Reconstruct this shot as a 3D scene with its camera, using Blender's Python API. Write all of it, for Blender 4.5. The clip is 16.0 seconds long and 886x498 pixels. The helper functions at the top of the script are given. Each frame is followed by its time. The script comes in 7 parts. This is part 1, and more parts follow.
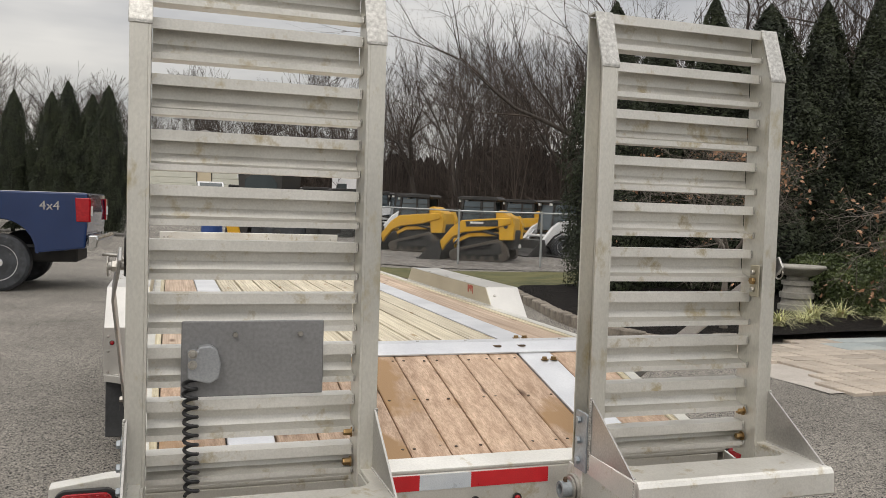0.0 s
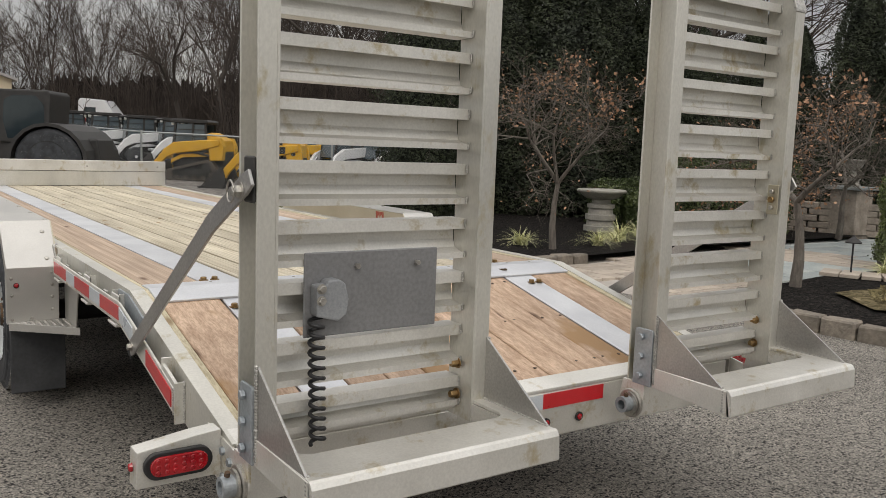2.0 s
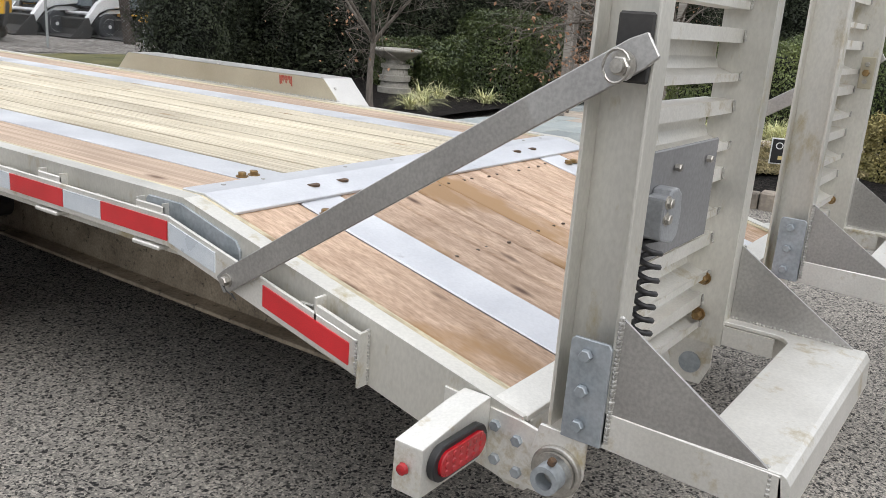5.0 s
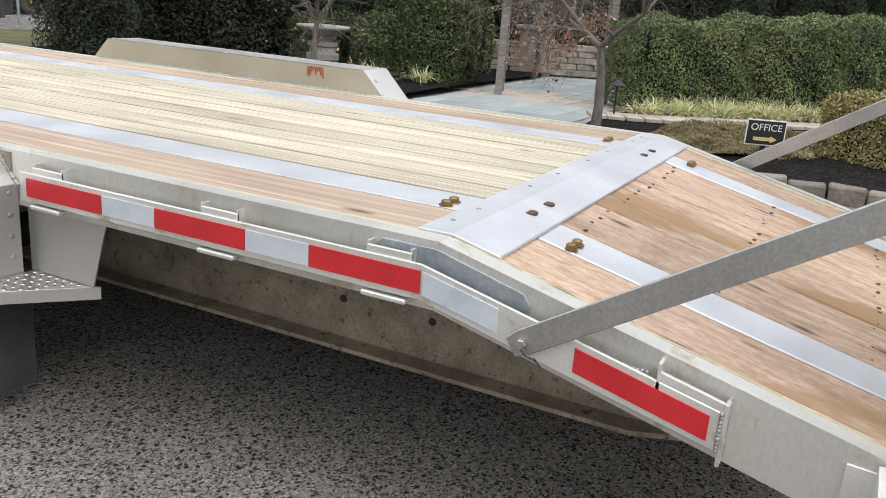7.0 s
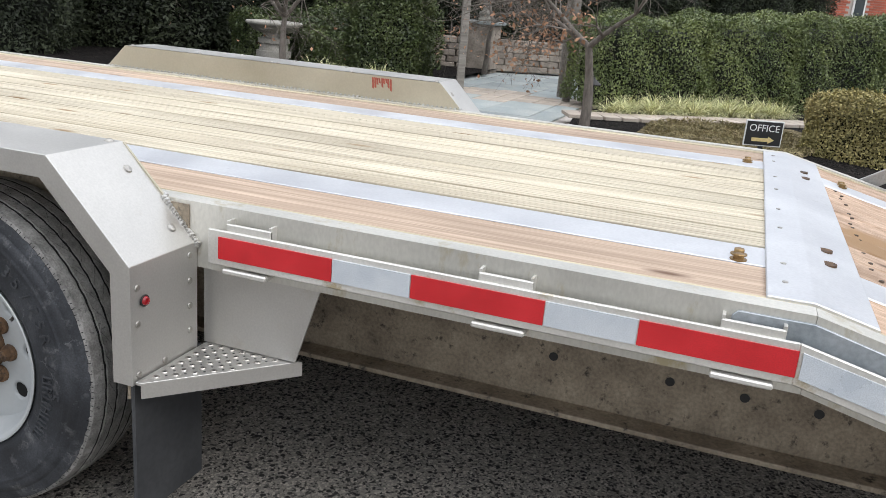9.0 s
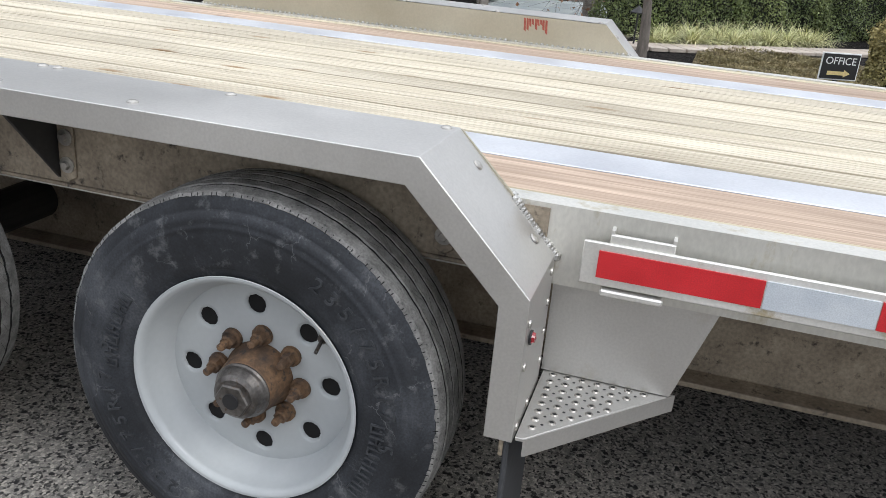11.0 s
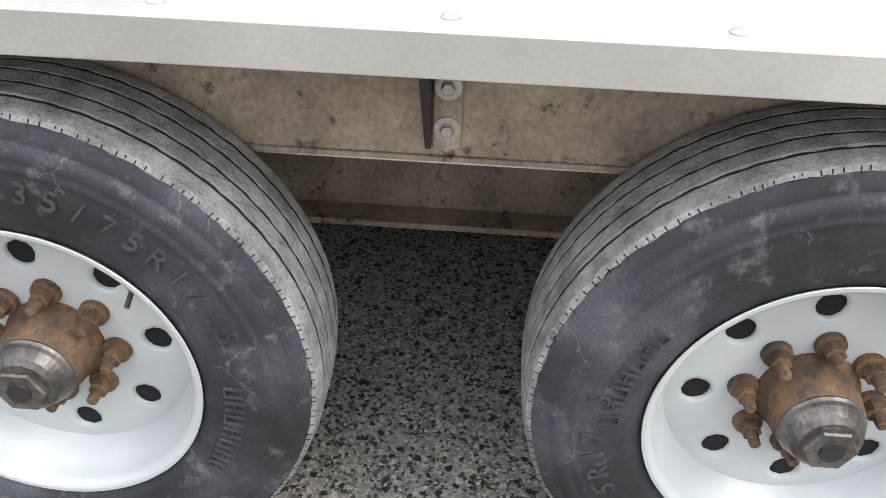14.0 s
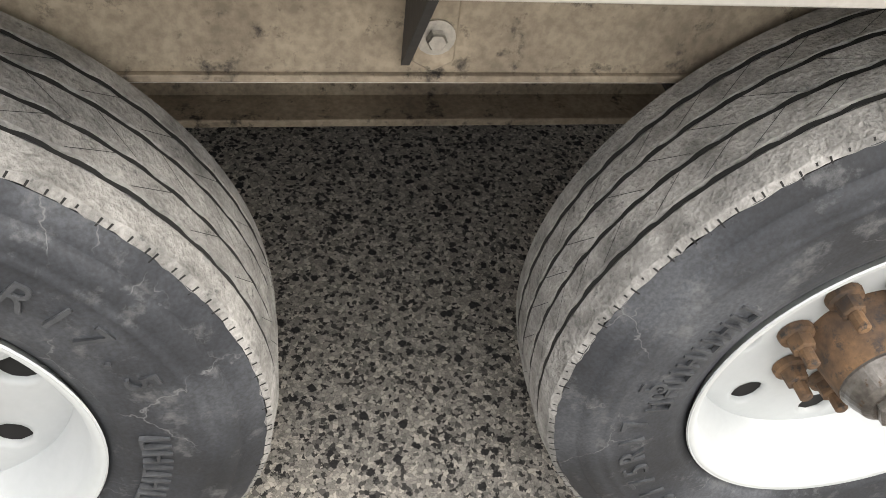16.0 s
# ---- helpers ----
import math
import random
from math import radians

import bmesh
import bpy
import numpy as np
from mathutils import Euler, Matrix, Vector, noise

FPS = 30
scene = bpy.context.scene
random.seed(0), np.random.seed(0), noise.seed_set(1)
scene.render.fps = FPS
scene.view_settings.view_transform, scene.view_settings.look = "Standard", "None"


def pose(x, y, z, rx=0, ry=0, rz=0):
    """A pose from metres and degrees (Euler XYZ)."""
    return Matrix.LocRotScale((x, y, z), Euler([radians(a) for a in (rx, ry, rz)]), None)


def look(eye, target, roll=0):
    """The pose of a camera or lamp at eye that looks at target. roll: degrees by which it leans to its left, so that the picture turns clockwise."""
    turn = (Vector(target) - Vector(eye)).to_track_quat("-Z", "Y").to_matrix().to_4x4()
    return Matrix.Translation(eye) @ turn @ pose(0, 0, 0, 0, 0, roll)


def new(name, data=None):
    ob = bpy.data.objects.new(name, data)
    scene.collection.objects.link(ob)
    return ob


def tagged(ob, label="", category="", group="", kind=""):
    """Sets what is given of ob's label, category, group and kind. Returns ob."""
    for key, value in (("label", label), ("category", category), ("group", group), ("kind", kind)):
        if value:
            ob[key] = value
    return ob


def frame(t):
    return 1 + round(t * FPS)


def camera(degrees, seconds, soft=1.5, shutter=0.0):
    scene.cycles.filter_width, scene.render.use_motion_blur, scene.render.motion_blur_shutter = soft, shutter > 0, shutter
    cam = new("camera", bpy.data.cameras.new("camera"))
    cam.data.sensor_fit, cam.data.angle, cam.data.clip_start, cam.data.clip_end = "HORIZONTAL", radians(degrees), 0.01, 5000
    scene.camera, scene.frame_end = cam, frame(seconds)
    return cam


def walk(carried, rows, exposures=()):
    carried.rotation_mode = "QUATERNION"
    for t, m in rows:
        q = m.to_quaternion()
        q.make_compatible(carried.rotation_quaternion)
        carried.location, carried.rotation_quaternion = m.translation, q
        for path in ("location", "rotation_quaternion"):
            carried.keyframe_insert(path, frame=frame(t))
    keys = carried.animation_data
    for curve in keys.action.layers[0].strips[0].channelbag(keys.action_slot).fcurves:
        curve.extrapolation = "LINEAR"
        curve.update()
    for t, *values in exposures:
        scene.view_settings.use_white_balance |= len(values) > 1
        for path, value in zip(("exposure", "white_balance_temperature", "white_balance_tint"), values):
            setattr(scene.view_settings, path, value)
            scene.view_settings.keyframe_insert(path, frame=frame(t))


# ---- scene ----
cam = camera(55.9, 16.0, soft=0.85)
METRES, EYE, TILT, LEAN, TURN, XO = 7.15, 1.394, 0.0, -0.35, -18.2, -0.93
ROWS = [
    (0.0, 0.0, 0.0, 0.0, 0.07, -2.6, -1.44),
    (0.5, -0.0361, 0.0102, -0.0009, -4.03, -2.66, -1.48),
    (1.0, -0.0738, 0.0071, -0.0021, -8.79, -3.3, -1.41),
    (1.5, -0.109, 0.0129, -0.0032, -13.14, -4.8, -1.7),
    (2.0, -0.1387, 0.0361, -0.0073, -16.53, -7.05, -1.7),
    (2.5, -0.1656, 0.0539, -0.0105, -20.44, -9.44, -2.53),
    (3.0, -0.195, 0.0729, -0.0105, -24.03, -11.41, -2.55),
    (3.5, -0.2144, 0.1036, -0.0131, -26.99, -12.58, -3.42),
    (6.0, -0.3046, 0.2431, -0.0157, -41.36, -17.19, -3.18),
    (6.5, -0.3224, 0.2723, -0.0146, -43.21, -17.36, -3.35),
    (7.0, -0.3344, 0.3072, -0.014, -44.77, -17.04, -4.09),
    (7.5, -0.3506, 0.3361, -0.0136, -47.28, -16.6, -4.65),
    (8.0, -0.3708, 0.363, -0.0114, -49.83, -16.62, -4.79),
    (8.5, -0.3763, 0.3946, -0.0123, -51.0, -16.53, -4.55),
    (11.0, -0.4053, 0.5538, -0.017, -54.29, -22.02, -4.44),
    (11.5, -0.4212, 0.5849, -0.0163, -54.8, -23.28, -4.25),
    (12.0, -0.4254, 0.6143, -0.0184, -54.79, -24.4, -4.42),
    (12.5, -0.4242, 0.6484, -0.0176, -55.94, -25.33, -3.88),
    (13.0, -0.4273, 0.6791, -0.0201, -59.15, -26.72, -3.28),
    (13.5, -0.4254, 0.705, -0.021, -63.8, -29.05, -2.82),
    (14.0, -0.4052, 0.7286, -0.027, -67.95, -33.9, -1.77),
    (14.5, -0.3892, 0.7453, -0.0316, -72.55, -39.0, -1.55),
    (15.0, -0.3774, 0.7634, -0.0351, -77.41, -41.96, -3.24),
    (15.5, -0.3698, 0.7685, -0.0371, -79.85, -44.2, -5.19),
    (16.0, -0.3641, 0.7686, -0.0389, -80.36, -45.92, -5.94),
]
EXPOSURES = [(0.0, -0.27, 7000, 10), (0.5, -0.40, 7000, 10), (1.5, -0.50, 7000, 10), (2.5, -0.30, 6900, 10), (3.5, -0.03, 6550, 10), (6.0, 0.08, 6450, 10), (8.5, 0.13, 6350, 10), (11.0, 0.1, 6200, 10), (13.0, 0.24, 6100, 10), (14.0, 1.0, 6450, 10), (14.5, 1.42, 6900, 10), (15.0, 1.50, 7100, 10), (15.5, 1.40, 7100, 10), (16.0, 1.40, 7050, 10)]
walk(cam, [(t, pose(XO, 0, EYE, TILT, LEAN, TURN) @ pose(METRES * x, METRES * y, METRES * z, 90 + pitch, roll, yaw)) for t, x, y, z, yaw, pitch, roll in ROWS], EXPOSURES)

# ---- world and light ----
world = bpy.data.worlds.new("overcast_sky")
scene.world = world
world.use_nodes = True
wn, wl = world.node_tree.nodes, world.node_tree.links
wn.clear()
w_out, w_bg = wn.new("ShaderNodeOutputWorld"), wn.new("ShaderNodeBackground")
w_sky = wn.new("ShaderNodeTexSky")
w_sky.sky_type, w_sky.sun_disc = "NISHITA", False
w_sky.sun_elevation, w_sky.sun_rotation = radians(42), radians(200)
w_dim = wn.new("ShaderNodeVectorMath")
w_dim.operation = "SCALE"
w_dim.inputs["Scale"].default_value = 0.08
w_co, w_map, w_noise, w_ramp = (wn.new("ShaderNode" + k) for k in ("TexCoord", "Mapping", "TexNoise", "ValToRGB"))
w_map.inputs["Scale"].default_value = (1.2, 1.2, 5.5)
w_noise.inputs["Scale"].default_value, w_noise.inputs["Detail"].default_value = 1.6, 5.0
w_ramp.color_ramp.elements[0].position, w_ramp.color_ramp.elements[0].color = 0.36, (0.50, 0.52, 0.57, 1)
w_ramp.color_ramp.elements[1].position, w_ramp.color_ramp.elements[1].color = 0.62, (1.0, 1.0, 1.0, 1)
w_mix = wn.new("ShaderNodeMix")
w_mix.data_type = "RGBA"
w_mix.inputs[0].default_value = 0.85
wl.new(w_sky.outputs[0], w_dim.inputs[0])
wl.new(w_co.outputs["Generated"], w_map.inputs["Vector"])
wl.new(w_map.outputs[0], w_noise.inputs["Vector"])
wl.new(w_noise.outputs[0], w_ramp.inputs[0])
wl.new(w_dim.outputs[0], w_mix.inputs[6])
wl.new(w_ramp.outputs[0], w_mix.inputs[7])
wl.new(w_mix.outputs[2], w_bg.inputs[0])
wl.new(w_bg.outputs[0], w_out.inputs[0])
# an overcast sky is brightest overhead
w_sep, w_el = wn.new("ShaderNodeSeparateXYZ"), wn.new("ShaderNodeMapRange")
w_el.inputs["From Min"].default_value, w_el.inputs["From Max"].default_value = 0.05, 0.9
w_el.inputs["To Min"].default_value, w_el.inputs["To Max"].default_value = 0.75, 2.5
wl.new(w_co.outputs["Generated"], w_sep.inputs[0])
wl.new(w_sep.outputs["Z"], w_el.inputs[0])
wl.new(w_el.outputs[0], w_bg.inputs[1])

sun_data = bpy.data.lights.new("sun", "SUN")
sun_data.energy, sun_data.angle, sun_data.color = 0.9, radians(25), (1.0, 0.97, 0.92)
sun = new("sun", sun_data)
sun.matrix_world = look((-6, -8, 14), (0, 4, 0))


# ---- materials ----
def nodes_of(name):
    m = bpy.data.materials.new(name)
    m.use_nodes = True
    n, l = m.node_tree.nodes, m.node_tree.links
    return m, n, l, n["Principled BSDF"]


def ramp_of(n, stops):
    r = n.new("ShaderNodeValToRGB")
    e = r.color_ramp.elements
    while len(e) < len(stops):
        e.new(0.5)
    for k, (p, c) in zip(e, stops):
        k.position, k.color = p, (*c, 1)
    return r


def mapped(n, l, scale, turn=(0, 0, 0)):
    co, mp = n.new("ShaderNodeTexCoord"), n.new("ShaderNodeMapping")
    mp.inputs["Scale"].default_value = scale
    mp.inputs["Rotation"].default_value = turn
    l.new(co.outputs["Object"], mp.inputs[0])
    return mp


def noise_of(n, l, mp, scale, detail=5.0, rough=0.55):
    t = n.new("ShaderNodeTexNoise")
    t.inputs["Scale"].default_value, t.inputs["Detail"].default_value, t.inputs["Roughness"].default_value = scale, detail, rough
    l.new(mp.outputs[0], t.inputs["Vector"])
    return t


def varied(n, l, colour, amount, island=False):
    """Lightness that differs from piece to piece."""
    if island:
        src = n.new("ShaderNodeNewGeometry").outputs["Random Per Island"]
    else:
        src = n.new("ShaderNodeObjectInfo").outputs["Random"]
    mr = n.new("ShaderNodeMapRange")
    mr.inputs["To Min"].default_value, mr.inputs["To Max"].default_value = 1 - amount, 1 + amount
    hs = n.new("ShaderNodeHueSaturation")
    l.new(src, mr.inputs[0])
    l.new(mr.outputs[0], hs.inputs["Value"])
    l.new(colour, hs.inputs["Color"])
    return hs.outputs[0]


def mixed(n, l, a, b, fac):
    x = n.new("ShaderNodeMix")
    x.data_type = "RGBA"
    x.clamp_factor = True
    for sock, v in ((x.inputs[6], a), (x.inputs[7], b), (x.inputs[0], fac)):
        if hasattr(v, "links"):
            l.new(v, sock)
        else:
            sock.default_value = (*v, 1) if isinstance(v, tuple) else v
    return x.outputs[2]


def mat(name, c1, c2, rough=0.6, metal=0.0, scale=5.0, stretch=(1, 1, 1), bump=0.2, bscale=80.0, rnd=0.0, island=False, dirt=None, rvar=0.1, dist=0.002, coat=0.0, thin=0.0, mott=0.6):
    """Two-scale surface: broad drift between c1 and c2, fine grain, optional stains."""
    m, n, l, b = nodes_of(name)
    mp = mapped(n, l, stretch)
    big, fine = noise_of(n, l, mp, scale), noise_of(n, l, mp, bscale, 3.0)
    r = ramp_of(n, [(0.3, c1), (0.7, c2)])
    l.new(big.outputs[0], r.inputs[0])
    col = r.outputs[0]
    fr = ramp_of(n, [(0.35, (0.8, 0.8, 0.8)), (0.65, (1.12, 1.12, 1.12))])
    l.new(fine.outputs[0], fr.inputs[0])
    mul = n.new("ShaderNodeMix")
    mul.data_type, mul.blend_type = "RGBA", "MULTIPLY"
    mul.inputs[0].default_value = mott
    l.new(col, mul.inputs[6])
    l.new(fr.outputs[0], mul.inputs[7])
    col = mul.outputs[2]
    if dirt:
        d = noise_of(n, l, mp, scale * 3.1, 8.0, 0.7)
        dr = ramp_of(n, [(dirt[1], (0, 0, 0)), (dirt[1] + 0.12, (1, 1, 1))])
        l.new(d.outputs[0], dr.inputs[0])
        col = mixed(n, l, col, dirt[0], dr.outputs[0])
    if rnd:
        col = varied(n, l, col, rnd, island)
    l.new(col, b.inputs["Base Color"])
    rr = n.new("ShaderNodeMapRange")
    rr.inputs["To Min"].default_value, rr.inputs["To Max"].default_value = max(rough - rvar, 0.03), min(rough + rvar, 1)
    l.new(big.outputs[0], rr.inputs[0])
    l.new(rr.outputs[0], b.inputs["Roughness"])
    b.inputs["Metallic"].default_value = metal
    b.inputs["Coat Weight"].default_value = coat
    if thin:
        b.inputs["Transmission Weight"].default_value = thin
    if bump:
        bp = n.new("ShaderNodeBump")
        bp.inputs["Strength"].default_value, bp.inputs["Distance"].default_value = bump, dist
        l.new(fine.outputs[0], bp.inputs["Height"])
        l.new(bp.outputs[0], b.inputs["Normal"])
    return m


def wood(name, pale, dark, knot, rnd=0.15, grain=1.0, wet=None):
    """Planks that run along y: long grain, growth bands, knots, cracks."""
    m, n, l, b = nodes_of(name)
    inf, co, add = n.new("ShaderNodeObjectInfo"), n.new("ShaderNodeTexCoord"), n.new("ShaderNodeVectorMath")
    sh = n.new("ShaderNodeVectorMath")
    sh.operation = "SCALE"
    sh.inputs[0].default_value = (3.0, 37.0, 11.0)
    l.new(inf.outputs["Random"], sh.inputs["Scale"])
    l.new(co.outputs["Object"], add.inputs[0])
    l.new(sh.outputs[0], add.inputs[1])
    def mp(scale):
        q = n.new("ShaderNodeMapping")
        q.inputs["Scale"].default_value = scale
        l.new(add.outputs[0], q.inputs[0])
        return q
    band = noise_of(n, l, mp((26 * grain, 0.9, 26 * grain)), 1.0, 3.0, 0.6)
    fine = noise_of(n, l, mp((150 * grain, 1.6, 150 * grain)), 1.0, 2.0, 0.6)
    tone = noise_of(n, l, mp((3.0, 1.1, 3.0)), 1.0, 4.0)
    r = ramp_of(n, [(0.3, dark), (0.5, tuple((p + d) / 2 for p, d in zip(pale, dark))), (0.66, pale)])
    l.new(band.outputs[0], r.inputs[0])
    fr = ramp_of(n, [(0.3, (0.62, 0.58, 0.54)), (0.6, (1.06, 1.06, 1.06))])
    l.new(fine.outputs[0], fr.inputs[0])
    mul = n.new("ShaderNodeMix")
    mul.data_type, mul.blend_type = "RGBA", "MULTIPLY"
    mul.inputs[0].default_value = 0.75
    l.new(r.outputs[0], mul.inputs[6])
    l.new(fr.outputs[0], mul.inputs[7])
    tr = ramp_of(n, [(0.35, (0.78, 0.76, 0.75)), (0.65, (1.1, 1.1, 1.1))])
    l.new(tone.outputs[0], tr.inputs[0])
    mu2 = n.new("ShaderNodeMix")
    mu2.data_type, mu2.blend_type = "RGBA", "MULTIPLY"
    mu2.inputs[0].default_value = 0.8
    l.new(mul.outputs[2], mu2.inputs[6])
    l.new(tr.outputs[0], mu2.inputs[7])
    vo = n.new("ShaderNodeTexVoronoi")
    vo.inputs["Scale"].default_value = 1.0
    l.new(mp((9.0, 2.6, 9.0)).outputs[0], vo.inputs["Vector"])
    kr = ramp_of(n, [(0.05, (1, 1, 1)), (0.16, (0, 0, 0))])
    l.new(vo.outputs["Distance"], kr.inputs[0])
    col = mixed(n, l, mu2.outputs[2], knot, kr.outputs[0])
    if wet:
        wt = noise_of(n, l, mp((2.2, 1.4, 2.2)), 1.0, 5.0, 0.6)
        wr = ramp_of(n, [(0.55, (0, 0, 0)), (0.62, (1, 1, 1))])
        l.new(wt.outputs[0], wr.inputs[0])
        col = mixed(n, l, col, wet, wr.outputs[0])
    col = varied(n, l, col, rnd)
    l.new(col, b.inputs["Base Color"])
    b.inputs["Roughness"].default_value = 0.72
    bp = n.new("ShaderNodeBump")
    bp.inputs["Strength"].default_value, bp.inputs["Distance"].default_value = 0.45, 0.002
    l.new(fine.outputs[0], bp.inputs["Height"])
    l.new(bp.outputs[0], b.inputs["Normal"])
    return m


def stony(name, cell, stops, rough=0.9, bump=0.5, broad=((0.75,) * 3, (1.15,) * 3), dist=0.004, stones=None):
    """Aggregate: grains of many tones in a binder, with broad drifts."""
    m, n, l, b = nodes_of(name)
    mp = mapped(n, l, (1, 1, 1))
    wob = noise_of(n, l, mp, cell * 1.1, 3.0)
    ad = n.new("ShaderNodeMix")
    ad.data_type, ad.blend_type = "RGBA", "LINEAR_LIGHT"
    ad.inputs[0].default_value = 0.9 / cell
    l.new(mp.outputs[0], ad.inputs[6])
    l.new(wob.outputs["Color"], ad.inputs[7])
    vo, ve = n.new("ShaderNodeTexVoronoi"), n.new("ShaderNodeTexVoronoi")
    ve.feature = "DISTANCE_TO_EDGE"
    for v in (vo, ve):
        v.inputs["Scale"].default_value = cell
        l.new(ad.outputs[2], v.inputs["Vector"])
    sep = n.new("ShaderNodeSeparateColor")
    l.new(vo.outputs["Color"], sep.inputs[0])
    r = ramp_of(n, stops)
    l.new(sep.outputs[0], r.inputs[0])
    base = r.outputs[0]
    if stones:
        # larger dark stones among the fine grains
        vs = n.new("ShaderNodeTexVoronoi")
        vs.inputs["Scale"].default_value = stones[0]
        l.new(ad.outputs[2], vs.inputs["Vector"])
        sp = n.new("ShaderNodeSeparateColor")
        l.new(vs.outputs["Color"], sp.inputs[0])
        pick = ramp_of(n, [(0.20, (1, 1, 1)), (0.21, (0, 0, 0))])
        near = ramp_of(n, [(0.34, (1, 1, 1)), (0.42, (0, 0, 0))])
        l.new(sp.outputs[0], pick.inputs[0])
        l.new(vs.outputs["Distance"], near.inputs[0])
        mk = n.new("ShaderNodeMath")
        mk.operation = "MULTIPLY"
        l.new(pick.outputs[0], mk.inputs[0])
        l.new(near.outputs[0], mk.inputs[1])
        base = mixed(n, l, base, stones[1], mk.outputs[0])
    er = ramp_of(n, [(0.02, (0.62, 0.62, 0.62)), (0.12, (1, 1, 1))])
    l.new(ve.outputs["Distance"], er.inputs[0])
    mu = n.new("ShaderNodeMix")
    mu.data_type, mu.blend_type = "RGBA", "MULTIPLY"
    mu.inputs[0].default_value = 1.0
    l.new(base, mu.inputs[6])
    l.new(er.outputs[0], mu.inputs[7])
    big = noise_of(n, l, mp, 0.7, 6.0, 0.6)
    br = ramp_of(n, [(0.3, broad[0]), (0.7, broad[1])])
    l.new(big.outputs[0], br.inputs[0])
    m2 = n.new("ShaderNodeMix")
    m2.data_type, m2.blend_type = "RGBA", "MULTIPLY"
    m2.inputs[0].default_value = 1.0
    l.new(mu.outputs[2], m2.inputs[6])
    l.new(br.outputs[0], m2.inputs[7])
    l.new(m2.outputs[2], b.inputs["Base Color"])
    b.inputs["Roughness"].default_value = rough
    b.inputs["Specular IOR Level"].default_value = 0.12
    bp = n.new("ShaderNodeBump")
    bp.inputs["Strength"].default_value, bp.inputs["Distance"].default_value = bump, dist
    l.new(er.outputs[0], bp.inputs["Height"])
    l.new(bp.outputs[0], b.inputs["Normal"])
    return m


ALU = mat("mill_aluminium", (0.62, 0.605, 0.56), (0.84, 0.825, 0.785), 0.40, 0.6, 3.0, (1, 1, 1), 0.08, 160, dirt=((0.50, 0.43, 0.29), 0.565), mott=0.3)
ALU_WEB = mat("aluminium_channel", (0.55, 0.54, 0.50), (0.75, 0.73, 0.67), 0.44, 0.65, 2.6, (1, 1, 0.5), 0.06, 140, dirt=((0.47, 0.41, 0.27), 0.56), mott=0.3)
ALU_PLATE = mat("aluminium_plate", (0.58, 0.59, 0.62), (0.74, 0.75, 0.77), 0.48, 0.85, 4.0, (1, 1, 1), 0.05, 120, dirt=((0.45, 0.45, 0.46), 0.64), mott=0.2)
ALU_FENDER = mat("fender_sheet", (0.51, 0.498, 0.475), (0.65, 0.635, 0.605), 0.40, 0.78, 2.5, (1, 1, 1), 0.03, 200, dirt=((0.50, 0.47, 0.42), 0.64), mott=0.25)
# road dirt and specks, with the tone also lowered for shade under the deck
ALU_DIRTY_SHADED = mat("dirty_shaded_aluminium", (0.22, 0.18, 0.135), (0.44, 0.37, 0.28), 0.65, 0.3, 9.0, (1, 1, 1), 0.35, 110, dirt=((0.04, 0.034, 0.03), 0.565), mott=1.0)
GALV = mat("galvanised_plate", (0.33, 0.37, 0.40), (0.45, 0.48, 0.51), 0.5, 0.7, 14.0, (1, 1, 1), 0.06, 90)
GREY_BOX = mat("grey_painted_sheet", (0.19, 0.19, 0.195), (0.25, 0.25, 0.255), 0.45, 0.3, 3.0, (1, 1, 1), 0.05, 100)
PLUG = mat("cast_grey_plug", (0.27, 0.28, 0.295), (0.38, 0.395, 0.41), 0.45, 0.3, 9.0, (1, 1, 1), 0.1, 140)
STEEL = mat("zinc_steel", (0.38, 0.36, 0.33), (0.58, 0.56, 0.52), 0.4, 0.9, 30.0, (1, 1, 1), 0.1, 200)
BRASSY = mat("yellow_zinc_bolt", (0.20, 0.12, 0.05), (0.36, 0.25, 0.12), 0.4, 0.8, 40.0, (1, 1, 1), 0.15, 200)
RUST = mat("rusty_steel", (0.050, 0.033, 0.024), (0.20, 0.115, 0.058), 0.8, 0.1, 22.0, (1, 1, 1), 0.5, 120, dirt=((0.035, 0.030, 0.028), 0.53), mott=1.0)
HUBCAP = mat("greasy_hub_steel", (0.07, 0.064, 0.06), (0.22, 0.205, 0.19), 0.38, 0.7, 26.0, (1, 1, 1), 0.25, 120, dirt=((0.10, 0.065, 0.04), 0.56), mott=1.0)
WELD = mat("weld_bead", (0.36, 0.35, 0.33), (0.66, 0.65, 0.62), 0.45, 0.9, 90.0, (1, 1, 1), 0.5, 300)
RUBBER = mat("tyre_rubber", (0.016, 0.018, 0.021), (0.058, 0.063, 0.072), 0.62, 0.0, 7.0, (1, 1, 1), 0.25, 190, dirt=((0.13, 0.13, 0.128), 0.585))


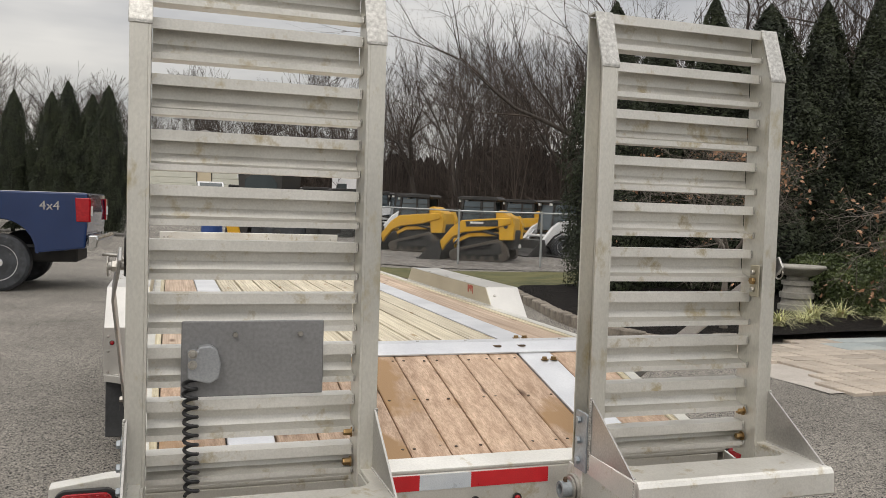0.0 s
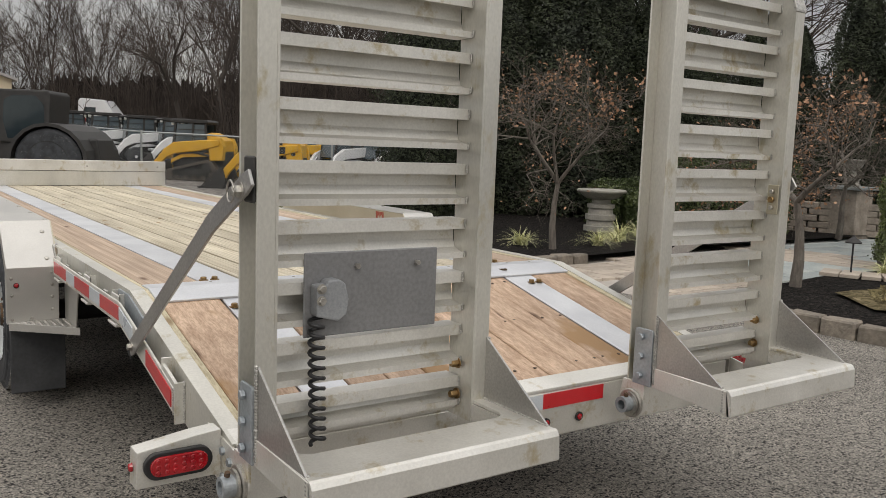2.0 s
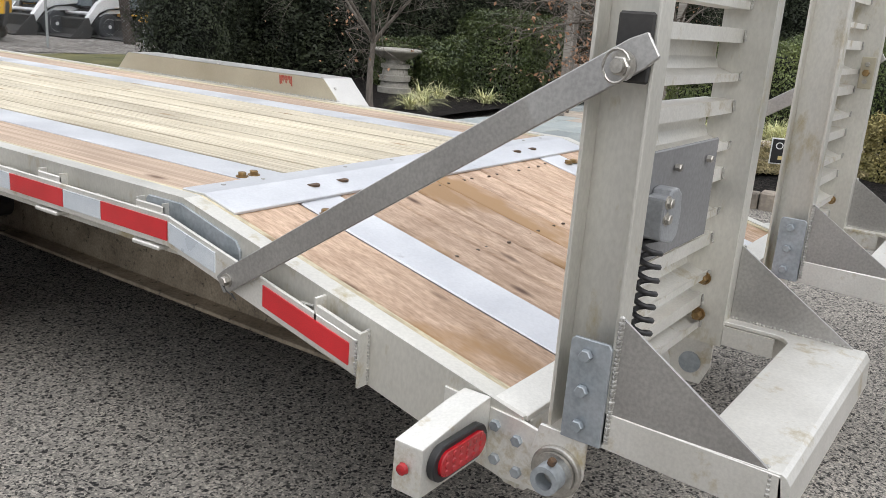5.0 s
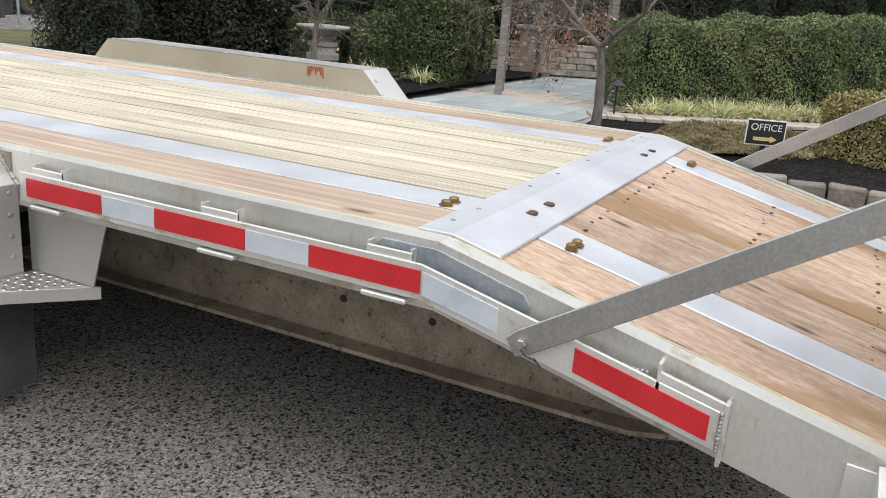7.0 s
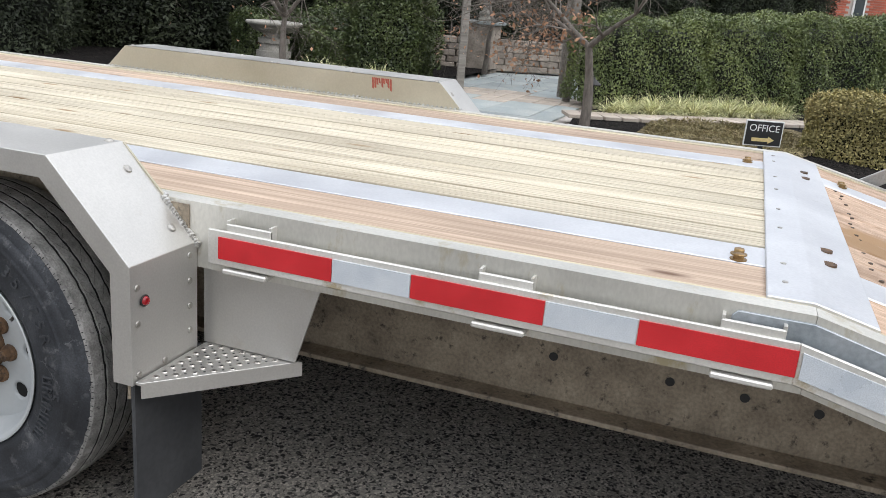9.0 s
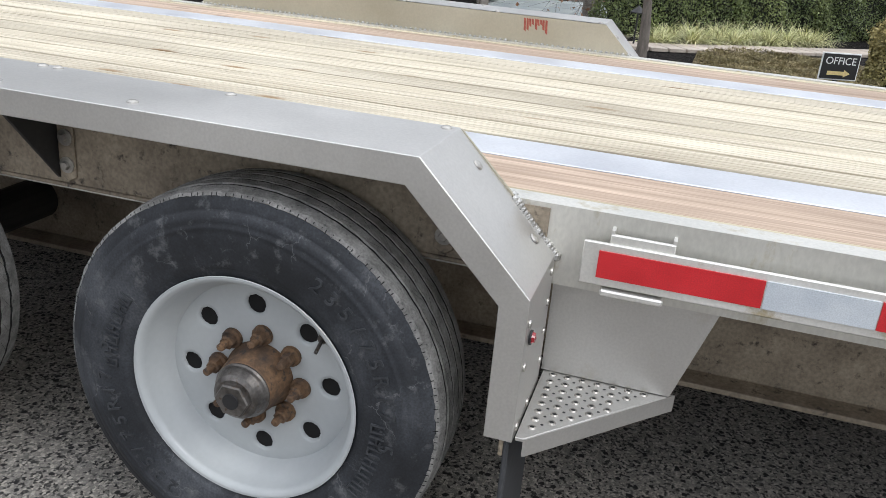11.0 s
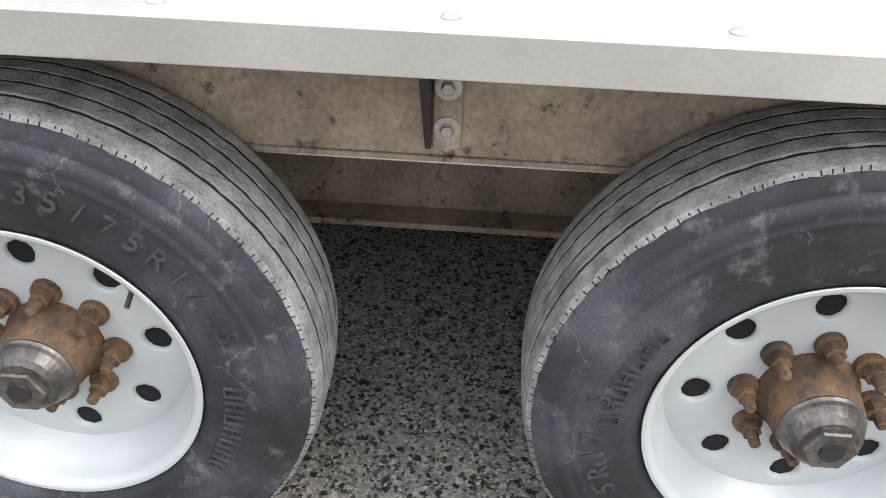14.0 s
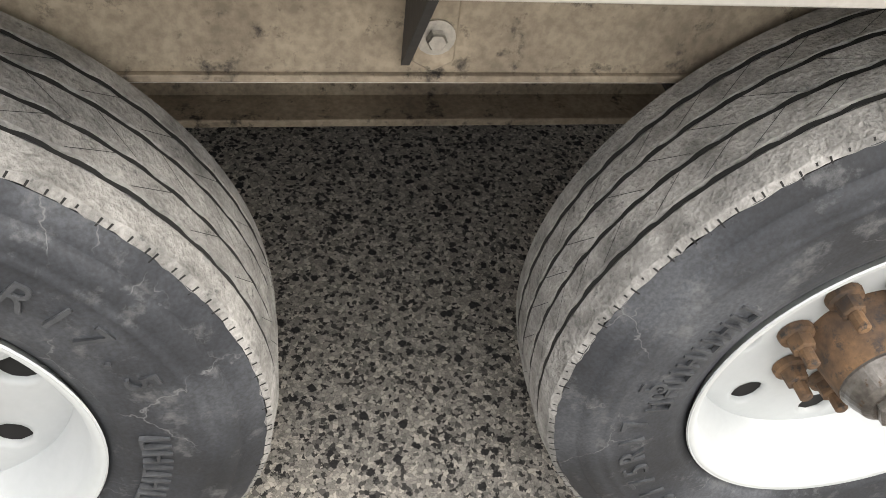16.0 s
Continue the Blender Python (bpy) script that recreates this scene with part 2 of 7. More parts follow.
def scuffed_rubber(name):
    """Side wall rubber: drifts of grey bloom, chalky scuffs and fine scratches."""
    m, n, l, b = nodes_of(name)
    mp = mapped(n, l, (1, 1, 1))
    drift, mid, fine = noise_of(n, l, mp, 5.0, 6.0, 0.6), noise_of(n, l, mp, 22.0, 8.0, 0.7), noise_of(n, l, mp, 240.0, 3.0)
    r = ramp_of(n, [(0.34, (0.011, 0.0125, 0.0155)), (0.5, (0.025, 0.028, 0.034)), (0.68, (0.068, 0.073, 0.083))])
    l.new(drift.outputs[0], r.inputs[0])
    fr = ramp_of(n, [(0.33, (0.62, 0.62, 0.62)), (0.67, (1.3, 1.3, 1.3))])
    l.new(fine.outputs[0], fr.inputs[0])
    mu = n.new("ShaderNodeMix")
    mu.data_type, mu.blend_type = "RGBA", "MULTIPLY"
    mu.inputs[0].default_value = 0.8
    l.new(r.outputs[0], mu.inputs[6])
    l.new(fr.outputs[0], mu.inputs[7])
    ck = ramp_of(n, [(0.55, (0, 0, 0)), (0.72, (0.8, 0.8, 0.8))])
    l.new(mid.outputs[0], ck.inputs[0])
    col = mixed(n, l, mu.outputs[2], (0.15, 0.152, 0.155), ck.outputs[0])
    # thin pale scratches, broken up
    wob = n.new("ShaderNodeMix")
    wob.data_type, wob.blend_type = "RGBA", "LINEAR_LIGHT"
    wob.inputs[0].default_value = 0.10
    l.new(mp.outputs[0], wob.inputs[6])
    l.new(drift.outputs["Color"], wob.inputs[7])
    ve = n.new("ShaderNodeTexVoronoi")
    ve.feature = "DISTANCE_TO_EDGE"
    ve.inputs["Scale"].default_value = 9.0
    l.new(wob.outputs[2], ve.inputs["Vector"])
    sc = ramp_of(n, [(0.0, (0.7, 0.7, 0.7)), (0.011, (0, 0, 0))])
    l.new(ve.outputs["Distance"], sc.inputs[0])
    gate = noise_of(n, l, mp, 11.0, 4.0)
    gr = ramp_of(n, [(0.52, (0, 0, 0)), (0.60, (1, 1, 1))])
    l.new(gate.outputs[0], gr.inputs[0])
    both = n.new("ShaderNodeMath")
    both.operation = "MULTIPLY"
    l.new(sc.outputs[0], both.inputs[0])
    l.new(gr.outputs[0], both.inputs[1])
    col = mixed(n, l, col, (0.17, 0.172, 0.175), both.outputs[0])
    l.new(col, b.inputs["Base Color"])
    b.inputs["Roughness"].default_value = 0.6
    bp = n.new("ShaderNodeBump")
    bp.inputs["Strength"].default_value, bp.inputs["Distance"].default_value = 0.35, 0.0015
    l.new(mid.outputs[0], bp.inputs["Height"])
    l.new(bp.outputs[0], b.inputs["Normal"])
    return m


SIDEWALL = scuffed_rubber("scuffed_sidewall_rubber")
LETTER = mat("worn_raised_rubber", (0.020, 0.022, 0.026), (0.060, 0.064, 0.070), 0.6, 0.0, 30.0, (1, 1, 1), 0.3, 200)
TREAD = mat("dusty_tyre_tread", (0.15, 0.147, 0.14), (0.36, 0.35, 0.335), 0.92, 0.0, 26.0, (1, 1, 1), 1.0, 210, dirt=((0.06, 0.06, 0.06), 0.585), dist=0.004, mott=1.0)
# near-black that paints the shade inside tread cuts
TREAD_CUT_SHADE = mat("tread_cut_shade", (0.006, 0.006, 0.006), (0.014, 0.014, 0.014), 0.95, 0, 9, bump=0.1)
# near-black that paints the shade inside wheels and track loops
HOLLOW_SHADE = mat("hollow_shade_black", (0.004, 0.004, 0.004), (0.009, 0.008, 0.008), 0.95, 0, 9, bump=0.1)
RIM = mat("white_wheel_paint", (0.40, 0.42, 0.43), (0.48, 0.50, 0.50), 0.35, 0.0, 5.0, (1, 1, 1), 0.03, 90, dirt=((0.36, 0.31, 0.26), 0.69), coat=0.2, mott=0.1)
BLACK = mat("black_plastic", (0.012, 0.012, 0.013), (0.025, 0.025, 0.027), 0.45, 0, 8, bump=0.1)
FLAP = mat("mud_flap_rubber", (0.03, 0.032, 0.035), (0.06, 0.062, 0.066), 0.7, 0, 5, bump=0.15)
TAPE_R = mat("red_reflective_tape", (0.50, 0.012, 0.018), (0.62, 0.02, 0.028), 0.32, 0, 12, (1, 1, 1), 0.1, 400, coat=0.3)
TAPE_W = mat("white_reflective_tape", (0.55, 0.60, 0.66), (0.70, 0.74, 0.78), 0.3, 0.2, 12, (1, 1, 1), 0.1, 400, coat=0.3)
LENS_R = mat("red_lamp_lens", (0.28, 0.004, 0.010), (0.46, 0.009, 0.016), 0.15, 0, 30, (1, 1, 1), 0.05, 90, coat=0.6)
PINE = wood("ribbed_pale_pine", (0.71, 0.650, 0.52), (0.59, 0.53, 0.405), (0.30, 0.20, 0.10), 0.12, 0.7)
FIR = wood("brown_treated_fir", (0.66, 0.49, 0.365), (0.42, 0.285, 0.195), (0.10, 0.05, 0.03), 0.14, 1.4, (0.34, 0.205, 0.10))
FIR_FLAT = wood("tan_treated_fir", (0.58, 0.455, 0.35), (0.36, 0.265, 0.195), (0.14, 0.08, 0.05), 0.12, 1.5)
NAILER = wood("pale_weathered_strip", (0.66, 0.60, 0.44), (0.50, 0.44, 0.30), (0.25, 0.18, 0.1), 0.08, 1.0)
ASPHALT = stony("asphalt_aggregate", 150.0, [(0.0, (0.03, 0.029, 0.029)), (0.16, (0.075, 0.072, 0.068)), (0.26, (0.22, 0.208, 0.19)), (0.7, (0.335, 0.312, 0.28)), (1.0, (0.52, 0.475, 0.415))], stones=(52.0, (0.035, 0.034, 0.034)))
MULCH = stony("black_mulch", 45.0, [(0.0, (0.006, 0.006, 0.006)), (0.7, (0.022, 0.019, 0.017)), (1.0, (0.06, 0.05, 0.045))], 0.95, 1.0, dist=0.02)
LAWN = mat("winter_lawn", (0.055, 0.065, 0.020), (0.17, 0.155, 0.060), 0.9, 0, 1.2, (1, 1, 1), 0.9, 60, dist=0.02)
DRYBED = stony("dry_groundcover", 25.0, [(0.0, (0.06, 0.05, 0.025)), (0.6, (0.16, 0.13, 0.07)), (1.0, (0.28, 0.23, 0.14))], 0.95, 0.8)
GRAVEL = stony("pale_gravel", 14.0, [(0.0, (0.12, 0.11, 0.10)), (0.6, (0.28, 0.26, 0.24)), (1.0, (0.42, 0.40, 0.37))], 0.95, 0.8, dist=0.02)
BLUESTONE = mat("bluestone_slab", (0.27, 0.31, 0.32), (0.42, 0.44, 0.42), 0.75, 0, 1.5, (1, 1, 1), 0.2, 40, rnd=0.16)
PAVER = mat("tan_concrete_paver", (0.40, 0.34, 0.28), (0.54, 0.47, 0.40), 0.85, 0, 3, (1, 1, 1), 0.3, 70, rnd=0.14)
KERB = mat("rough_kerb_stone", (0.15, 0.13, 0.11), (0.30, 0.26, 0.21), 0.9, 0, 7, (1, 1, 1), 0.9, 30, rnd=0.2, dist=0.012)
WALLSTONE = mat("garden_wall_stone", (0.20, 0.17, 0.14), (0.38, 0.33, 0.28), 0.9, 0, 5, (1, 1, 1), 0.8, 25, rnd=0.2, dist=0.012)
URN = mat("cast_stone", (0.25, 0.24, 0.21), (0.39, 0.37, 0.33), 0.85, 0, 6, (1, 1, 1), 0.4, 60, dirt=((0.16, 0.15, 0.125), 0.58))
POST = wood("weathered_grey_post", (0.30, 0.28, 0.25), (0.20, 0.185, 0.165), (0.1, 0.09, 0.08), 0.1)
BARK = mat("grey_brown_bark", (0.035, 0.029, 0.025), (0.085, 0.070, 0.060), 0.95, 0, 4, (3, 3, 0.7), 0.8, 30, dist=0.01)
TWIG = mat("brown_winter_twigs", (0.036, 0.026, 0.021), (0.078, 0.060, 0.049), 0.95, 0, 0.4, bump=0.0, rnd=0.3, island=True)
# near-black green that paints the shade inside crowns and hedges
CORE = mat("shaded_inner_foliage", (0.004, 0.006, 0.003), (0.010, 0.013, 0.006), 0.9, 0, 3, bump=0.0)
ARB = mat("arborvitae_foliage", (0.010, 0.017, 0.007), (0.038, 0.048, 0.020), 0.7, 0, 1.6, bump=0.0, rnd=0.45, island=True)
BOX_LEAF = mat("boxwood_leaves", (0.070, 0.103, 0.031), (0.19, 0.225, 0.076), 0.45, 0, 2.0, bump=0.0, rnd=0.5, island=True)
SHRUB_LEAF = mat("dark_shrub_leaves", (0.036, 0.056, 0.017), (0.105, 0.130, 0.042), 0.45, 0, 2.0, bump=0.0, rnd=0.5, island=True)
DRYGRASS = mat("dry_tan_stems", (0.15, 0.13, 0.055), (0.34, 0.28, 0.15), 0.8, 0, 4.0, bump=0.0, rnd=0.4, island=True)
PALE_BARK = mat("pale_grey_bark", (0.10, 0.085, 0.072), (0.21, 0.185, 0.16), 0.95, 0, 9, (3, 3, 0.7), 0.6, 60, dist=0.006)
SILVER = mat("silver_wheel_paint", (0.55, 0.55, 0.56), (0.68, 0.68, 0.69), 0.3, 0.3, 4, bump=0.0)
CABGLASS = mat("blue_grey_cab_glass", (0.07, 0.095, 0.11), (0.14, 0.17, 0.19), 0.08, 0, 1, bump=0.0, coat=0.5)
DRYBUSH = mat("bronze_bush_leaves", (0.22, 0.20, 0.070), (0.40, 0.335, 0.14), 0.7, 0, 2.4, bump=0.0, rnd=0.4, island=True)
BROWN_LEAF = mat("withered_brown_leaves", (0.26, 0.135, 0.075), (0.44, 0.26, 0.16), 0.8, 0, 3, bump=0.0, rnd=0.4, island=True)
BLADE = mat("variegated_grass_blades", (0.40, 0.43, 0.17), (0.78, 0.73, 0.46), 0.6, 0, 6, bump=0.0, rnd=0.35, island=True)
SIDING = mat("cream_siding", (0.62, 0.53, 0.38), (0.68, 0.59, 0.43), 0.7, 0, 0.5, bump=0.02)
DOORW = mat("ivory_door_panels", (0.60, 0.60, 0.52), (0.68, 0.68, 0.60), 0.6, 0, 0.6, bump=0.02)
ROOF = mat("grey_roof_edge", (0.35, 0.34, 0.33), (0.45, 0.44, 0.43), 0.6, 0.1, 1, bump=0.02)
NAVY = mat("dark_blue_car_paint", (0.010, 0.030, 0.105), (0.014, 0.038, 0.125), 0.16, 0.2, 2, bump=0.0, coat=0.9)
CHROME = mat("bright_chrome", (0.70, 0.70, 0.70), (0.82, 0.82, 0.82), 0.15, 1.0, 4, bump=0.0)
WHITEP = mat("white_vehicle_paint", (0.70, 0.72, 0.74), (0.80, 0.81, 0.82), 0.3, 0, 2, bump=0.0, coat=0.5)
YELLOW = mat("machine_yellow_paint", (0.62, 0.33, 0.02), (0.74, 0.42, 0.03), 0.4, 0, 3, bump=0.04, dirt=((0.28, 0.18, 0.07), 0.66))
MACH_BLACK = mat("machine_black", (0.02, 0.02, 0.02), (0.045, 0.042, 0.04), 0.6, 0, 4, bump=0.2)
TRACK = mat("muddy_rubber_track", (0.06, 0.05, 0.042), (0.14, 0.12, 0.10), 0.9, 0, 9, bump=0.5, dist=0.01)
DARKGLASS = mat("dark_window_glass", (0.02, 0.03, 0.035), (0.05, 0.065, 0.07), 0.08, 0, 1, bump=0.0, coat=0.5)
REDP = mat("red_paint", (0.24, 0.015, 0.02), (0.34, 0.025, 0.03), 0.5, 0, 3, bump=0.05)
BLUEP = mat("blue_paint", (0.02, 0.06, 0.22), (0.03, 0.08, 0.28), 0.5, 0, 3, bump=0.05)
SIGN_BLACK = mat("black_sign_face", (0.012, 0.012, 0.012), (0.02, 0.02, 0.02), 0.4, 0, 3, bump=0.0)
SIGN_WHITE = mat("white_sign_paint", (0.72, 0.72, 0.70), (0.78, 0.78, 0.76), 0.5, 0, 3, bump=0.0)
SIGN_GOLD = mat("gold_sign_paint", (0.60, 0.47, 0.20), (0.68, 0.54, 0.25), 0.5, 0, 3, bump=0.0)
BRICK = mat("red_house_brick", (0.36, 0.10, 0.065), (0.50, 0.165, 0.105), 0.85, 0, 3, bump=0.3, rnd=0.2)
MORTAR = mat("pale_mortar", (0.42, 0.38, 0.34), (0.5, 0.46, 0.42), 0.9, 0, 5, bump=0.2)
WIRE = mat("galvanised_wire", (0.34, 0.36, 0.36), (0.46, 0.48, 0.48), 0.5, 0.6, 3, bump=0.0)
WOODS = mat("shaded_woods_depth", (0.012, 0.009, 0.007), (0.030, 0.023, 0.019), 1.0, 0, 0.25, (1, 1, 0.25), 0.0, 3.0)
PRIMER = mat("red_primer_smear", (0.30, 0.06, 0.04), (0.42, 0.12, 0.08), 0.7, 0, 40, bump=0.1)


# ---- mesh helpers ----
def part(name, bm, material, parent=None, label="", smooth=False):
    me = bpy.data.meshes.new(name)
    bm.to_mesh(me)
    bm.free()
    me.materials.append(material)
    if smooth:
        for p in me.polygons:
            p.use_smooth = True
    ob = new(name, me)
    if parent:
        ob.parent = parent
    if label:
        ob["label"] = label
    if name in ("weld", "sipes", "shoulder_nicks", "groove", "paint_smear"):
        ob["kind"] = "stuff"
    return ob


def raw(name, verts, faces, material, parent=None, label=""):
    me = bpy.data.meshes.new(name)
    me.from_pydata([tuple(v) for v in verts], [], [tuple(int(i) for i in q) for q in faces])
    me.materials.append(material)
    ob = new(name, me)
    if parent:
        ob.parent = parent
    if label:
        ob["label"] = label
    return ob


def thing(name, label, category, at=(0, 0, 0), yaw=0.0, group="", kind=""):
    e = new(name)
    e.empty_display_size = 0.1
    e.matrix_world = pose(*at, 0, 0, yaw)
    return tagged(e, label, category, group, kind)


def share(name, mesh, parent, m=None):
    ob = new(name, mesh)
    ob.parent = parent
    if m is not None:
        ob.matrix_basis = m
    return ob


def bevel(bm, w, seg=2, geom=None):
    bmesh.ops.bevel(bm, geom=geom or list(bm.edges), offset=w, segments=seg, affect="EDGES", profile=0.6, clamp_overlap=True)


def box(x0, x1, y0, y1, z0, z1, w=0.0, seg=1, bm=None):
    b = bmesh.new()
    vs = [b.verts.new((x, y, z)) for x in (x0, x1) for y in (y0, y1) for z in (z0, z1)]
    for q in ((0, 1, 3, 2), (4, 6, 7, 5), (0, 4, 5, 1), (2, 3, 7, 6), (0, 2, 6, 4), (1, 5, 7, 3)):
        b.faces.new([vs[i] for i in q])
    if w:
        bevel(b, w, seg)
    return into(bm, b)


def into(bm, b, m=None):
    """b added to bm (if given), moved by m."""
    if m is not None:
        b.transform(m)
    if bm is None:
        return b
    me = bpy.data.meshes.new("tmp")
    b.to_mesh(me)
    b.free()
    bm.from_mesh(me)
    bpy.data.meshes.remove(me)
    return bm


def prism(pts, a0, a1, axis="x", w=0.0, seg=1, bm=None):
    """A flat outline pulled along an axis. Outline in the other two axes, in the order x, y, z."""
    b = bmesh.new()
    def at(p, a):
        return {"x": (a, p[0], p[1]), "y": (p[0], a, p[1]), "z": (p[0], p[1], a)}[axis]
    lo, hi = [b.verts.new(at(p, a0)) for p in pts], [b.verts.new(at(p, a1)) for p in pts]
    b.faces.new(lo), b.faces.new(hi[::-1])
    k = len(pts)
    for i in range(k):
        b.faces.new((lo[i], hi[i], hi[(i + 1) % k], lo[(i + 1) % k]))
    bmesh.ops.recalc_face_normals(b, faces=b.faces)
    if w:
        bevel(b, w, seg)
    return into(bm, b)


def lathe(profile, seg=48, axis="x", bm=None, closed=False):
    """Profile of (along, radius) turned about an axis."""
    b = bmesh.new()
    rings = []
    for a, r in profile:
        ring = []
        for i in range(seg):
            t = 2 * math.pi * i / seg
            c, s = r * math.cos(t), r * math.sin(t)
            ring.append(b.verts.new({"x": (a, c, s), "y": (c, a, s), "z": (c, s, a)}[axis]))
        rings.append(ring)
    pairs = list(zip(rings, rings[1:])) + ([(rings[-1], rings[0])] if closed else [])
    for p, q in pairs:
        for i in range(seg):
            b.faces.new((p[i], p[(i + 1) % seg], q[(i + 1) % seg], q[i]))
    if not closed:
        for ring, (a, r) in ((rings[0], profile[0]), (rings[-1], profile[-1])):
            if r > 1e-4:
                b.faces.new(ring)
    bmesh.ops.recalc_face_normals(b, faces=b.faces)
    return into(bm, b)


def rod(p, q, r, seg=10, bm=None, r2=None):
    p, q = Vector(p), Vector(q)
    b = lathe([(0, r), ((q - p).length, r if r2 is None else r2)], seg, "z")
    return into(bm, b, Matrix.Translation(p) @ (q - p).to_track_quat("Z", "Y").to_matrix().to_4x4()) if bm is not None else moved(b, Matrix.Translation(p) @ (q - p).to_track_quat("Z", "Y").to_matrix().to_4x4())


def moved(b, m):
    b.transform(m)
    return b


def pipe(points, r, seg=8, bm=None):
    """A round tube through points."""
    b = bmesh.new()
    pts = [Vector(p) for p in points]
    rings = []
    up = Vector((0.13, 0.21, 0.97)).normalized()
    for i, p in enumerate(pts):
        d = (pts[min(i + 1, len(pts) - 1)] - pts[max(i - 1, 0)]).normalized()
        u = d.cross(up).normalized()
        v = d.cross(u)
        rings.append([b.verts.new(p + r * (math.cos(2 * math.pi * k / seg) * u + math.sin(2 * math.pi * k / seg) * v)) for k in range(seg)])
    for p, q in zip(rings, rings[1:]):
        for k in range(seg):
            b.faces.new((p[k], p[(k + 1) % seg], q[(k + 1) % seg], q[k]))
    b.faces.new(rings[0][::-1]), b.faces.new(rings[-1])
    bmesh.ops.recalc_face_normals(b, faces=b.faces)
    return into(bm, b)


def hexbolt(at, axis, r=0.012, h=0.009, washer=0.0, bm=None):
    b = bmesh.new()
    if washer:
        lathe([(0, washer), (0.003, washer)], 16, "z", b)
    lathe([(0.003, r), (0.003 + h * 0.8, r), (0.003 + h, r * 0.85)], 6, "z", b)
    m = Matrix.Translation(at) @ Vector(axis).to_track_quat("Z", "Y").to_matrix().to_4x4()
    return into(bm, b, m) if bm is not None else moved(b, m)


def bead(p, q, r=0.006, step=0.008):
    """A weld: a row of overlapping scales."""
    p, q = Vector(p), Vector(q)
    k = max(2, int((q - p).length / step))
    bm = bmesh.new()
    for i in range(k + 1):
        c = p.lerp(q, i / k)
        bmesh.ops.create_icosphere(bm, subdivisions=1, radius=r * random.uniform(0.85, 1.15), matrix=Matrix.Translation(c))
    return bm


def text_mesh(words, size, depth=0.0):
    """Flat letters of the built-in font in the xy plane, as a bmesh."""
    cu = bpy.data.curves.new("letters", "FONT")
    cu.body, cu.size, cu.extrude, cu.align_x, cu.align_y = words, size, depth, "CENTER", "CENTER"
    ob = bpy.data.objects.new("letters", cu)
    scene.collection.objects.link(ob)
    bpy.context.view_layer.update()
    me = bpy.data.meshes.new_from_object(ob.evaluated_get(bpy.context.evaluated_depsgraph_get()))
    b = bmesh.new()
    b.from_mesh(me)
    bpy.data.objects.remove(ob)
    bpy.data.curves.remove(cu)
    bpy.data.meshes.remove(me)
    return b


# ---- the trailer ----
SCREW = mat("dull_deck_screw", (0.06, 0.045, 0.035), (0.16, 0.12, 0.09), 0.6, 0.5, 40, bump=0.1)
DECK, KINK, SLOPE, TAIL, FRONT = 0.79, 3.56, 0.243, 2.56, 10.15
RAIL_X, RUB_X, EDGE_X = 1.03, 1.062, 0.955
AXLES, HUB_Z, TYRE_R = (5.378, 6.447), 0.388, 0.396


def dz(y):
    return DECK if y > KINK else DECK - SLOPE * (KINK - y)


trailer = thing("equipment_trailer", "aluminium tandem-axle equipment trailer with wood deck and dovetail, parked on asphalt", "trailer", (0, 5, 0))
trailer.matrix_world = Matrix()


def tpart(name, bm, material, label="", smooth=False, parent=trailer):
    return part(name, bm, material, parent, label, smooth)


def ribbed_plank(x0, x1, y0, y1, z, ribs=6, h=0.003, thick=0.035):
    """A deck board with long grooves in its top."""
    pts = [(x0, z - thick)]
    w = (x1 - x0) / ribs
    for i in range(ribs):
        a = x0 + i * w
        pts += [(a + 0.001, z - h), (a + w * 0.08, z), (a + w * 0.92, z), (a + w * 0.999, z - h)]
    pts.append((x1, z - thick))
    return prism(pts, y0, y1, "y")


# flat deck, from one side to the other
n_boards, half = 8, 0.575
bw = 2 * half / n_boards
for i in range(n_boards):
    x0 = -half + i * bw
    tpart("deck_plank", ribbed_plank(x0 + 0.0075, x0 + bw - 0.0075, KINK + 0.02, FRONT - 0.06, DECK + random.uniform(-0.001, 0.002)), PINE)
for s in (-1, 1):
    a, b = sorted((s * 0.58, s * 0.735))
    tpart("deck_strip", box(a, b, KINK + 0.02, FRONT - 0.06, DECK - 0.03, DECK + 0.001, 0.002), ALU_PLATE, "bright aluminium deck strip")
    a, b = sorted((s * 0.741, s * 0.950))
    tpart("edge_plank", box(a, b, KINK + 0.02, FRONT - 0.06, DECK - 0.036, DECK, 0.004, 2), FIR_FLAT, "reddish edge plank")
    a, b = sorted((s * 0.955, s * 1.018))
    tpart("nailer_strip", box(a, b, KINK, FRONT - 0.06, DECK - 0.036, DECK + 0.003, 0.003), NAILER, "pale weathered nailer strip")

# dovetail, sloping down to the tail
def sloped(x0, x1, y0, y1, top, thick, w=0.003):
    pts = [(y0, dz(y0) + top - thick), (y1, dz(y1) + top - thick), (y1, dz(y1) + top), (y0, dz(y0) + top)]
    return prism(pts, x0, x1, "x", w)


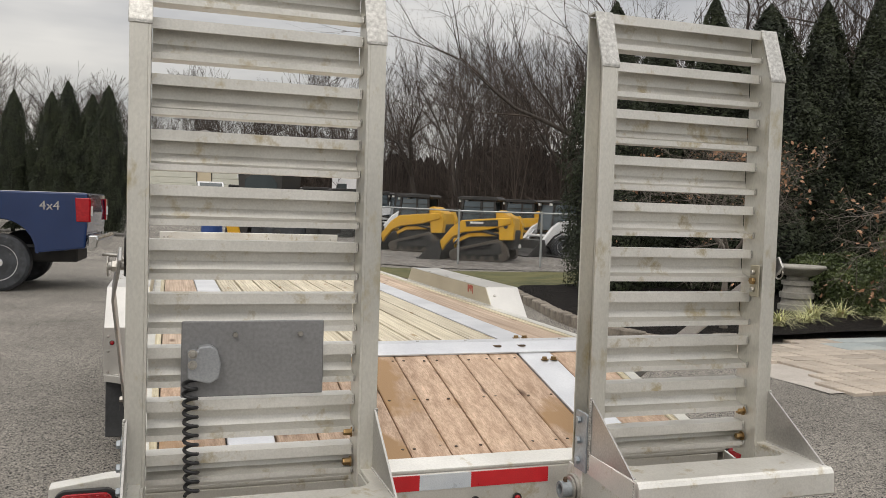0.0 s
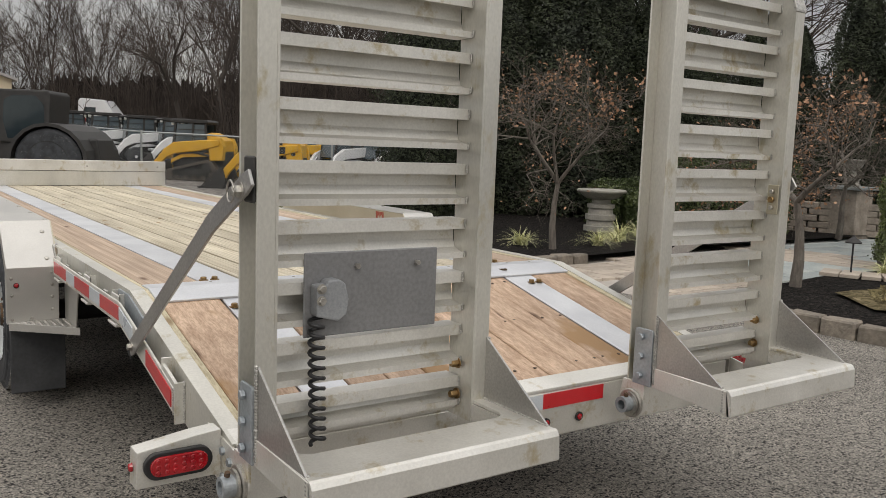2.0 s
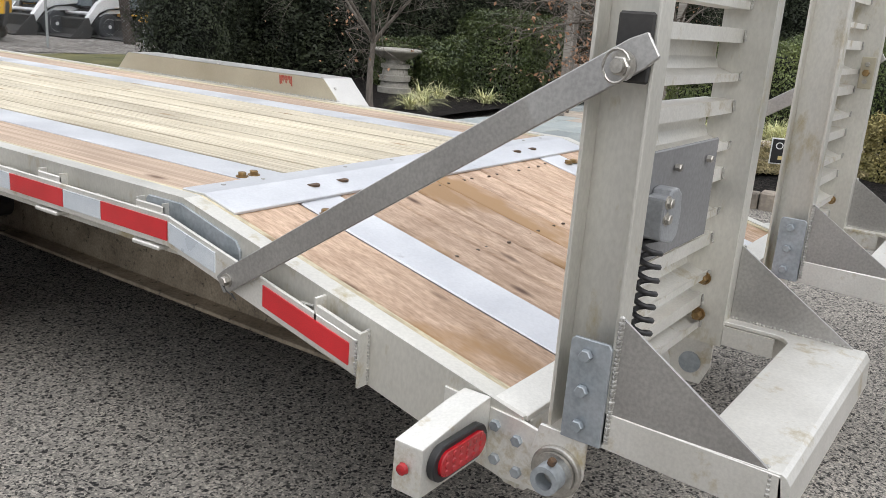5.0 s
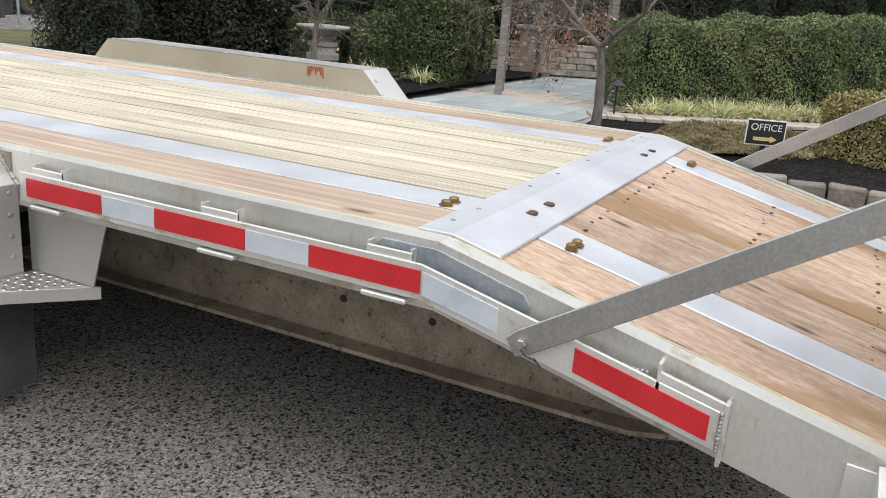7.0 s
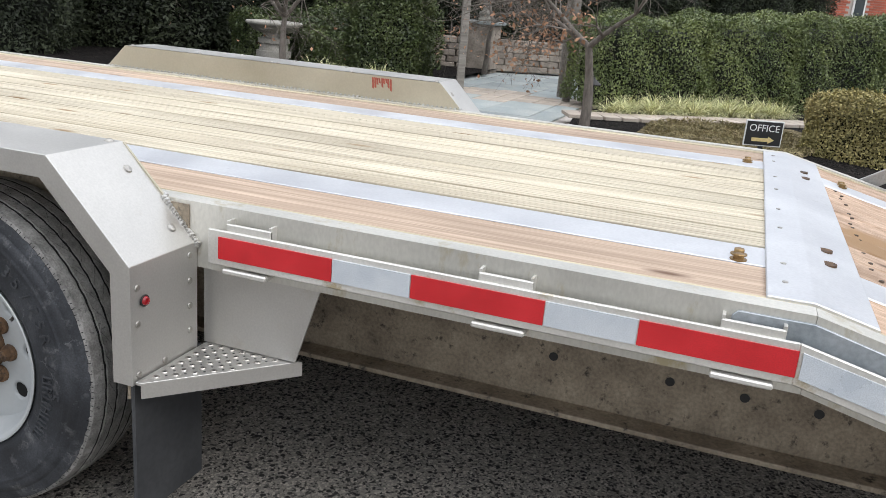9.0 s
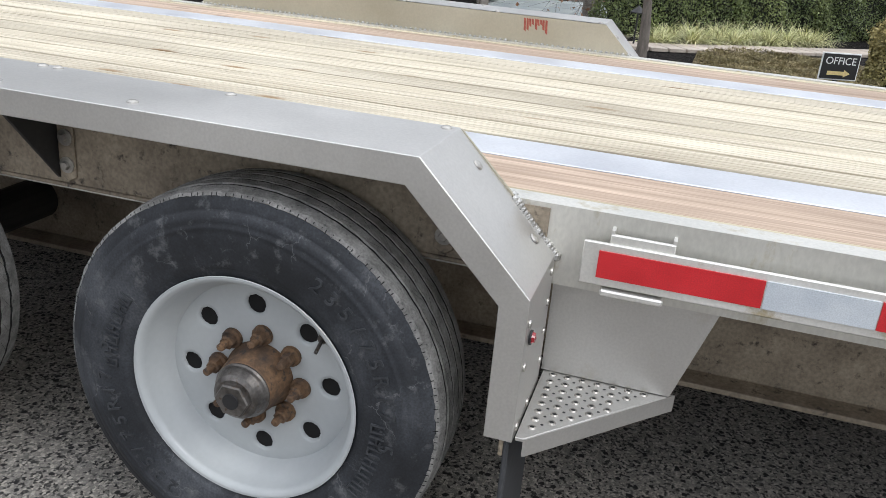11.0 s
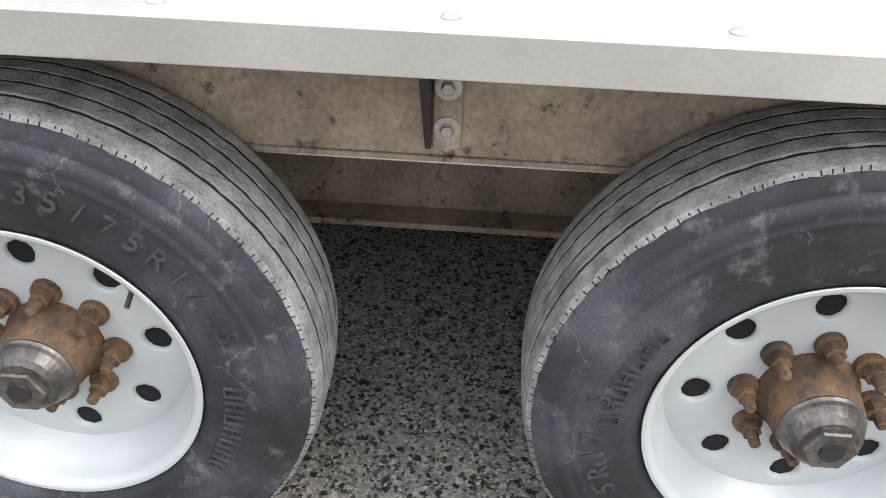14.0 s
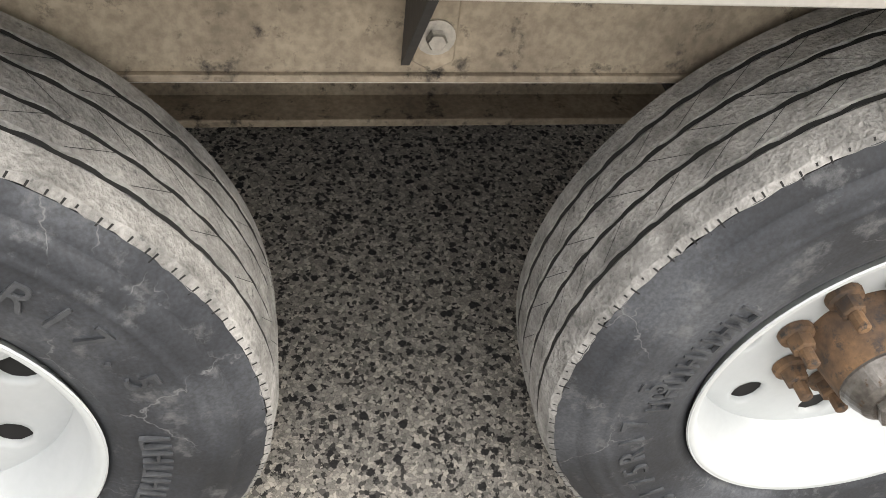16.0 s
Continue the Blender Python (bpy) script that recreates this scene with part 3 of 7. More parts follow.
for i in range(n_boards):
    x0 = -half + i * bw
    tpart("dovetail_plank", sloped(x0 + 0.003, x0 + bw - 0.003, TAIL + 0.06, KINK - 0.01, random.uniform(-0.003, 0.003), 0.036, 0.004), FIR)
for s in (-1, 1):
    a, b = sorted((s * 0.58, s * 0.735))
    tpart("dovetail_strip", sloped(a, b, TAIL + 0.06, KINK - 0.01, 0.001, 0.02), ALU_PLATE, "bright aluminium strip")
    a, b = sorted((s * 0.741, s * 0.950))
    tpart("dovetail_plank", sloped(a, b, TAIL + 0.06, KINK - 0.01, 0, 0.036, 0.004), FIR)
    a, b = sorted((s * 0.955, s * 1.018))
    tpart("nailer_strip", sloped(a, b, TAIL + 0.06, KINK - 0.001, 0.003, 0.036), NAILER, "pale weathered nailer strip")
# screws in the dovetail planks
for i in range(n_boards):
    for y in (2.70, 3.05, 3.40):
        for o in (-0.045, 0.045):
            x = -half + (i + 0.5) * bw + o + random.uniform(-0.008, 0.008)
            tpart("screw", moved(lathe([(0, 0.0062), (0.0035, 0.0055)], 8, "z"), Matrix.Translation((x, y + random.uniform(-0.012, 0.012), dz(y) - 0.001))), SCREW)

# bent transition plate over the kink
pts = [(KINK - 0.115, dz(KINK - 0.115) + 0.001), (KINK, DECK + 0.001), (KINK + 0.085, DECK + 0.001), (KINK + 0.085, DECK + 0.009), (KINK, DECK + 0.010), (KINK - 0.115, dz(KINK - 0.115) + 0.010)]
tplate = tpart("transition_plate", prism(pts, -0.965, 0.965, "x", 0.002), ALU_PLATE, "bent bright aluminium plate over the kink")
for s in (-1, 1):
    for x in (0.50, 0.62):
        lit = rod((s * x, KINK - 0.045, dz(KINK - 0.045) + 0.006), (s * x, KINK - 0.045, dz(KINK - 0.045) + 0.0115), 0.02, 14)
        tpart("plug_hole", lit, RUST, parent=tplate)
    for x in (0.86, 0.72, 0.38, 0.15):
        tpart("screw", rod((s * x, KINK + 0.05, DECK + 0.008), (s * x, KINK + 0.05, DECK + 0.0115), 0.006, 8), STEEL, parent=tplate)
    for y in (3.372, 3.70):
        for o in (-0.022, 0.022):
            tpart("deck_bolt", hexbolt((s * 0.695 + o, y, dz(y) + 0.001), (0, 0, 1), 0.0125, 0.011, 0.018), BRASSY, "yellow zinc bolt head")


# side rails: channel, rub rail, tape, stake pockets
def channel_x(face, out, z0, z1, y0, y1, sloping=False, flange=0.05, t=0.007):
    """A C channel along y with its web at x = face; flanges point inward (out = the outward sign)."""
    i = face - out * flange
    w = face - out * t
    pr = [(face, z0), (face, z1), (i, z1), (i, z1 - t), (w, z1 - t), (w, z0 + t), (i, z0 + t), (i, z0)]
    b = bmesh.new()
    ends = []
    for y in (y0, y1):
        o = dz(y) - DECK if sloping else 0
        ends.append([b.verts.new((x, y, z + o)) for x, z in pr])
    k = len(pr)
    for j in range(k):
        b.faces.new((ends[0][j], ends[1][j], ends[1][(j + 1) % k], ends[0][(j + 1) % k]))
    b.faces.new(ends[0]), b.faces.new(ends[1][::-1])
    bmesh.ops.recalc_face_normals(b, faces=b.faces)
    return b


RZ0, RZ1 = 0.672, 0.752
for s in (-1, 1):
    rail = tpart("side_rail", channel_x(s * RAIL_X, s, 0.645, 0.797, KINK, FRONT), ALU_WEB, "mill-finish aluminium channel rail")
    tail_rail = tpart("dovetail_rail", channel_x(s * RAIL_X, s, 0.645, 0.797, TAIL, KINK - 0.001, True), ALU_WEB, "sloping aluminium channel rail")
    # rub rail in three runs
    a, b = sorted((s * (RUB_X - 0.008), s * RUB_X))
    for y0, y1, name in ((KINK + 0.02, 4.80, "rub_rail"), (7.03, FRONT - 0.02, "rub_rail")):
        bm = box(a, b, y0, y1, RZ0, RZ1, 0.002)
        c, d = sorted((s * (RUB_X - 0.026), s * (RUB_X - 0.008)))
        box(c, d, y0, y1, RZ0, RZ0 + 0.007, bm=bm)
        tpart(name, bm, ALU)
    o = -(RZ0 - 0.008)
    bm = prism([(2.955, dz(2.955) - 0.118), (KINK + 0.02, RZ0), (KINK + 0.02, RZ1), (2.955, dz(2.955) - 0.038)], a, b, "x", 0.002)
    c, d = sorted((s * (RUB_X - 0.03), s * (RUB_X - 0.008)))
    prism([(2.955, dz(2.955) - 0.118), (KINK, RZ0), (KINK, RZ0 + 0.007), (2.955, dz(2.955) - 0.111)], c, d, "x", bm=bm)
    tpart("rub_rail", bm, ALU)
    # tape: eleven and seven inch lengths
    a, b = sorted((s * RUB_X, s * (RUB_X + 0.003)))
    y = 4.772
    for L, m in ((0.2794, TAPE_R), (0.1778, TAPE_W), (0.2794, TAPE_R), (0.1778, TAPE_W), (0.2794, TAPE_R)):
        tpart("reflective_tape", box(a, b, y - L + 0.001, y - 0.001, 0.688, 0.738), m)
        y -= L
    y = FRONT - 0.1
    for k in range(6):
        L, m = ((0.2794, TAPE_R), (0.1778, TAPE_W))[k % 2]
        tpart("reflective_tape", box(a, b, y - L, y, 0.688, 0.738), m)
        y -= L
    def sl_tape(y0, y1, m):
        q = [(yy, dz(yy) - DECK + z) for yy, z in ((y0, 0.688), (y1, 0.688), (y1, 0.738), (y0, 0.738))]
        tpart("reflective_tape", prism([(yy, zz - 0.002) for yy, zz in q], a, b, "x"), m)
    sl_tape(3.40, 3.572, TAPE_W)
    sl_tape(2.972, 3.235, TAPE_R)
    # stake pockets: bent straps between rail and rub rail
    for y in (4.70, 4.12, 3.66, 7.4, 8.1, 8.8, 9.5):
        bm = bmesh.new()
        for e in (-0.055, 0.05):
            a, b = sorted((s * RAIL_X, s * (RUB_X - 0.008)))
            box(a, b, y + e, y + e + 0.006, 0.70, 0.775, bm=bm)
        a, b = sorted((s * (RUB_X - 0.014), s * (RUB_X - 0.006)))
        box(a, b, y - 0.055, y + 0.056, 0.745, 0.768, 0.002, bm=bm)
        tpart("stake_pocket", bm, ALU, parent=trailer)
        a, b = sorted((s * (RAIL_X - 0.01), s * (RUB_X + 0.006)))
        tpart("pocket_foot", box(a, b, y - 0.05, y + 0.06, 0.655, 0.667, 0.003), ALU)
    # tail pocket, tilted with the slope
    bm = bmesh.new()
    a, b = sorted((s * RAIL_X, s * RUB_X))
    y = 2.95
    prism([(y - 0.008, dz(y) - 0.145), (y, dz(y) - 0.145), (y, dz(y) - 0.02), (y - 0.008, dz(y) - 0.02)], a, b, "x", 0.001, bm=bm)
    prism([(y + 0.12, dz(y + 0.12) - 0.06), (y + 0.126, dz(y + 0.12) - 0.06), (y + 0.126, dz(y + 0.126) - 0.004), (y + 0.12, dz(y + 0.12) - 0.004)], a, b, "x", bm=bm)
    a, b = sorted((s * (RUB_X - 0.012), s * (RUB_X - 0.002)))
    prism([(y, dz(y) - 0.045), (y + 0.126, dz(y + 0.126) - 0.045), (y + 0.126, dz(y + 0.126) - 0.02), (y, dz(y) - 0.02)], a, b, "x", 0.001, bm=bm)
    tpart("stake_pocket", bm, ALU)
    tpart("weld", bead((s * (RAIL_X + 0.003), 2.945, dz(2.945) - 0.14), (s * (RAIL_X + 0.003), 2.945, dz(2.945) - 0.02)), WELD)
    tpart("weld", bead((s * RUB_X, 2.952, dz(2.952) - 0.115), (s * RUB_X, 2.952, dz(2.952) - 0.04), 0.005), WELD)
    # splice plate across the kink
    a, b = sorted((s * (RAIL_X - 0.001), s * (RAIL_X + 0.006)))
    q = [(3.70, 0.70), (3.70, 0.772), (3.69, 0.782), (KINK, 0.782), (3.36, dz(3.36) - 0.012), (3.345, dz(3.345) - 0.03), (3.345, dz(3.345) - 0.085), (KINK, 0.70)]
    tpart("splice_plate", prism(q, a, b, "x", 0.0015), GALV, "grey splice plate at the bend")
    # welds and scratches on the rail
    for y in (4.62, 4.36, 3.90, 3.12):
        tpart("weld", bead((s * (RAIL_X + 0.002), y - 0.02, dz(y) - 0.052), (s * (RAIL_X + 0.002), y + 0.025, dz(y) - 0.052), 0.006), WELD)

# tail: end plate, rear face, tape, marker lamps
tpart("tail_cap", prism([(TAIL - 0.004, dz(TAIL) - 0.006), (TAIL - 0.004, dz(TAIL) + 0.006), (TAIL + 0.07, dz(TAIL + 0.07) + 0.008), (TAIL + 0.07, dz(TAIL + 0.07) - 0.006)], -1.02, 1.02, "x", 0.003, 2), ALU, "folded aluminium tail cap")
tpart("tail_beam", box(-1.0, 1.0, TAIL - 0.004, TAIL + 0.05, dz(TAIL) - 0.165, dz(TAIL) - 0.007, 0.004), ALU, "aluminium tail cross beam")
x = -0.285
for L, m in ((0.14, TAPE_R), (0.1778, TAPE_W), (0.2794, TAPE_R)):
    tpart("reflective_tape", box(x, x + L, TAIL - 0.0075, TAIL - 0.004, dz(TAIL) - 0.062, dz(TAIL) - 0.012), m)
    x += L
for x in (-0.1, 0.05, 0.2):
    lamp = tpart("marker_lamp", moved(lathe([(0, 0.016), (0.006, 0.016), (0.008, 0.012)], 16, "y"), Matrix.Translation((x, TAIL - 0.012, dz(TAIL) - 0.11))), BLACK)
    tpart("lens", moved(lathe([(-0.006, 0.004), (-0.003, 0.010), (0.002, 0.011)], 14, "y"), Matrix.Translation((x, TAIL - 0.012, dz(TAIL) - 0.11))), LENS_R, parent=lamp)

# under-frame
for s in (-1, 1):
    b = bmesh.new()
    w = s * 0.53
    box(w - 0.006, w + 0.006, 3.2, FRONT, 0.278, 0.575, bm=b)
    box(w - 0.075, w + 0.075, 3.2, FRONT, 0.265, 0.279, 0.002, bm=b)
    box(w - 0.075, w + 0.075, 3.2, FRONT, 0.573, 0.586, bm=b)
    prism([(2.60, 0.39), (3.2, 0.265), (3.2, 0.279), (2.60, 0.404)], w - 0.075, w + 0.075, "x", bm=b)
    prism([(2.60, 0.40), (3.2, 0.275), (3.2, 0.586), (2.60, 0.45)], w - 0.006, w + 0.006, "x", bm=b)
    tpart("main_beam", b, ALU_DIRTY_SHADED, "road-stained aluminium I-beam")
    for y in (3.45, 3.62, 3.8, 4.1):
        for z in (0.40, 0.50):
            # black disc on the solid web paints the dark of an open hole
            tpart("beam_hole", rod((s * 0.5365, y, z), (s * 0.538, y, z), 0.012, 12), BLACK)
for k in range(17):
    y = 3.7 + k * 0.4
    tpart("cross_member", box(-0.98, 0.98, y - 0.03, y + 0.03, 0.664, 0.734), ALU_DIRTY_SHADED)
    tpart("beam_block", box(-0.56, 0.56, y - 0.03, y + 0.03, 0.588, 0.6635), ALU_DIRTY_SHADED)
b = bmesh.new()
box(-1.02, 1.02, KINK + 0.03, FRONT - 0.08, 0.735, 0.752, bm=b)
tpart("deck_underside", b, ALU_DIRTY_SHADED)
# inner faces of the side channel between the wheels are road-stained plates
for s in (-1, 1):
    a, b2 = sorted((s * (RAIL_X + 0.0005), s * (RAIL_X + 0.004)))
    tpart("wheel_well_plate", box(a, b2, 4.87, 6.96, 0.660, 0.788), ALU_DIRTY_SHADED, "stained plate behind the wheels")
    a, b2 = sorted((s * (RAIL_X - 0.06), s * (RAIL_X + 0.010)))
    tpart("wheel_well_lip", box(a, b2, 4.87, 6.96, 0.652, 0.6595, 0.001), ALU_DIRTY_SHADED)
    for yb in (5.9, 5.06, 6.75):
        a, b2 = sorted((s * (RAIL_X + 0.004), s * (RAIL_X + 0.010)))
        brk = tpart("fender_bracket", prism([(yb - 0.020, 0.675), (yb - 0.020, 0.80), (yb + 0.020, 0.80), (yb + 0.020, 0.675), (yb, 0.664)], a, b2, "x", 0.002), ALU_DIRTY_SHADED, "bolted fender bracket")
        g = [(s * (RAIL_X + 0.008), 0.67), (s * (RAIL_X + 0.008), 0.89), (s * (RAIL_X + 0.19), 0.89)]
        if yb == 5.9:
            # aluminium web coloured black for the shadow it stands in
            tpart("web_plate", prism(g, yb + 0.021, yb + 0.029, "y"), MACH_BLACK, parent=brk)
        for z in (0.762, 0.702):
            tpart("bolt", hexbolt((s * (RAIL_X + 0.010), yb, z), (s, 0, 0), 0.0095, 0.009, 0.018), STEEL, parent=brk)

# axles
for y in AXLES:
    tpart("axle", rod((-1.0, y, HUB_Z), (1.0, y, HUB_Z), 0.06, 20), MACH_BLACK, "black axle tube")


# ---- fenders ----
ALU_WALL = mat("yellowed_aluminium", (0.47, 0.43, 0.33), (0.60, 0.56, 0.45), 0.5, 0.8, 2.5, (1, 1, 1), 0.05, 120, mott=0.2)

def fender(s):
    F = [(4.85, 0.44), (4.85, 0.705), (5.05, 0.908), (6.776, 0.908), (6.976, 0.705), (6.976, 0.44)]
    def offset(d):
        out = []
        for i, (y, z) in enumerate(F):
            ns = []
            for a, b in ((i - 1, i), (i, i + 1)):
                if a >= 0 and b < len(F):
                    ty, tz = F[b][0] - F[a][0], F[b][1] - F[a][1]
                    L = math.hypot(ty, tz)
                    ns.append((tz / L, -ty / L))
            ny, nz = sum(n[0] for n in ns), sum(n[1] for n in ns)
            L = math.hypot(ny, nz)
            c = (ny / L, nz / L)
            k = d / max(0.3, c[0] * ns[0][0] + c[1] * ns[0][1])
            out.append((y + c[0] * k, z + c[1] * k))
        return out
    XO_, XI = s * 1.256, s * 1.032
    body = bmesh.new()
    outer, inner, lip = F, offset(0.004), offset(0.050)
    def strip(pa, xa, pb, xb):
        va = [body.verts.new((xa, y, z)) for y, z in pa]
        vb = [body.verts.new((xb, y, z)) for y, z in pb]
        for i in range(len(va) - 1):
            body.faces.new((va[i], va[i + 1], vb[i + 1], vb[i]))
    strip(outer, XO_, outer, XI)
    strip(inner, XO_ - s * 0.004, inner, XI)
    strip(outer, XO_, lip, XO_)
    strip(inner, XO_ - s * 0.004, lip, XO_ - s * 0.004)
    strip(lip, XO_, lip, XO_ - s * 0.004)
    bmesh.ops.remove_doubles(body, verts=body.verts, dist=0.0005)
    bmesh.ops.recalc_face_normals(body, faces=body.faces)
    sharp = [e for e in body.edges if len(e.link_faces) == 2 and e.calc_face_angle(0) > 0.5]
    bevel(body, 0.005, 3, sharp)
    f = part("fender", body, ALU_FENDER, trailer, "bent aluminium drive-over fender")
    # wall on the deck side
    a, b = sorted((s * 1.028, s * 1.033))
    part("fender_wall", prism([(4.935, 0.797), (5.046, 0.906), (6.78, 0.906), (6.89, 0.797)], a, b, "x"), ALU_WALL, f, "fender wall on the deck side")
    b = bead((s * 1.024, 4.94, DECK + 0.008), (s * 1.024, 6.88, DECK + 0.008), 0.008, 0.022)
    part("weld", b, WELD, f)
    part("weld", bead((s * 1.034, 4.848, 0.70), (s * 1.034, 4.935, 0.795), 0.009, 0.008), WELD, f)
    # rivets
    for x, y in ((1.05, 5.893), (1.05, 5.93), (1.21, 5.893), (1.05, 5.50), (1.05, 6.34), (1.05, 5.07), (1.21, 5.60), (1.21, 6.2), (1.05, 6.75)):
        part("rivet", moved(lathe([(0, 0.011), (0.002, 0.0105), (0.005, 0.006), (0.0055, 0.0001)], 14, "z"), Matrix.Translation((s * x, y, 0.9075))), STEEL, f)
    for x, y, z in ((1.075, 5.0, 0.858), (1.075, 4.885, 0.742)):
        m = Matrix.Translation((s * x, y, z)) @ Vector((0, -0.712, 0.702)).to_track_quat("Z", "Y").to_matrix().to_4x4()
        part("rivet", moved(lathe([(0, 0.011), (0.003, 0.009), (0.005, 0.0001)], 14, "z"), m), STEEL, f)
    for x, z in ((1.235, 0.655), (1.235, 0.575), (1.235, 0.46), (1.06, 0.68), (1.06, 0.62), (1.06, 0.56), (1.06, 0.50), (1.15, 0.46)):
        part("rivet", moved(lathe([(0, 0.008), (-0.003, 0.007), (-0.0045, 0.0001)], 12, "y"), Matrix.Translation((s * x, 4.8495, z))), STEEL, f)
    lamp = part("marker_lamp", moved(lathe([(0, 0.013), (-0.004, 0.013)], 16, "y"), Matrix.Translation((s * 1.215, 4.849, 0.622))), BLACK, f)
    part("lens", moved(lathe([(-0.004, 0.0105), (-0.009, 0.008), (-0.011, 0.0001)], 14, "y"), Matrix.Translation((s * 1.215, 4.849, 0.622))), LENS_R, f)
    # side panel, perforated step and flap
    a, b = sorted((s * 1.0, s * 1.005))
    tpart("step_panel", prism([(4.85, 0.645), (4.545, 0.645), (4.605, 0.452), (4.85, 0.452)], a, b, "x"), ALU_FENDER, "plain aluminium side panel")
    q = [(s * 1.252, 4.846), (s * 1.252, 4.832), (s * 0.99, 4.598), (s * 0.99, 4.846)]
    step = tpart("step", prism(q if s < 0 else q[::-1], 0.443, 0.450, "z", 0.001), ALU_FENDER, "perforated aluminium step")
    lipq = [(1.252, 4.832), (0.99, 4.598)]
    lb = bmesh.new()
    v = [lb.verts.new((s * x, y - o, z)) for x, y in lipq for z in (0.415, 0.4495) for o in (0.0, 0.004)]
    for fc in ((0, 1, 3, 2), (4, 6, 7, 5), (0, 4, 5, 1), (2, 3, 7, 6), (0, 2, 6, 4), (1, 5, 7, 3)):
        lb.faces.new([v[i] for i in fc])
    bmesh.ops.recalc_face_normals(lb, faces=lb.faces)
    part("step_lip", lb, ALU_FENDER, step)
    row = 0
    y = 4.825
    while y > 4.62:
        x = 1.015 + (0.014 if row % 2 else 0)
        while x < 0.99 + (y - 4.598) * 1.12 - 0.015 and x < 1.24:
            # no openings are cut: black discs on the plate paint the holes' shade
            if row % 2 == 0:
                part("raised_hole", moved(lathe([(0.4495, 0.0085), (0.4525, 0.006), (0.4525, 0.0045), (0.4505, 0.0042)], 10, "z"), Matrix.Translation((s * x, y, 0))), STEEL, step)
                part("hole", moved(lathe([(0.4502, 0.0001), (0.4511, 0.0044)], 10, "z"), Matrix.Translation((s * x, y, 0))), BLACK, step)
            else:
                part("hole", moved(lathe([(0.4502, 0.0001), (0.4506, 0.003)], 8, "z"), Matrix.Translation((s * x, y, 0))), BLACK, step)
            x += 0.028
        y -= 0.0145
        row += 1
    a, b = sorted((s * 1.005, s * 1.245))
    tpart("mud_flap", box(a, b, 4.856, 4.866, 0.10, 0.445, 0.003), FLAP, "black rubber mud flap")
    tpart("flap_bar", box(a, b, 4.866, 4.874, 0.40, 0.442, 0.002), ALU_DIRTY_SHADED)
    return f


left_fender, right_fender = fender(-1), fender(1)
sm = bmesh.new()
for k in range(9):
    y = 5.28 + k * 0.011 + random.uniform(-0.003, 0.003)
    h = random.uniform(0.02, 0.055)
    prism([(y, 0.895 - h), (y + 0.009, 0.9 - h), (y + 0.013, 0.897), (y + 0.004, 0.895)], 1.0262, 1.0282, "x", bm=sm)
part("paint_smear", sm, PRIMER, right_fender, "dull red smear")


# ---- wheels ----
def tyre_profile():
    """From the outer bead over the tread to the inner bead; x from 0 (outer wall) inward."""
    P = [(0.034, 0.226), (0.020, 0.229), (0.012, 0.240), (0.0085, 0.2500), (0.0070, 0.2515), (0.006, 0.262), (0.001, 0.295), (0.000, 0.318), (0.0012, 0.327), (0.0003, 0.3285), (0.0022, 0.333), (0.004, 0.340), (0.0035, 0.3415), (0.008, 0.358), (0.0125, 0.3600), (0.012, 0.3625), (0.017, 0.374), (0.021, 0.384)]
    x, tread = 0.024, []
    tread.append((0.026, 0.3905))
    for k, gx in enumerate((0.058, 0.092, 0.128, 0.162)):
        tread += [(gx - 0.0040, 0.3945 + 0.002 * (k in (1, 2))), (gx - 0.003, 0.382), (gx + 0.003, 0.382), (gx + 0.0040, 0.3945 + 0.002 * (k in (0, 1, 2)))]
    tread += [(0.192, 0.3905)]
    Q = [(0.197, 0.384), (0.206, 0.36), (0.218, 0.32), (0.216, 0.27), (0.200, 0.23), (0.185, 0.225)]
    return P, tread, Q


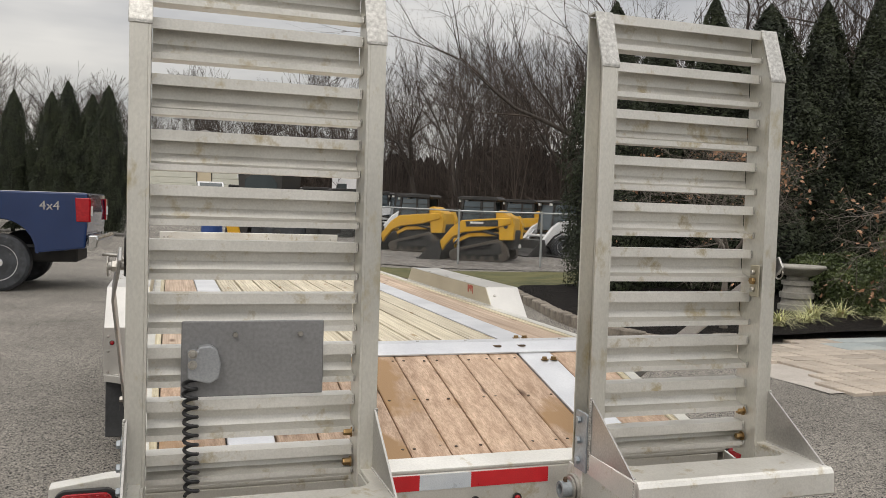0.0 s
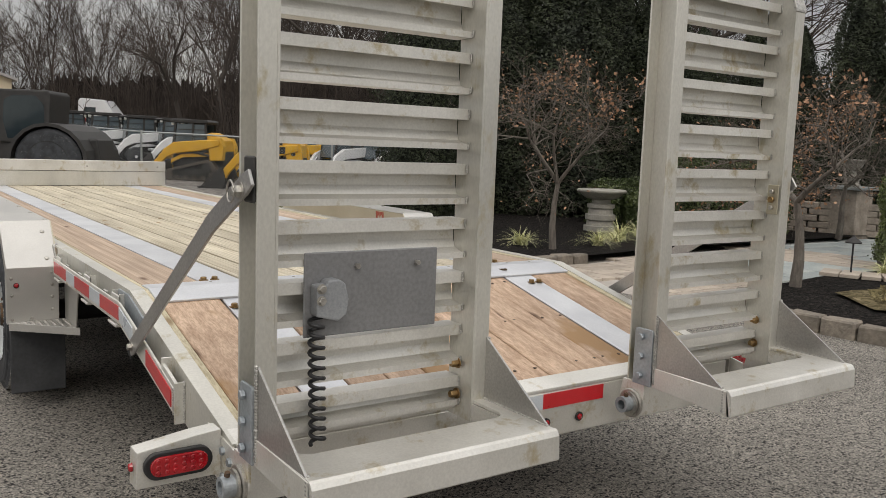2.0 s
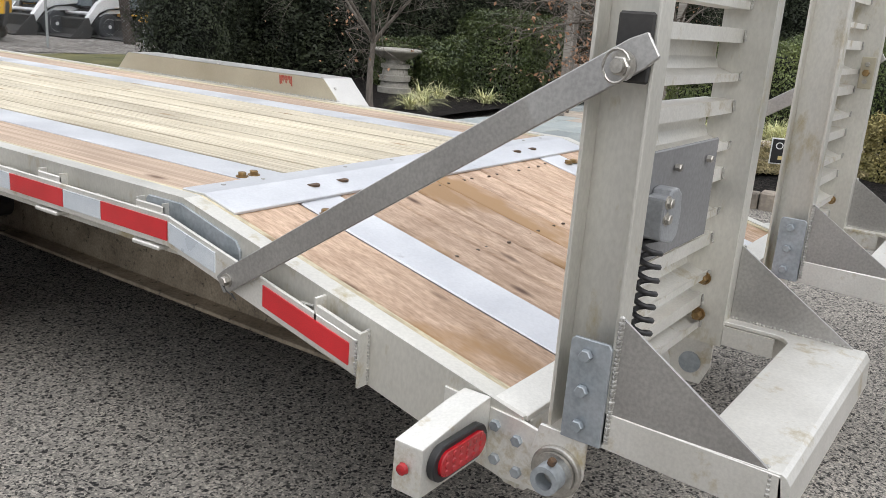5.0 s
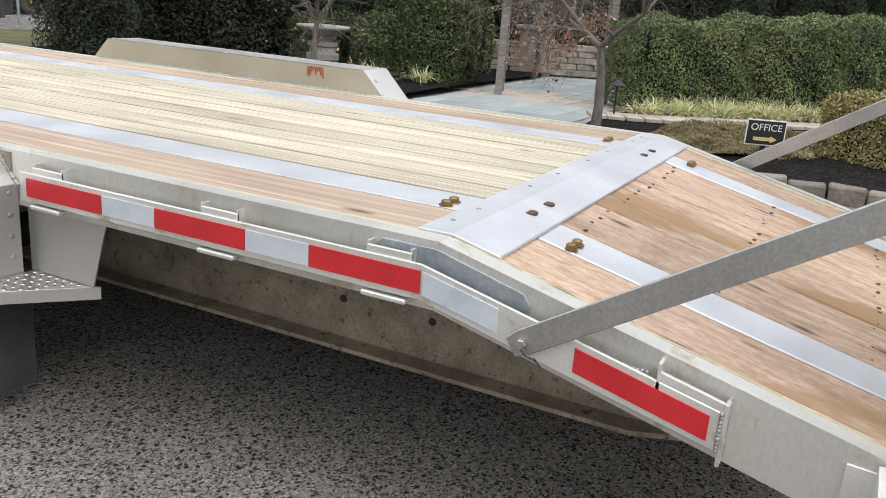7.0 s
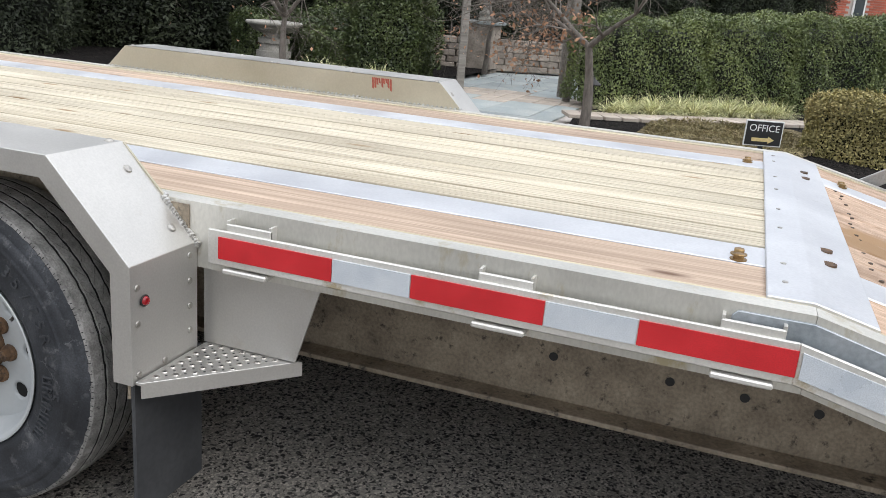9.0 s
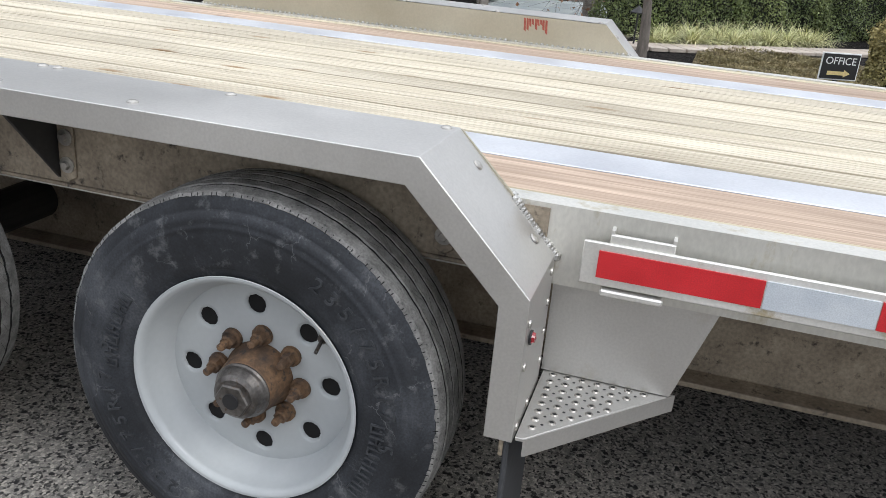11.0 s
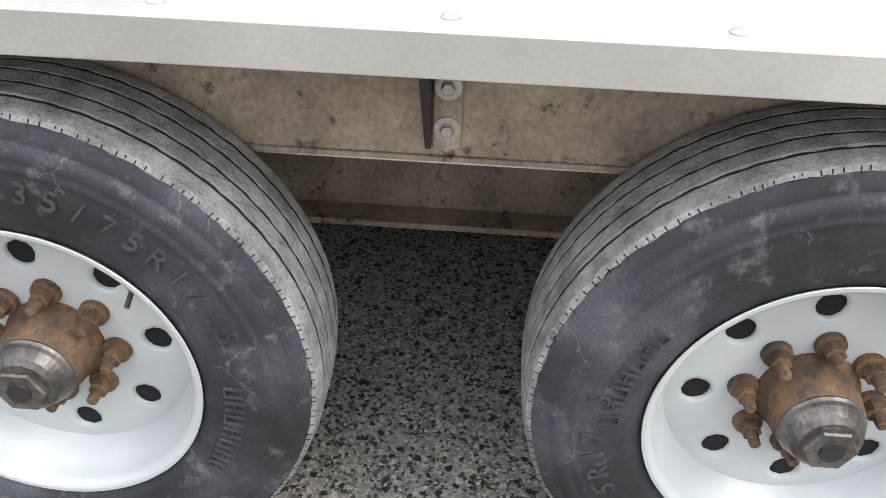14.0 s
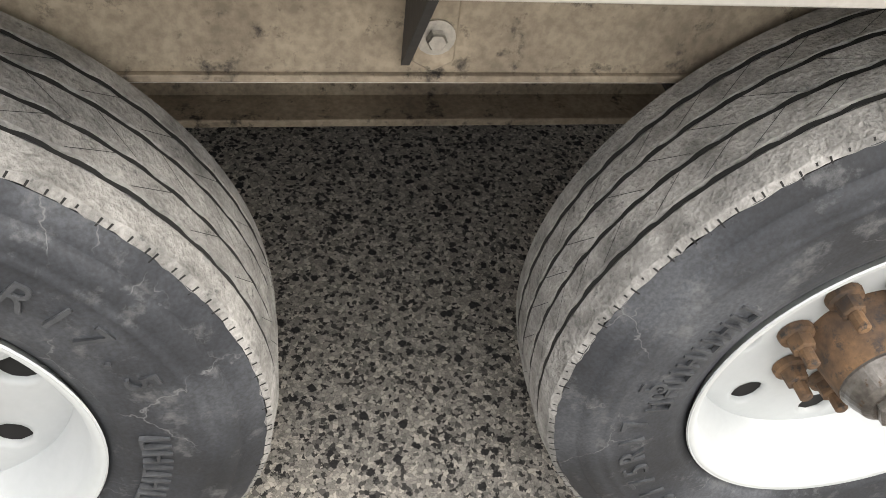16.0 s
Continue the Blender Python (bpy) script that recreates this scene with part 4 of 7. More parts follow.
def wheel(y, s):
    """Wheel with its outer wall at x = s * 1.242."""
    # barrel coloured near black for the shade inside the wheel
    w = part("wheel", lathe([(0.09, 0.217), (0.19, 0.205)], 40, "x"), HOLLOW_SHADE, trailer, "white steel wheel with worn commercial tyre")
    base = Matrix.Translation((s * 1.242, y, HUB_Z)) @ (Matrix() if s < 0 else Matrix.Rotation(math.pi, 4, "Z"))
    w.matrix_basis = base
    P, T, Q = tyre_profile()
    side = lathe(P, 96, "x")
    bmesh.ops.delete(side, geom=[f for f in side.faces if len(f.verts) > 4], context="FACES")
    part("sidewall", side, SIDEWALL, w, "scuffed black tyre sidewall", True)
    tr = lathe([P[-1]] + T + [Q[0]], 300, "x")
    bmesh.ops.delete(tr, geom=[f for f in tr.faces if len(f.verts) > 4], context="FACES")
    for q in tr.verts:
        if q.co.x < 0.030:
            k = noise.noise(q.co * 60) + 0.8 * noise.noise(q.co * 170)
            q.co.yz = q.co.yz * (1 + 0.006 * k)
            q.co.x += 0.0012 * k
    part("tread", tr, TREAD, w, "dusty worn ribbed tread")
    back = lathe(Q, 64, "x")
    bmesh.ops.delete(back, geom=[f for f in back.faces if len(f.verts) > 4], context="FACES")
    part("inner_sidewall", back, RUBBER, w)
    # near-black ragged rings just below the tread top paint shade in the grooves
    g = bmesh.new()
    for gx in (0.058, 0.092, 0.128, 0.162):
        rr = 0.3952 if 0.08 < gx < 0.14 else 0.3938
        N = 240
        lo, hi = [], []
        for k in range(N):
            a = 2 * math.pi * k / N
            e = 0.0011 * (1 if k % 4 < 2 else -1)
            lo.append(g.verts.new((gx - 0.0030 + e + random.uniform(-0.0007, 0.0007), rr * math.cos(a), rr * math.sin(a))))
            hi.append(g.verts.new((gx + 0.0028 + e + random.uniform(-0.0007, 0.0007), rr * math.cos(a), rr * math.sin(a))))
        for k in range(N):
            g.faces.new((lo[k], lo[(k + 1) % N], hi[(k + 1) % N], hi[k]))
    part("groove", g, TREAD_CUT_SHADE, w)
    # sipes: flat dark strips on the ribs, coloured as shaded slits
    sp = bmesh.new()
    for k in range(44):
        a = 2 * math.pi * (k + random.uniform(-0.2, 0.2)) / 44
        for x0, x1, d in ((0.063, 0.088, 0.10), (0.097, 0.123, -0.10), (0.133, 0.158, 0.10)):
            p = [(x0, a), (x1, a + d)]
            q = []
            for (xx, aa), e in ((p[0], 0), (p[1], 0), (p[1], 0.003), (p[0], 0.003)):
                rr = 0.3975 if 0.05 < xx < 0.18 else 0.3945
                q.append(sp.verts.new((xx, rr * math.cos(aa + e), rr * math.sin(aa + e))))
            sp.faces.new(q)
    part("sipes", sp, TREAD_CUT_SHADE, w)
    # shoulder nicks: dark slivers on the surface, shade put into their colour
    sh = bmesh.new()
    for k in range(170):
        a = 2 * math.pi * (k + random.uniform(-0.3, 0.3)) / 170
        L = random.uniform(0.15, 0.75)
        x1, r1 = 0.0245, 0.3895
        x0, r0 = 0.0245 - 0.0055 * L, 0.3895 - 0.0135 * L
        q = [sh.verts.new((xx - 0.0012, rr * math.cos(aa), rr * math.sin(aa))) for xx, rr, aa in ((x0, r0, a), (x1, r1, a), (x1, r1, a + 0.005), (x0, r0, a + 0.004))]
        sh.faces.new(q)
    part("shoulder_nicks", sh, TREAD_CUT_SHADE, w)
    # raised size lettering, bent round the wall, and plain bars for the maker's mark
    for base_a in ((math.radians(121), math.radians(301)) if y < 6 else (math.radians(95), math.radians(275))):
        for k, ch in enumerate("235/75R17.5"):
            b = text_mesh(ch, 0.043, 0.0022)
            a = base_a + k * math.radians(6.6)
            # letters stand on the rim side, read from outside
            m = Matrix(((0, 0, -1, 0), (-1, 0, 0, 0), (0, 1, 0, 0), (0, 0, 0, 1)))
            b.transform(Matrix.Rotation(a - math.pi / 2, 4, "X") @ Matrix.Translation((0.0002, 0, 0.300)) @ m)
            part("raised_character", b, LETTER, w)
    for base_a in (math.radians(0), math.radians(180)):
        for k in range(7):
            a = base_a + math.radians(5.2) * k
            b = box(-0.0012, 0.004, -0.009, -0.006, 0.268, 0.296)
            box(-0.0012, 0.004, 0.005, 0.008, 0.268, 0.296, bm=b)
            box(-0.0012, 0.004, -0.006, 0.005, 0.281 if k % 2 else 0.268, 0.284 if k % 2 else 0.271, bm=b)
            b.transform(Matrix.Rotation(a - math.pi / 2, 4, "X"))
            part("raised_bar", b, LETTER, w)
    # rim: flange, drop well, disc with eight hand holes
    rimp = [(0.030, 0.224), (0.012, 0.232), (0.009, 0.236), (0.0075, 0.2345), (0.008, 0.229), (0.014, 0.2225), (0.022, 0.2195), (0.052, 0.214), (0.064, 0.199), (0.088, 0.1945), (0.095, 0.186)]
    rb = lathe(rimp, 96, "x")
    bmesh.ops.delete(rb, geom=[f for f in rb.faces if len(f.verts) > 4], context="FACES")
    part("rim", rb, RIM, w, "white painted steel rim", True)
    # weathered rim edge
    eb = lathe([(0.0088, 0.2362), (0.0070, 0.2350), (0.0074, 0.2335)], 96, "x")
    bmesh.ops.delete(eb, geom=[f for f in eb.faces if len(f.verts) > 4], context="FACES")
    part("rim_edge", eb, RIM, w)
    disc = bmesh.new()
    n, seg, R0, R1, HR, hr = 8, 16, 0.05, 0.198, 0.152, 0.021
    def dx(r):
        return 0.082 + 0.005 * max(0, min(1, (r - 0.176) / 0.022)) ** 1.5 + 0.004 * max(0, (0.11 - r) / 0.06)
    for k in range(n):
        c = 2 * math.pi * k / n + math.radians(87 if y < 6 else 84)
        half = math.pi / n
        outline = []
        for i in range(5):
            outline.append((R1, c - half + 2 * half * i / 4))
        for i in range(1, 5):
            outline.append((R1 + (R0 - R1) * i / 4, c + half))
        for i in range(1, 5):
            outline.append((R0, c + half - 2 * half * i / 4))
        for i in range(1, 4):
            outline.append((R0 + (R1 - R0) * i / 4, c - half))
        op = [(r * math.cos(a), r * math.sin(a)) for r, a in outline]
        hc = (HR * math.cos(c), HR * math.sin(c))
        hv, hb, mv, ov = [], [], [], []
        for py, pz in op:
            d = math.atan2(pz - hc[1], py - hc[0])
            hy, hz = hc[0] + hr * math.cos(d), hc[1] + hr * math.sin(d)
            my, mz = hc[0] + 1.35 * hr * math.cos(d), hc[1] + 1.35 * hr * math.sin(d)
            ov.append(disc.verts.new((dx(math.hypot(py, pz)), py, pz)))
            mv.append(disc.verts.new((dx(math.hypot(my, mz)), my, mz)))
            hv.append(disc.verts.new((dx(HR) + 0.001, hy, hz)))
            hb.append(disc.verts.new((dx(HR) + 0.011, hy, hz)))
        q = len(op)
        for i in range(q):
            j = (i + 1) % q
            disc.faces.new((ov[i], ov[j], mv[j], mv[i]))
            disc.faces.new((mv[i], mv[j], hv[j], hv[i]))
            disc.faces.new((hv[i], hv[j], hb[j], hb[i]))
    bmesh.ops.remove_doubles(disc, verts=disc.verts, dist=0.0004)
    bmesh.ops.recalc_face_normals(disc, faces=disc.faces)
    part("disc", disc, RIM, w, "white disc with eight round holes", True)
    # drum is near black so the hand holes look unlit
    part("drum", lathe([(0.110, 0.03), (0.110, 0.192), (0.17, 0.194)], 40, "x"), HOLLOW_SHADE, w, "brake drum blackened to paint the shade behind the holes")
    # hub, cap, lugs, valve
    part("hub", lathe([(0.095, 0.072), (0.077, 0.071), (0.074, 0.066), (0.020, 0.059), (0.016, 0.056)], 40, "x"), RUST, w, "rusty hub barrel", True)
    cap = part("hub_cap", lathe([(0.018, 0.057), (0.014, 0.0575), (0.010, 0.055), (0.004, 0.053), (-0.010, 0.046), (-0.016, 0.038)], 40, "x"), HUBCAP, w, "worn steel oil cap", False)
    hx = lathe([(-0.012, 0.036), (-0.025, 0.036), (-0.028, 0.033)], 6, "x")
    part("cap_nut", hx, HUBCAP, w)
    part("cap_plug", lathe([(-0.027, 0.017), (-0.0305, 0.016)], 20, "x"), BLACK, w)
    for k in range(8):
        a = 2 * math.pi * (k + 0.1) / 8
        b = lathe([(0.052, 0.0215), (0.044, 0.0205), (0.042, 0.015)], 16, "x")
        lathe([(0.043, 0.0155), (0.026, 0.0145), (0.024, 0.011)], 6, "x", b)
        lathe([(0.026, 0.0085), (0.004, 0.008), (0.002, 0.005)], 10, "x", b)
        b.transform(Matrix.Translation((0.030, 0.0900 * math.cos(a), 0.0900 * math.sin(a))))
        part("lug_nut", b, RUST, w, "rusty lug nut and stud")
    a = math.radians(40)
    vs = bmesh.new()
    c = Vector((0.078, -0.176 * math.cos(a), 0.176 * math.sin(a)))
    rod(c + Vector((0.015, 0, 0)), c + Vector((-0.004, 0, 0)), 0.010, 10, vs)
    rod(c, c + Vector((-0.028, 0.002, -0.018)), 0.004, 8, vs)
    part("valve_stem", vs, HUBCAP, w)
    return w


for s in (-1, 1):
    for y in AXLES:
        wheel(y, s)


# ---- loading ramps ----
def ramp(x0, x1, outer, with_box):
    """Upright ramp between x0 and x1; outer is the sign of its outboard side."""
    YR, YF, TOP, LOW = 2.392, 2.505, 2.045, 0.545
    r = part("loading_ramp", box(x0 + 0.058, x1 - 0.058, 2.462, 2.510, 0.584, 0.5945), ALU, trailer, "upright aluminium loading ramp with channel rungs")
    t = 0.007
    for xa, sgn in ((x0, -1), (x1, 1)):
        wx = xa - sgn * 0.055
        lo, hi = 0.56, TOP
        bm = bmesh.new()
        a, b = sorted((wx, wx + sgn * t))
        prism([(YR + 0.001, lo), (YF, lo), (YF, hi), (YF - 0.055, hi), (YR + 0.001, hi - 0.17)], a, b, "x", bm=bm)
        a, b = sorted((wx + sgn * t, xa))
        prism([(YR, lo), (YR + t, lo), (YR + t, hi - 0.17), (YR, hi - 0.17)], a, b, "x", 0.0015, bm=bm)
        box(a, b, YF - t, YF, lo, hi, 0.0015, bm=bm)
        part("ramp_rail", bm, ALU_WEB, r, "aluminium channel rail")
        a, b = sorted((wx - sgn * 0.004, xa + sgn * 0.003))
        cap = prism([(YR - 0.003, hi - 0.175), (YR + 0.005, hi - 0.175), (YF - 0.048, hi + 0.004), (YF, hi + 0.004), (YF, hi + 0.012), (YF - 0.055, hi + 0.012), (YR - 0.003, hi - 0.165)], a, b, "x", 0.0015)
        part("ramp_end_cap", cap, WELD, r, "worn slanted end cap")
    xi0, xi1 = x0 + 0.056, x1 - 0.056
    for k in range(10):
        z1 = 0.681 + 0.1525 * k
        z0 = z1 - 0.112
        if k == 0:
            z0 = z1 - 0.085
        A, B = YR + 0.060, YF + 0.012
        pr = [(A, z1), (B, z1), (B, z0), (A - 0.004, z0), (A - 0.004, z0 + 0.017), (A + 0.002, z0 + 0.017), (A + 0.004, z0 + 0.012), (A + 0.046, z0 + 0.026), (A + 0.056, z0 + 0.05), (A + 0.056, z1 - 0.012), (A + 0.006, z1 - 0.008), (A + 0.006, z1 - 0.030), (A, z1 - 0.030)]
        part("rung", prism(pr, xi0, xi1, "x"), ALU, r)
        for x, d in ((xi0, 1), (xi1, -1)):
            if d < 0:
                part("weld", bead((x + d * 0.003, YR + 0.054, z0 + 0.004), (x + d * 0.003, YR + 0.052, z0 + 0.018), 0.0038, 0.0035), WELD, r)
                part("weld", bead((x + d * 0.003, YR + 0.056, z1 - 0.024), (x + d * 0.003, YR + 0.058, z1 - 0.004), 0.0035, 0.0035), WELD, r)
    # foot: side strips, gussets, top plate with a notch, toe face
    FB, TB = 2.083, 0.622
    for xa, sgn in ((x0, -1), (x1, 1)):
        a, b = sorted((xa - sgn * 0.003, xa - sgn * 0.009))
        part("gusset", prism([(YR - 0.001, 0.803), (YR - 0.001, TB - 0.002), (2.115, TB - 0.002)], a, b, "x"), GREY_ALU, r, "triangular gusset plate")
        a, b = sorted((xa, xa - sgn * 0.008))
        part("foot_side", prism([(YR + 0.02, 0.556), (YR + 0.02, TB + 0.001), (FB + 0.014, TB - 0.004), (FB, 0.540)], a, b, "x", 0.001), ALU, r)
        part("weld", bead((xa - sgn * 0.001, YR - 0.004, 0.80), (xa - sgn * 0.001, YR - 0.004, 0.57), 0.006, 0.008), WELD, r)
        part("weld", bead((xa - sgn * 0.003, FB + 0.03, TB - 0.008), (xa - sgn * 0.001, FB + 0.028, 0.553), 0.005, 0.008), WELD, r)
        part("weld", bead((xa - sgn * 0.010, YR, TB + 0.002), (xa - sgn * 0.010, 2.12, TB + 0.001), 0.004, 0.008), WELD, r)
    N = 0.045
    notch = [(x0 + N, YR + 0.02), (x0 + N, 2.275), (x0 + N + 0.012, 2.253), (x0 + N + 0.035, 2.24), (x1 - N - 0.035, 2.24), (x1 - N - 0.012, 2.253), (x1 - N, 2.275), (x1 - N, YR + 0.02)]
    outline = [(x0 + 0.002, YR + 0.02), (x0 + 0.002, FB + 0.012), (x1 - 0.002, FB + 0.012), (x1 - 0.002, YR + 0.02)] + notch[::-1]
    part("foot_plate", prism(outline, TB - 0.010, TB, "z", 0.0015), ALU, r, "notched aluminium foot plate")
    part("foot_toe", prism([(FB + 0.014, TB + 0.0005), (FB + 0.006, TB - 0.004), (FB - 0.002, TB - 0.016), (FB - 0.006, 0.545), (FB + 0.003, 0.538), (FB + 0.010, 0.545), (FB + 0.016, TB - 0.012)], x0, x1, "x"), ALU, r, "scraped aluminium toe plate")
    part("notch_wall", box(x0 + N, x0 + N + 0.006, 2.275, YR, 0.565, TB - 0.011), ALU, r)
    part("notch_wall", box(x1 - N - 0.006, x1 - N, 2.275, YR, 0.565, TB - 0.011), ALU, r)
    # hinges at both lower ends
    for xa, sgn in ((x0, -1), (x1, 1)):
        a, b = sorted((xa - sgn * 0.001, xa + sgn * 0.007))
        hp = part("hinge_plate", prism([(YR + 0.004, 0.555), (YR + 0.004, 0.742), (YR + 0.01, 0.75), (YR + 0.075, 0.75), (YR + 0.082, 0.742), (YR + 0.082, 0.555)], a, b, "x", 0.0015), GALV, r, "grey bolted hinge plate")
        for z in (0.722, 0.655, 0.588):
            part("hinge_bolt", hexbolt((xa + sgn * 0.007, YR + 0.048, z), (sgn, 0, 0), 0.012, 0.011, 0.0), GALV, r)
        hz = 0.482
        a, b = sorted((xa - sgn * 0.004, xa + sgn * 0.004))
        part("hinge_lug", prism([(YR + 0.03, 0.56), (YR + 0.125, 0.56), (YR + 0.14, 0.50), (YR + 0.12, 0.43), (YR + 0.05, 0.43), (YR + 0.03, 0.48)], a, b, "x", 0.001), ALU, r)
        part("hinge_washer", moved(lathe([(0, 0.050), (0.008, 0.050), (0.010, 0.047)], 28, "x"), Matrix.Translation((xa + sgn * 0.005, YR + 0.08, hz)) @ (Matrix() if sgn > 0 else Matrix.Rotation(math.pi, 4, "Z"))), STEEL, r)
        part("hinge_washer", moved(lathe([(0, 0.041), (0.007, 0.041)], 28, "x"), Matrix.Translation((xa + sgn * 0.017, YR + 0.08, hz)) @ (Matrix() if sgn > 0 else Matrix.Rotation(math.pi, 4, "Z"))), STEEL, r)
        tube = lathe([(-0.02, 0.0275), (0.045, 0.0275), (0.045, 0.017), (0.0, 0.017)], 24, "x")
        part("hinge_tube", moved(tube, Matrix.Translation((xa + sgn * 0.012, YR + 0.08, hz)) @ (Matrix() if sgn > 0 else Matrix.Rotation(math.pi, 4, "Z"))), GALV, r, "grey hinge tube")
        part("hinge_bolt", hexbolt((xa + sgn * 0.04, YR + 0.078, hz + 0.026), (0, -0.3, 0.95), 0.008, 0.012, 0.0), RUST, r)
    # latch plate on the inner web of the right-hand rail
    if not with_box:
        part("latch_plate", box(x1 - 0.068, x1 - 0.0625, YR + 0.004, YR + 0.05, 1.13, 1.24, 0.002), ALU_WALL, r, "small stained latch plate")
        for z in (1.155, 1.215):
            part("latch_bolt", hexbolt((x1 - 0.068, YR + 0.028, z), (-1, 0, 0), 0.009, 0.009, 0.0), STEEL, r)
        part("latch_bolt", hexbolt((x1 - 0.068, YR + 0.028, 1.185), (-1, 0, 0), 0.013, 0.011, 0.0), BRASSY, r)
    for z in (0.63, 0.72):
        part("rail_bolt", hexbolt((x1 - 0.062, YR + 0.06, z), (-1, 0, 0), 0.011, 0.022, 0.016), BRASSY, r)
    return r


GREY_ALU = mat("brushed_gusset_plate", (0.40, 0.39, 0.38), (0.52, 0.51, 0.49), 0.4, 0.85, 4, (1, 1, 1), 0.05, 140)
left_ramp = ramp(-1.038, -0.335, -1, True)
right_ramp = ramp(0.375, 1.078, 1, False)

# junction plate with plug and coiled cable on the left ramp
bx = part("junction_plate", box(-0.892, -0.490, 2.440, 2.447, 0.845, 1.062, 0.003), GREY_BOX, left_ramp, "grey sheet plate on the rungs")
for x, z in ((-0.745, 1.023), (-0.560, 1.023)):
    part("plate_screw", hexbolt((x, 2.440, z), (0, -1, 0), 0.008, 0.012, 0.0), STEEL, left_ramp)
plug = prism([(-0.875, 0.905), (-0.815, 0.890), (-0.790, 0.905), (-0.785, 0.945), (-0.795, 0.985), (-0.815, 0.998), (-0.845, 0.995), (-0.848, 0.985), (-0.875, 0.983)], 2.400, 2.440, "y", 0.006, 2)
part("socket", plug, PLUG, left_ramp, "cast grey trailer socket")
for z in (0.975, 0.945):
    part("plate_screw", hexbolt((-0.862, 2.402, z), (0, -1, 0), 0.010, 0.008, 0.013), STEEL, left_ramp)
coil = []
for i in range(260):
    f = i / 259
    a = 2 * math.pi * 12.5 * f
    z = 0.900 - 0.33 * f
    coil.append((-0.868 + 0.018 * math.cos(a) + 0.010 * f, 2.418 + 0.018 * math.sin(a), z))
coil = [(-0.868, 2.42, 0.93), (-0.862, 2.418, 0.915)] + coil
part("coiled_cable", pipe(coil, 0.0055, 6), BLACK, left_ramp, "black coiled cable", True)


# ---- ramp braces ----
def brace(s, X):
    p0, p1, p2 = Vector((s * 1.078, 3.335, 0.648)), Vector((s * 1.080, 2.58, 1.128)), Vector((s * (X + 0.018), 2.415, 1.236))
    bm = bmesh.new()
    w, t = 0.027, 0.009
    pts = [p0 + (p0 - p1).normalized() * 0.03, p0, p1, p2, p2 + (p2 - p1).normalized() * 0.03]
    rings = []
    for i, p in enumerate(pts):
        d = (pts[min(i + 1, 4)] - pts[max(i - 1, 0)]).normalized()
        out = Vector((s, 0, 0))
        n = d.cross(out).normalized()
        out = n.cross(d)
        if i in (0, 4):
            n = n * 0.8
        rings.append([bm.verts.new(p + a * w * n + b * t / 2 * out) for a, b in ((-1, -1), (1, -1), (1, 1), (-1, 1))])
    for a, b in zip(rings, rings[1:]):
        for k in range(4):
            bm.faces.new((a[k], a[(k + 1) % 4], b[(k + 1) % 4], b[k]))
    bm.faces.new(rings[0][::-1]), bm.faces.new(rings[-1])
    bmesh.ops.recalc_face_normals(bm, faces=bm.faces)
    bevel(bm, 0.002, 1)
    br = part("ramp_brace", bm, GREY_ALU, trailer, "flat aluminium bar bracing the ramp")
    part("pin", hexbolt(p0 + Vector((s * 0.004, 0, 0)), (s, 0, 0), 0.011, 0.012, 0.017), STEEL, br)
    part("pin", rod(p2 + Vector((-s * 0.05, 0.02, -0.02)), p2 + Vector((s * 0.03, 0.02, -0.02)), 0.011, 14), STEEL, br)
    part("pin_head", hexbolt(p2 + Vector((s * 0.006, 0.02, -0.02)), (s, 0, 0), 0.016, 0.012, 0.024), STEEL, br)
    ring = [p2 + Vector((s * 0.03, 0.02 + 0.022 * math.cos(a), -0.02 + 0.026 * math.sin(a))) for a in [2 * math.pi * k / 16 for k in range(17)]]
    part("ring_clip", pipe(ring, 0.0025, 6), STEEL, br)
    clip = [p0 + Vector((s * 0.016, dy, dzz)) for dy, dzz in ((0, -0.008), (-0.012, -0.02), (-0.03, -0.024), (-0.045, -0.034), (-0.03, -0.02))]
    part("wire_clip", pipe(clip, 0.0016, 5), MACH_BLACK, br)
    a, b = sorted((s * (X - 0.002), s * (X + 0.006)))
    part("brace_plate", box(a, b, 2.398, 2.46, 1.19, 1.30, 0.004), MACH_BLACK, br, "dark pad on the ramp rail")


brace(-1, 1.038)
brace(1, 1.078)


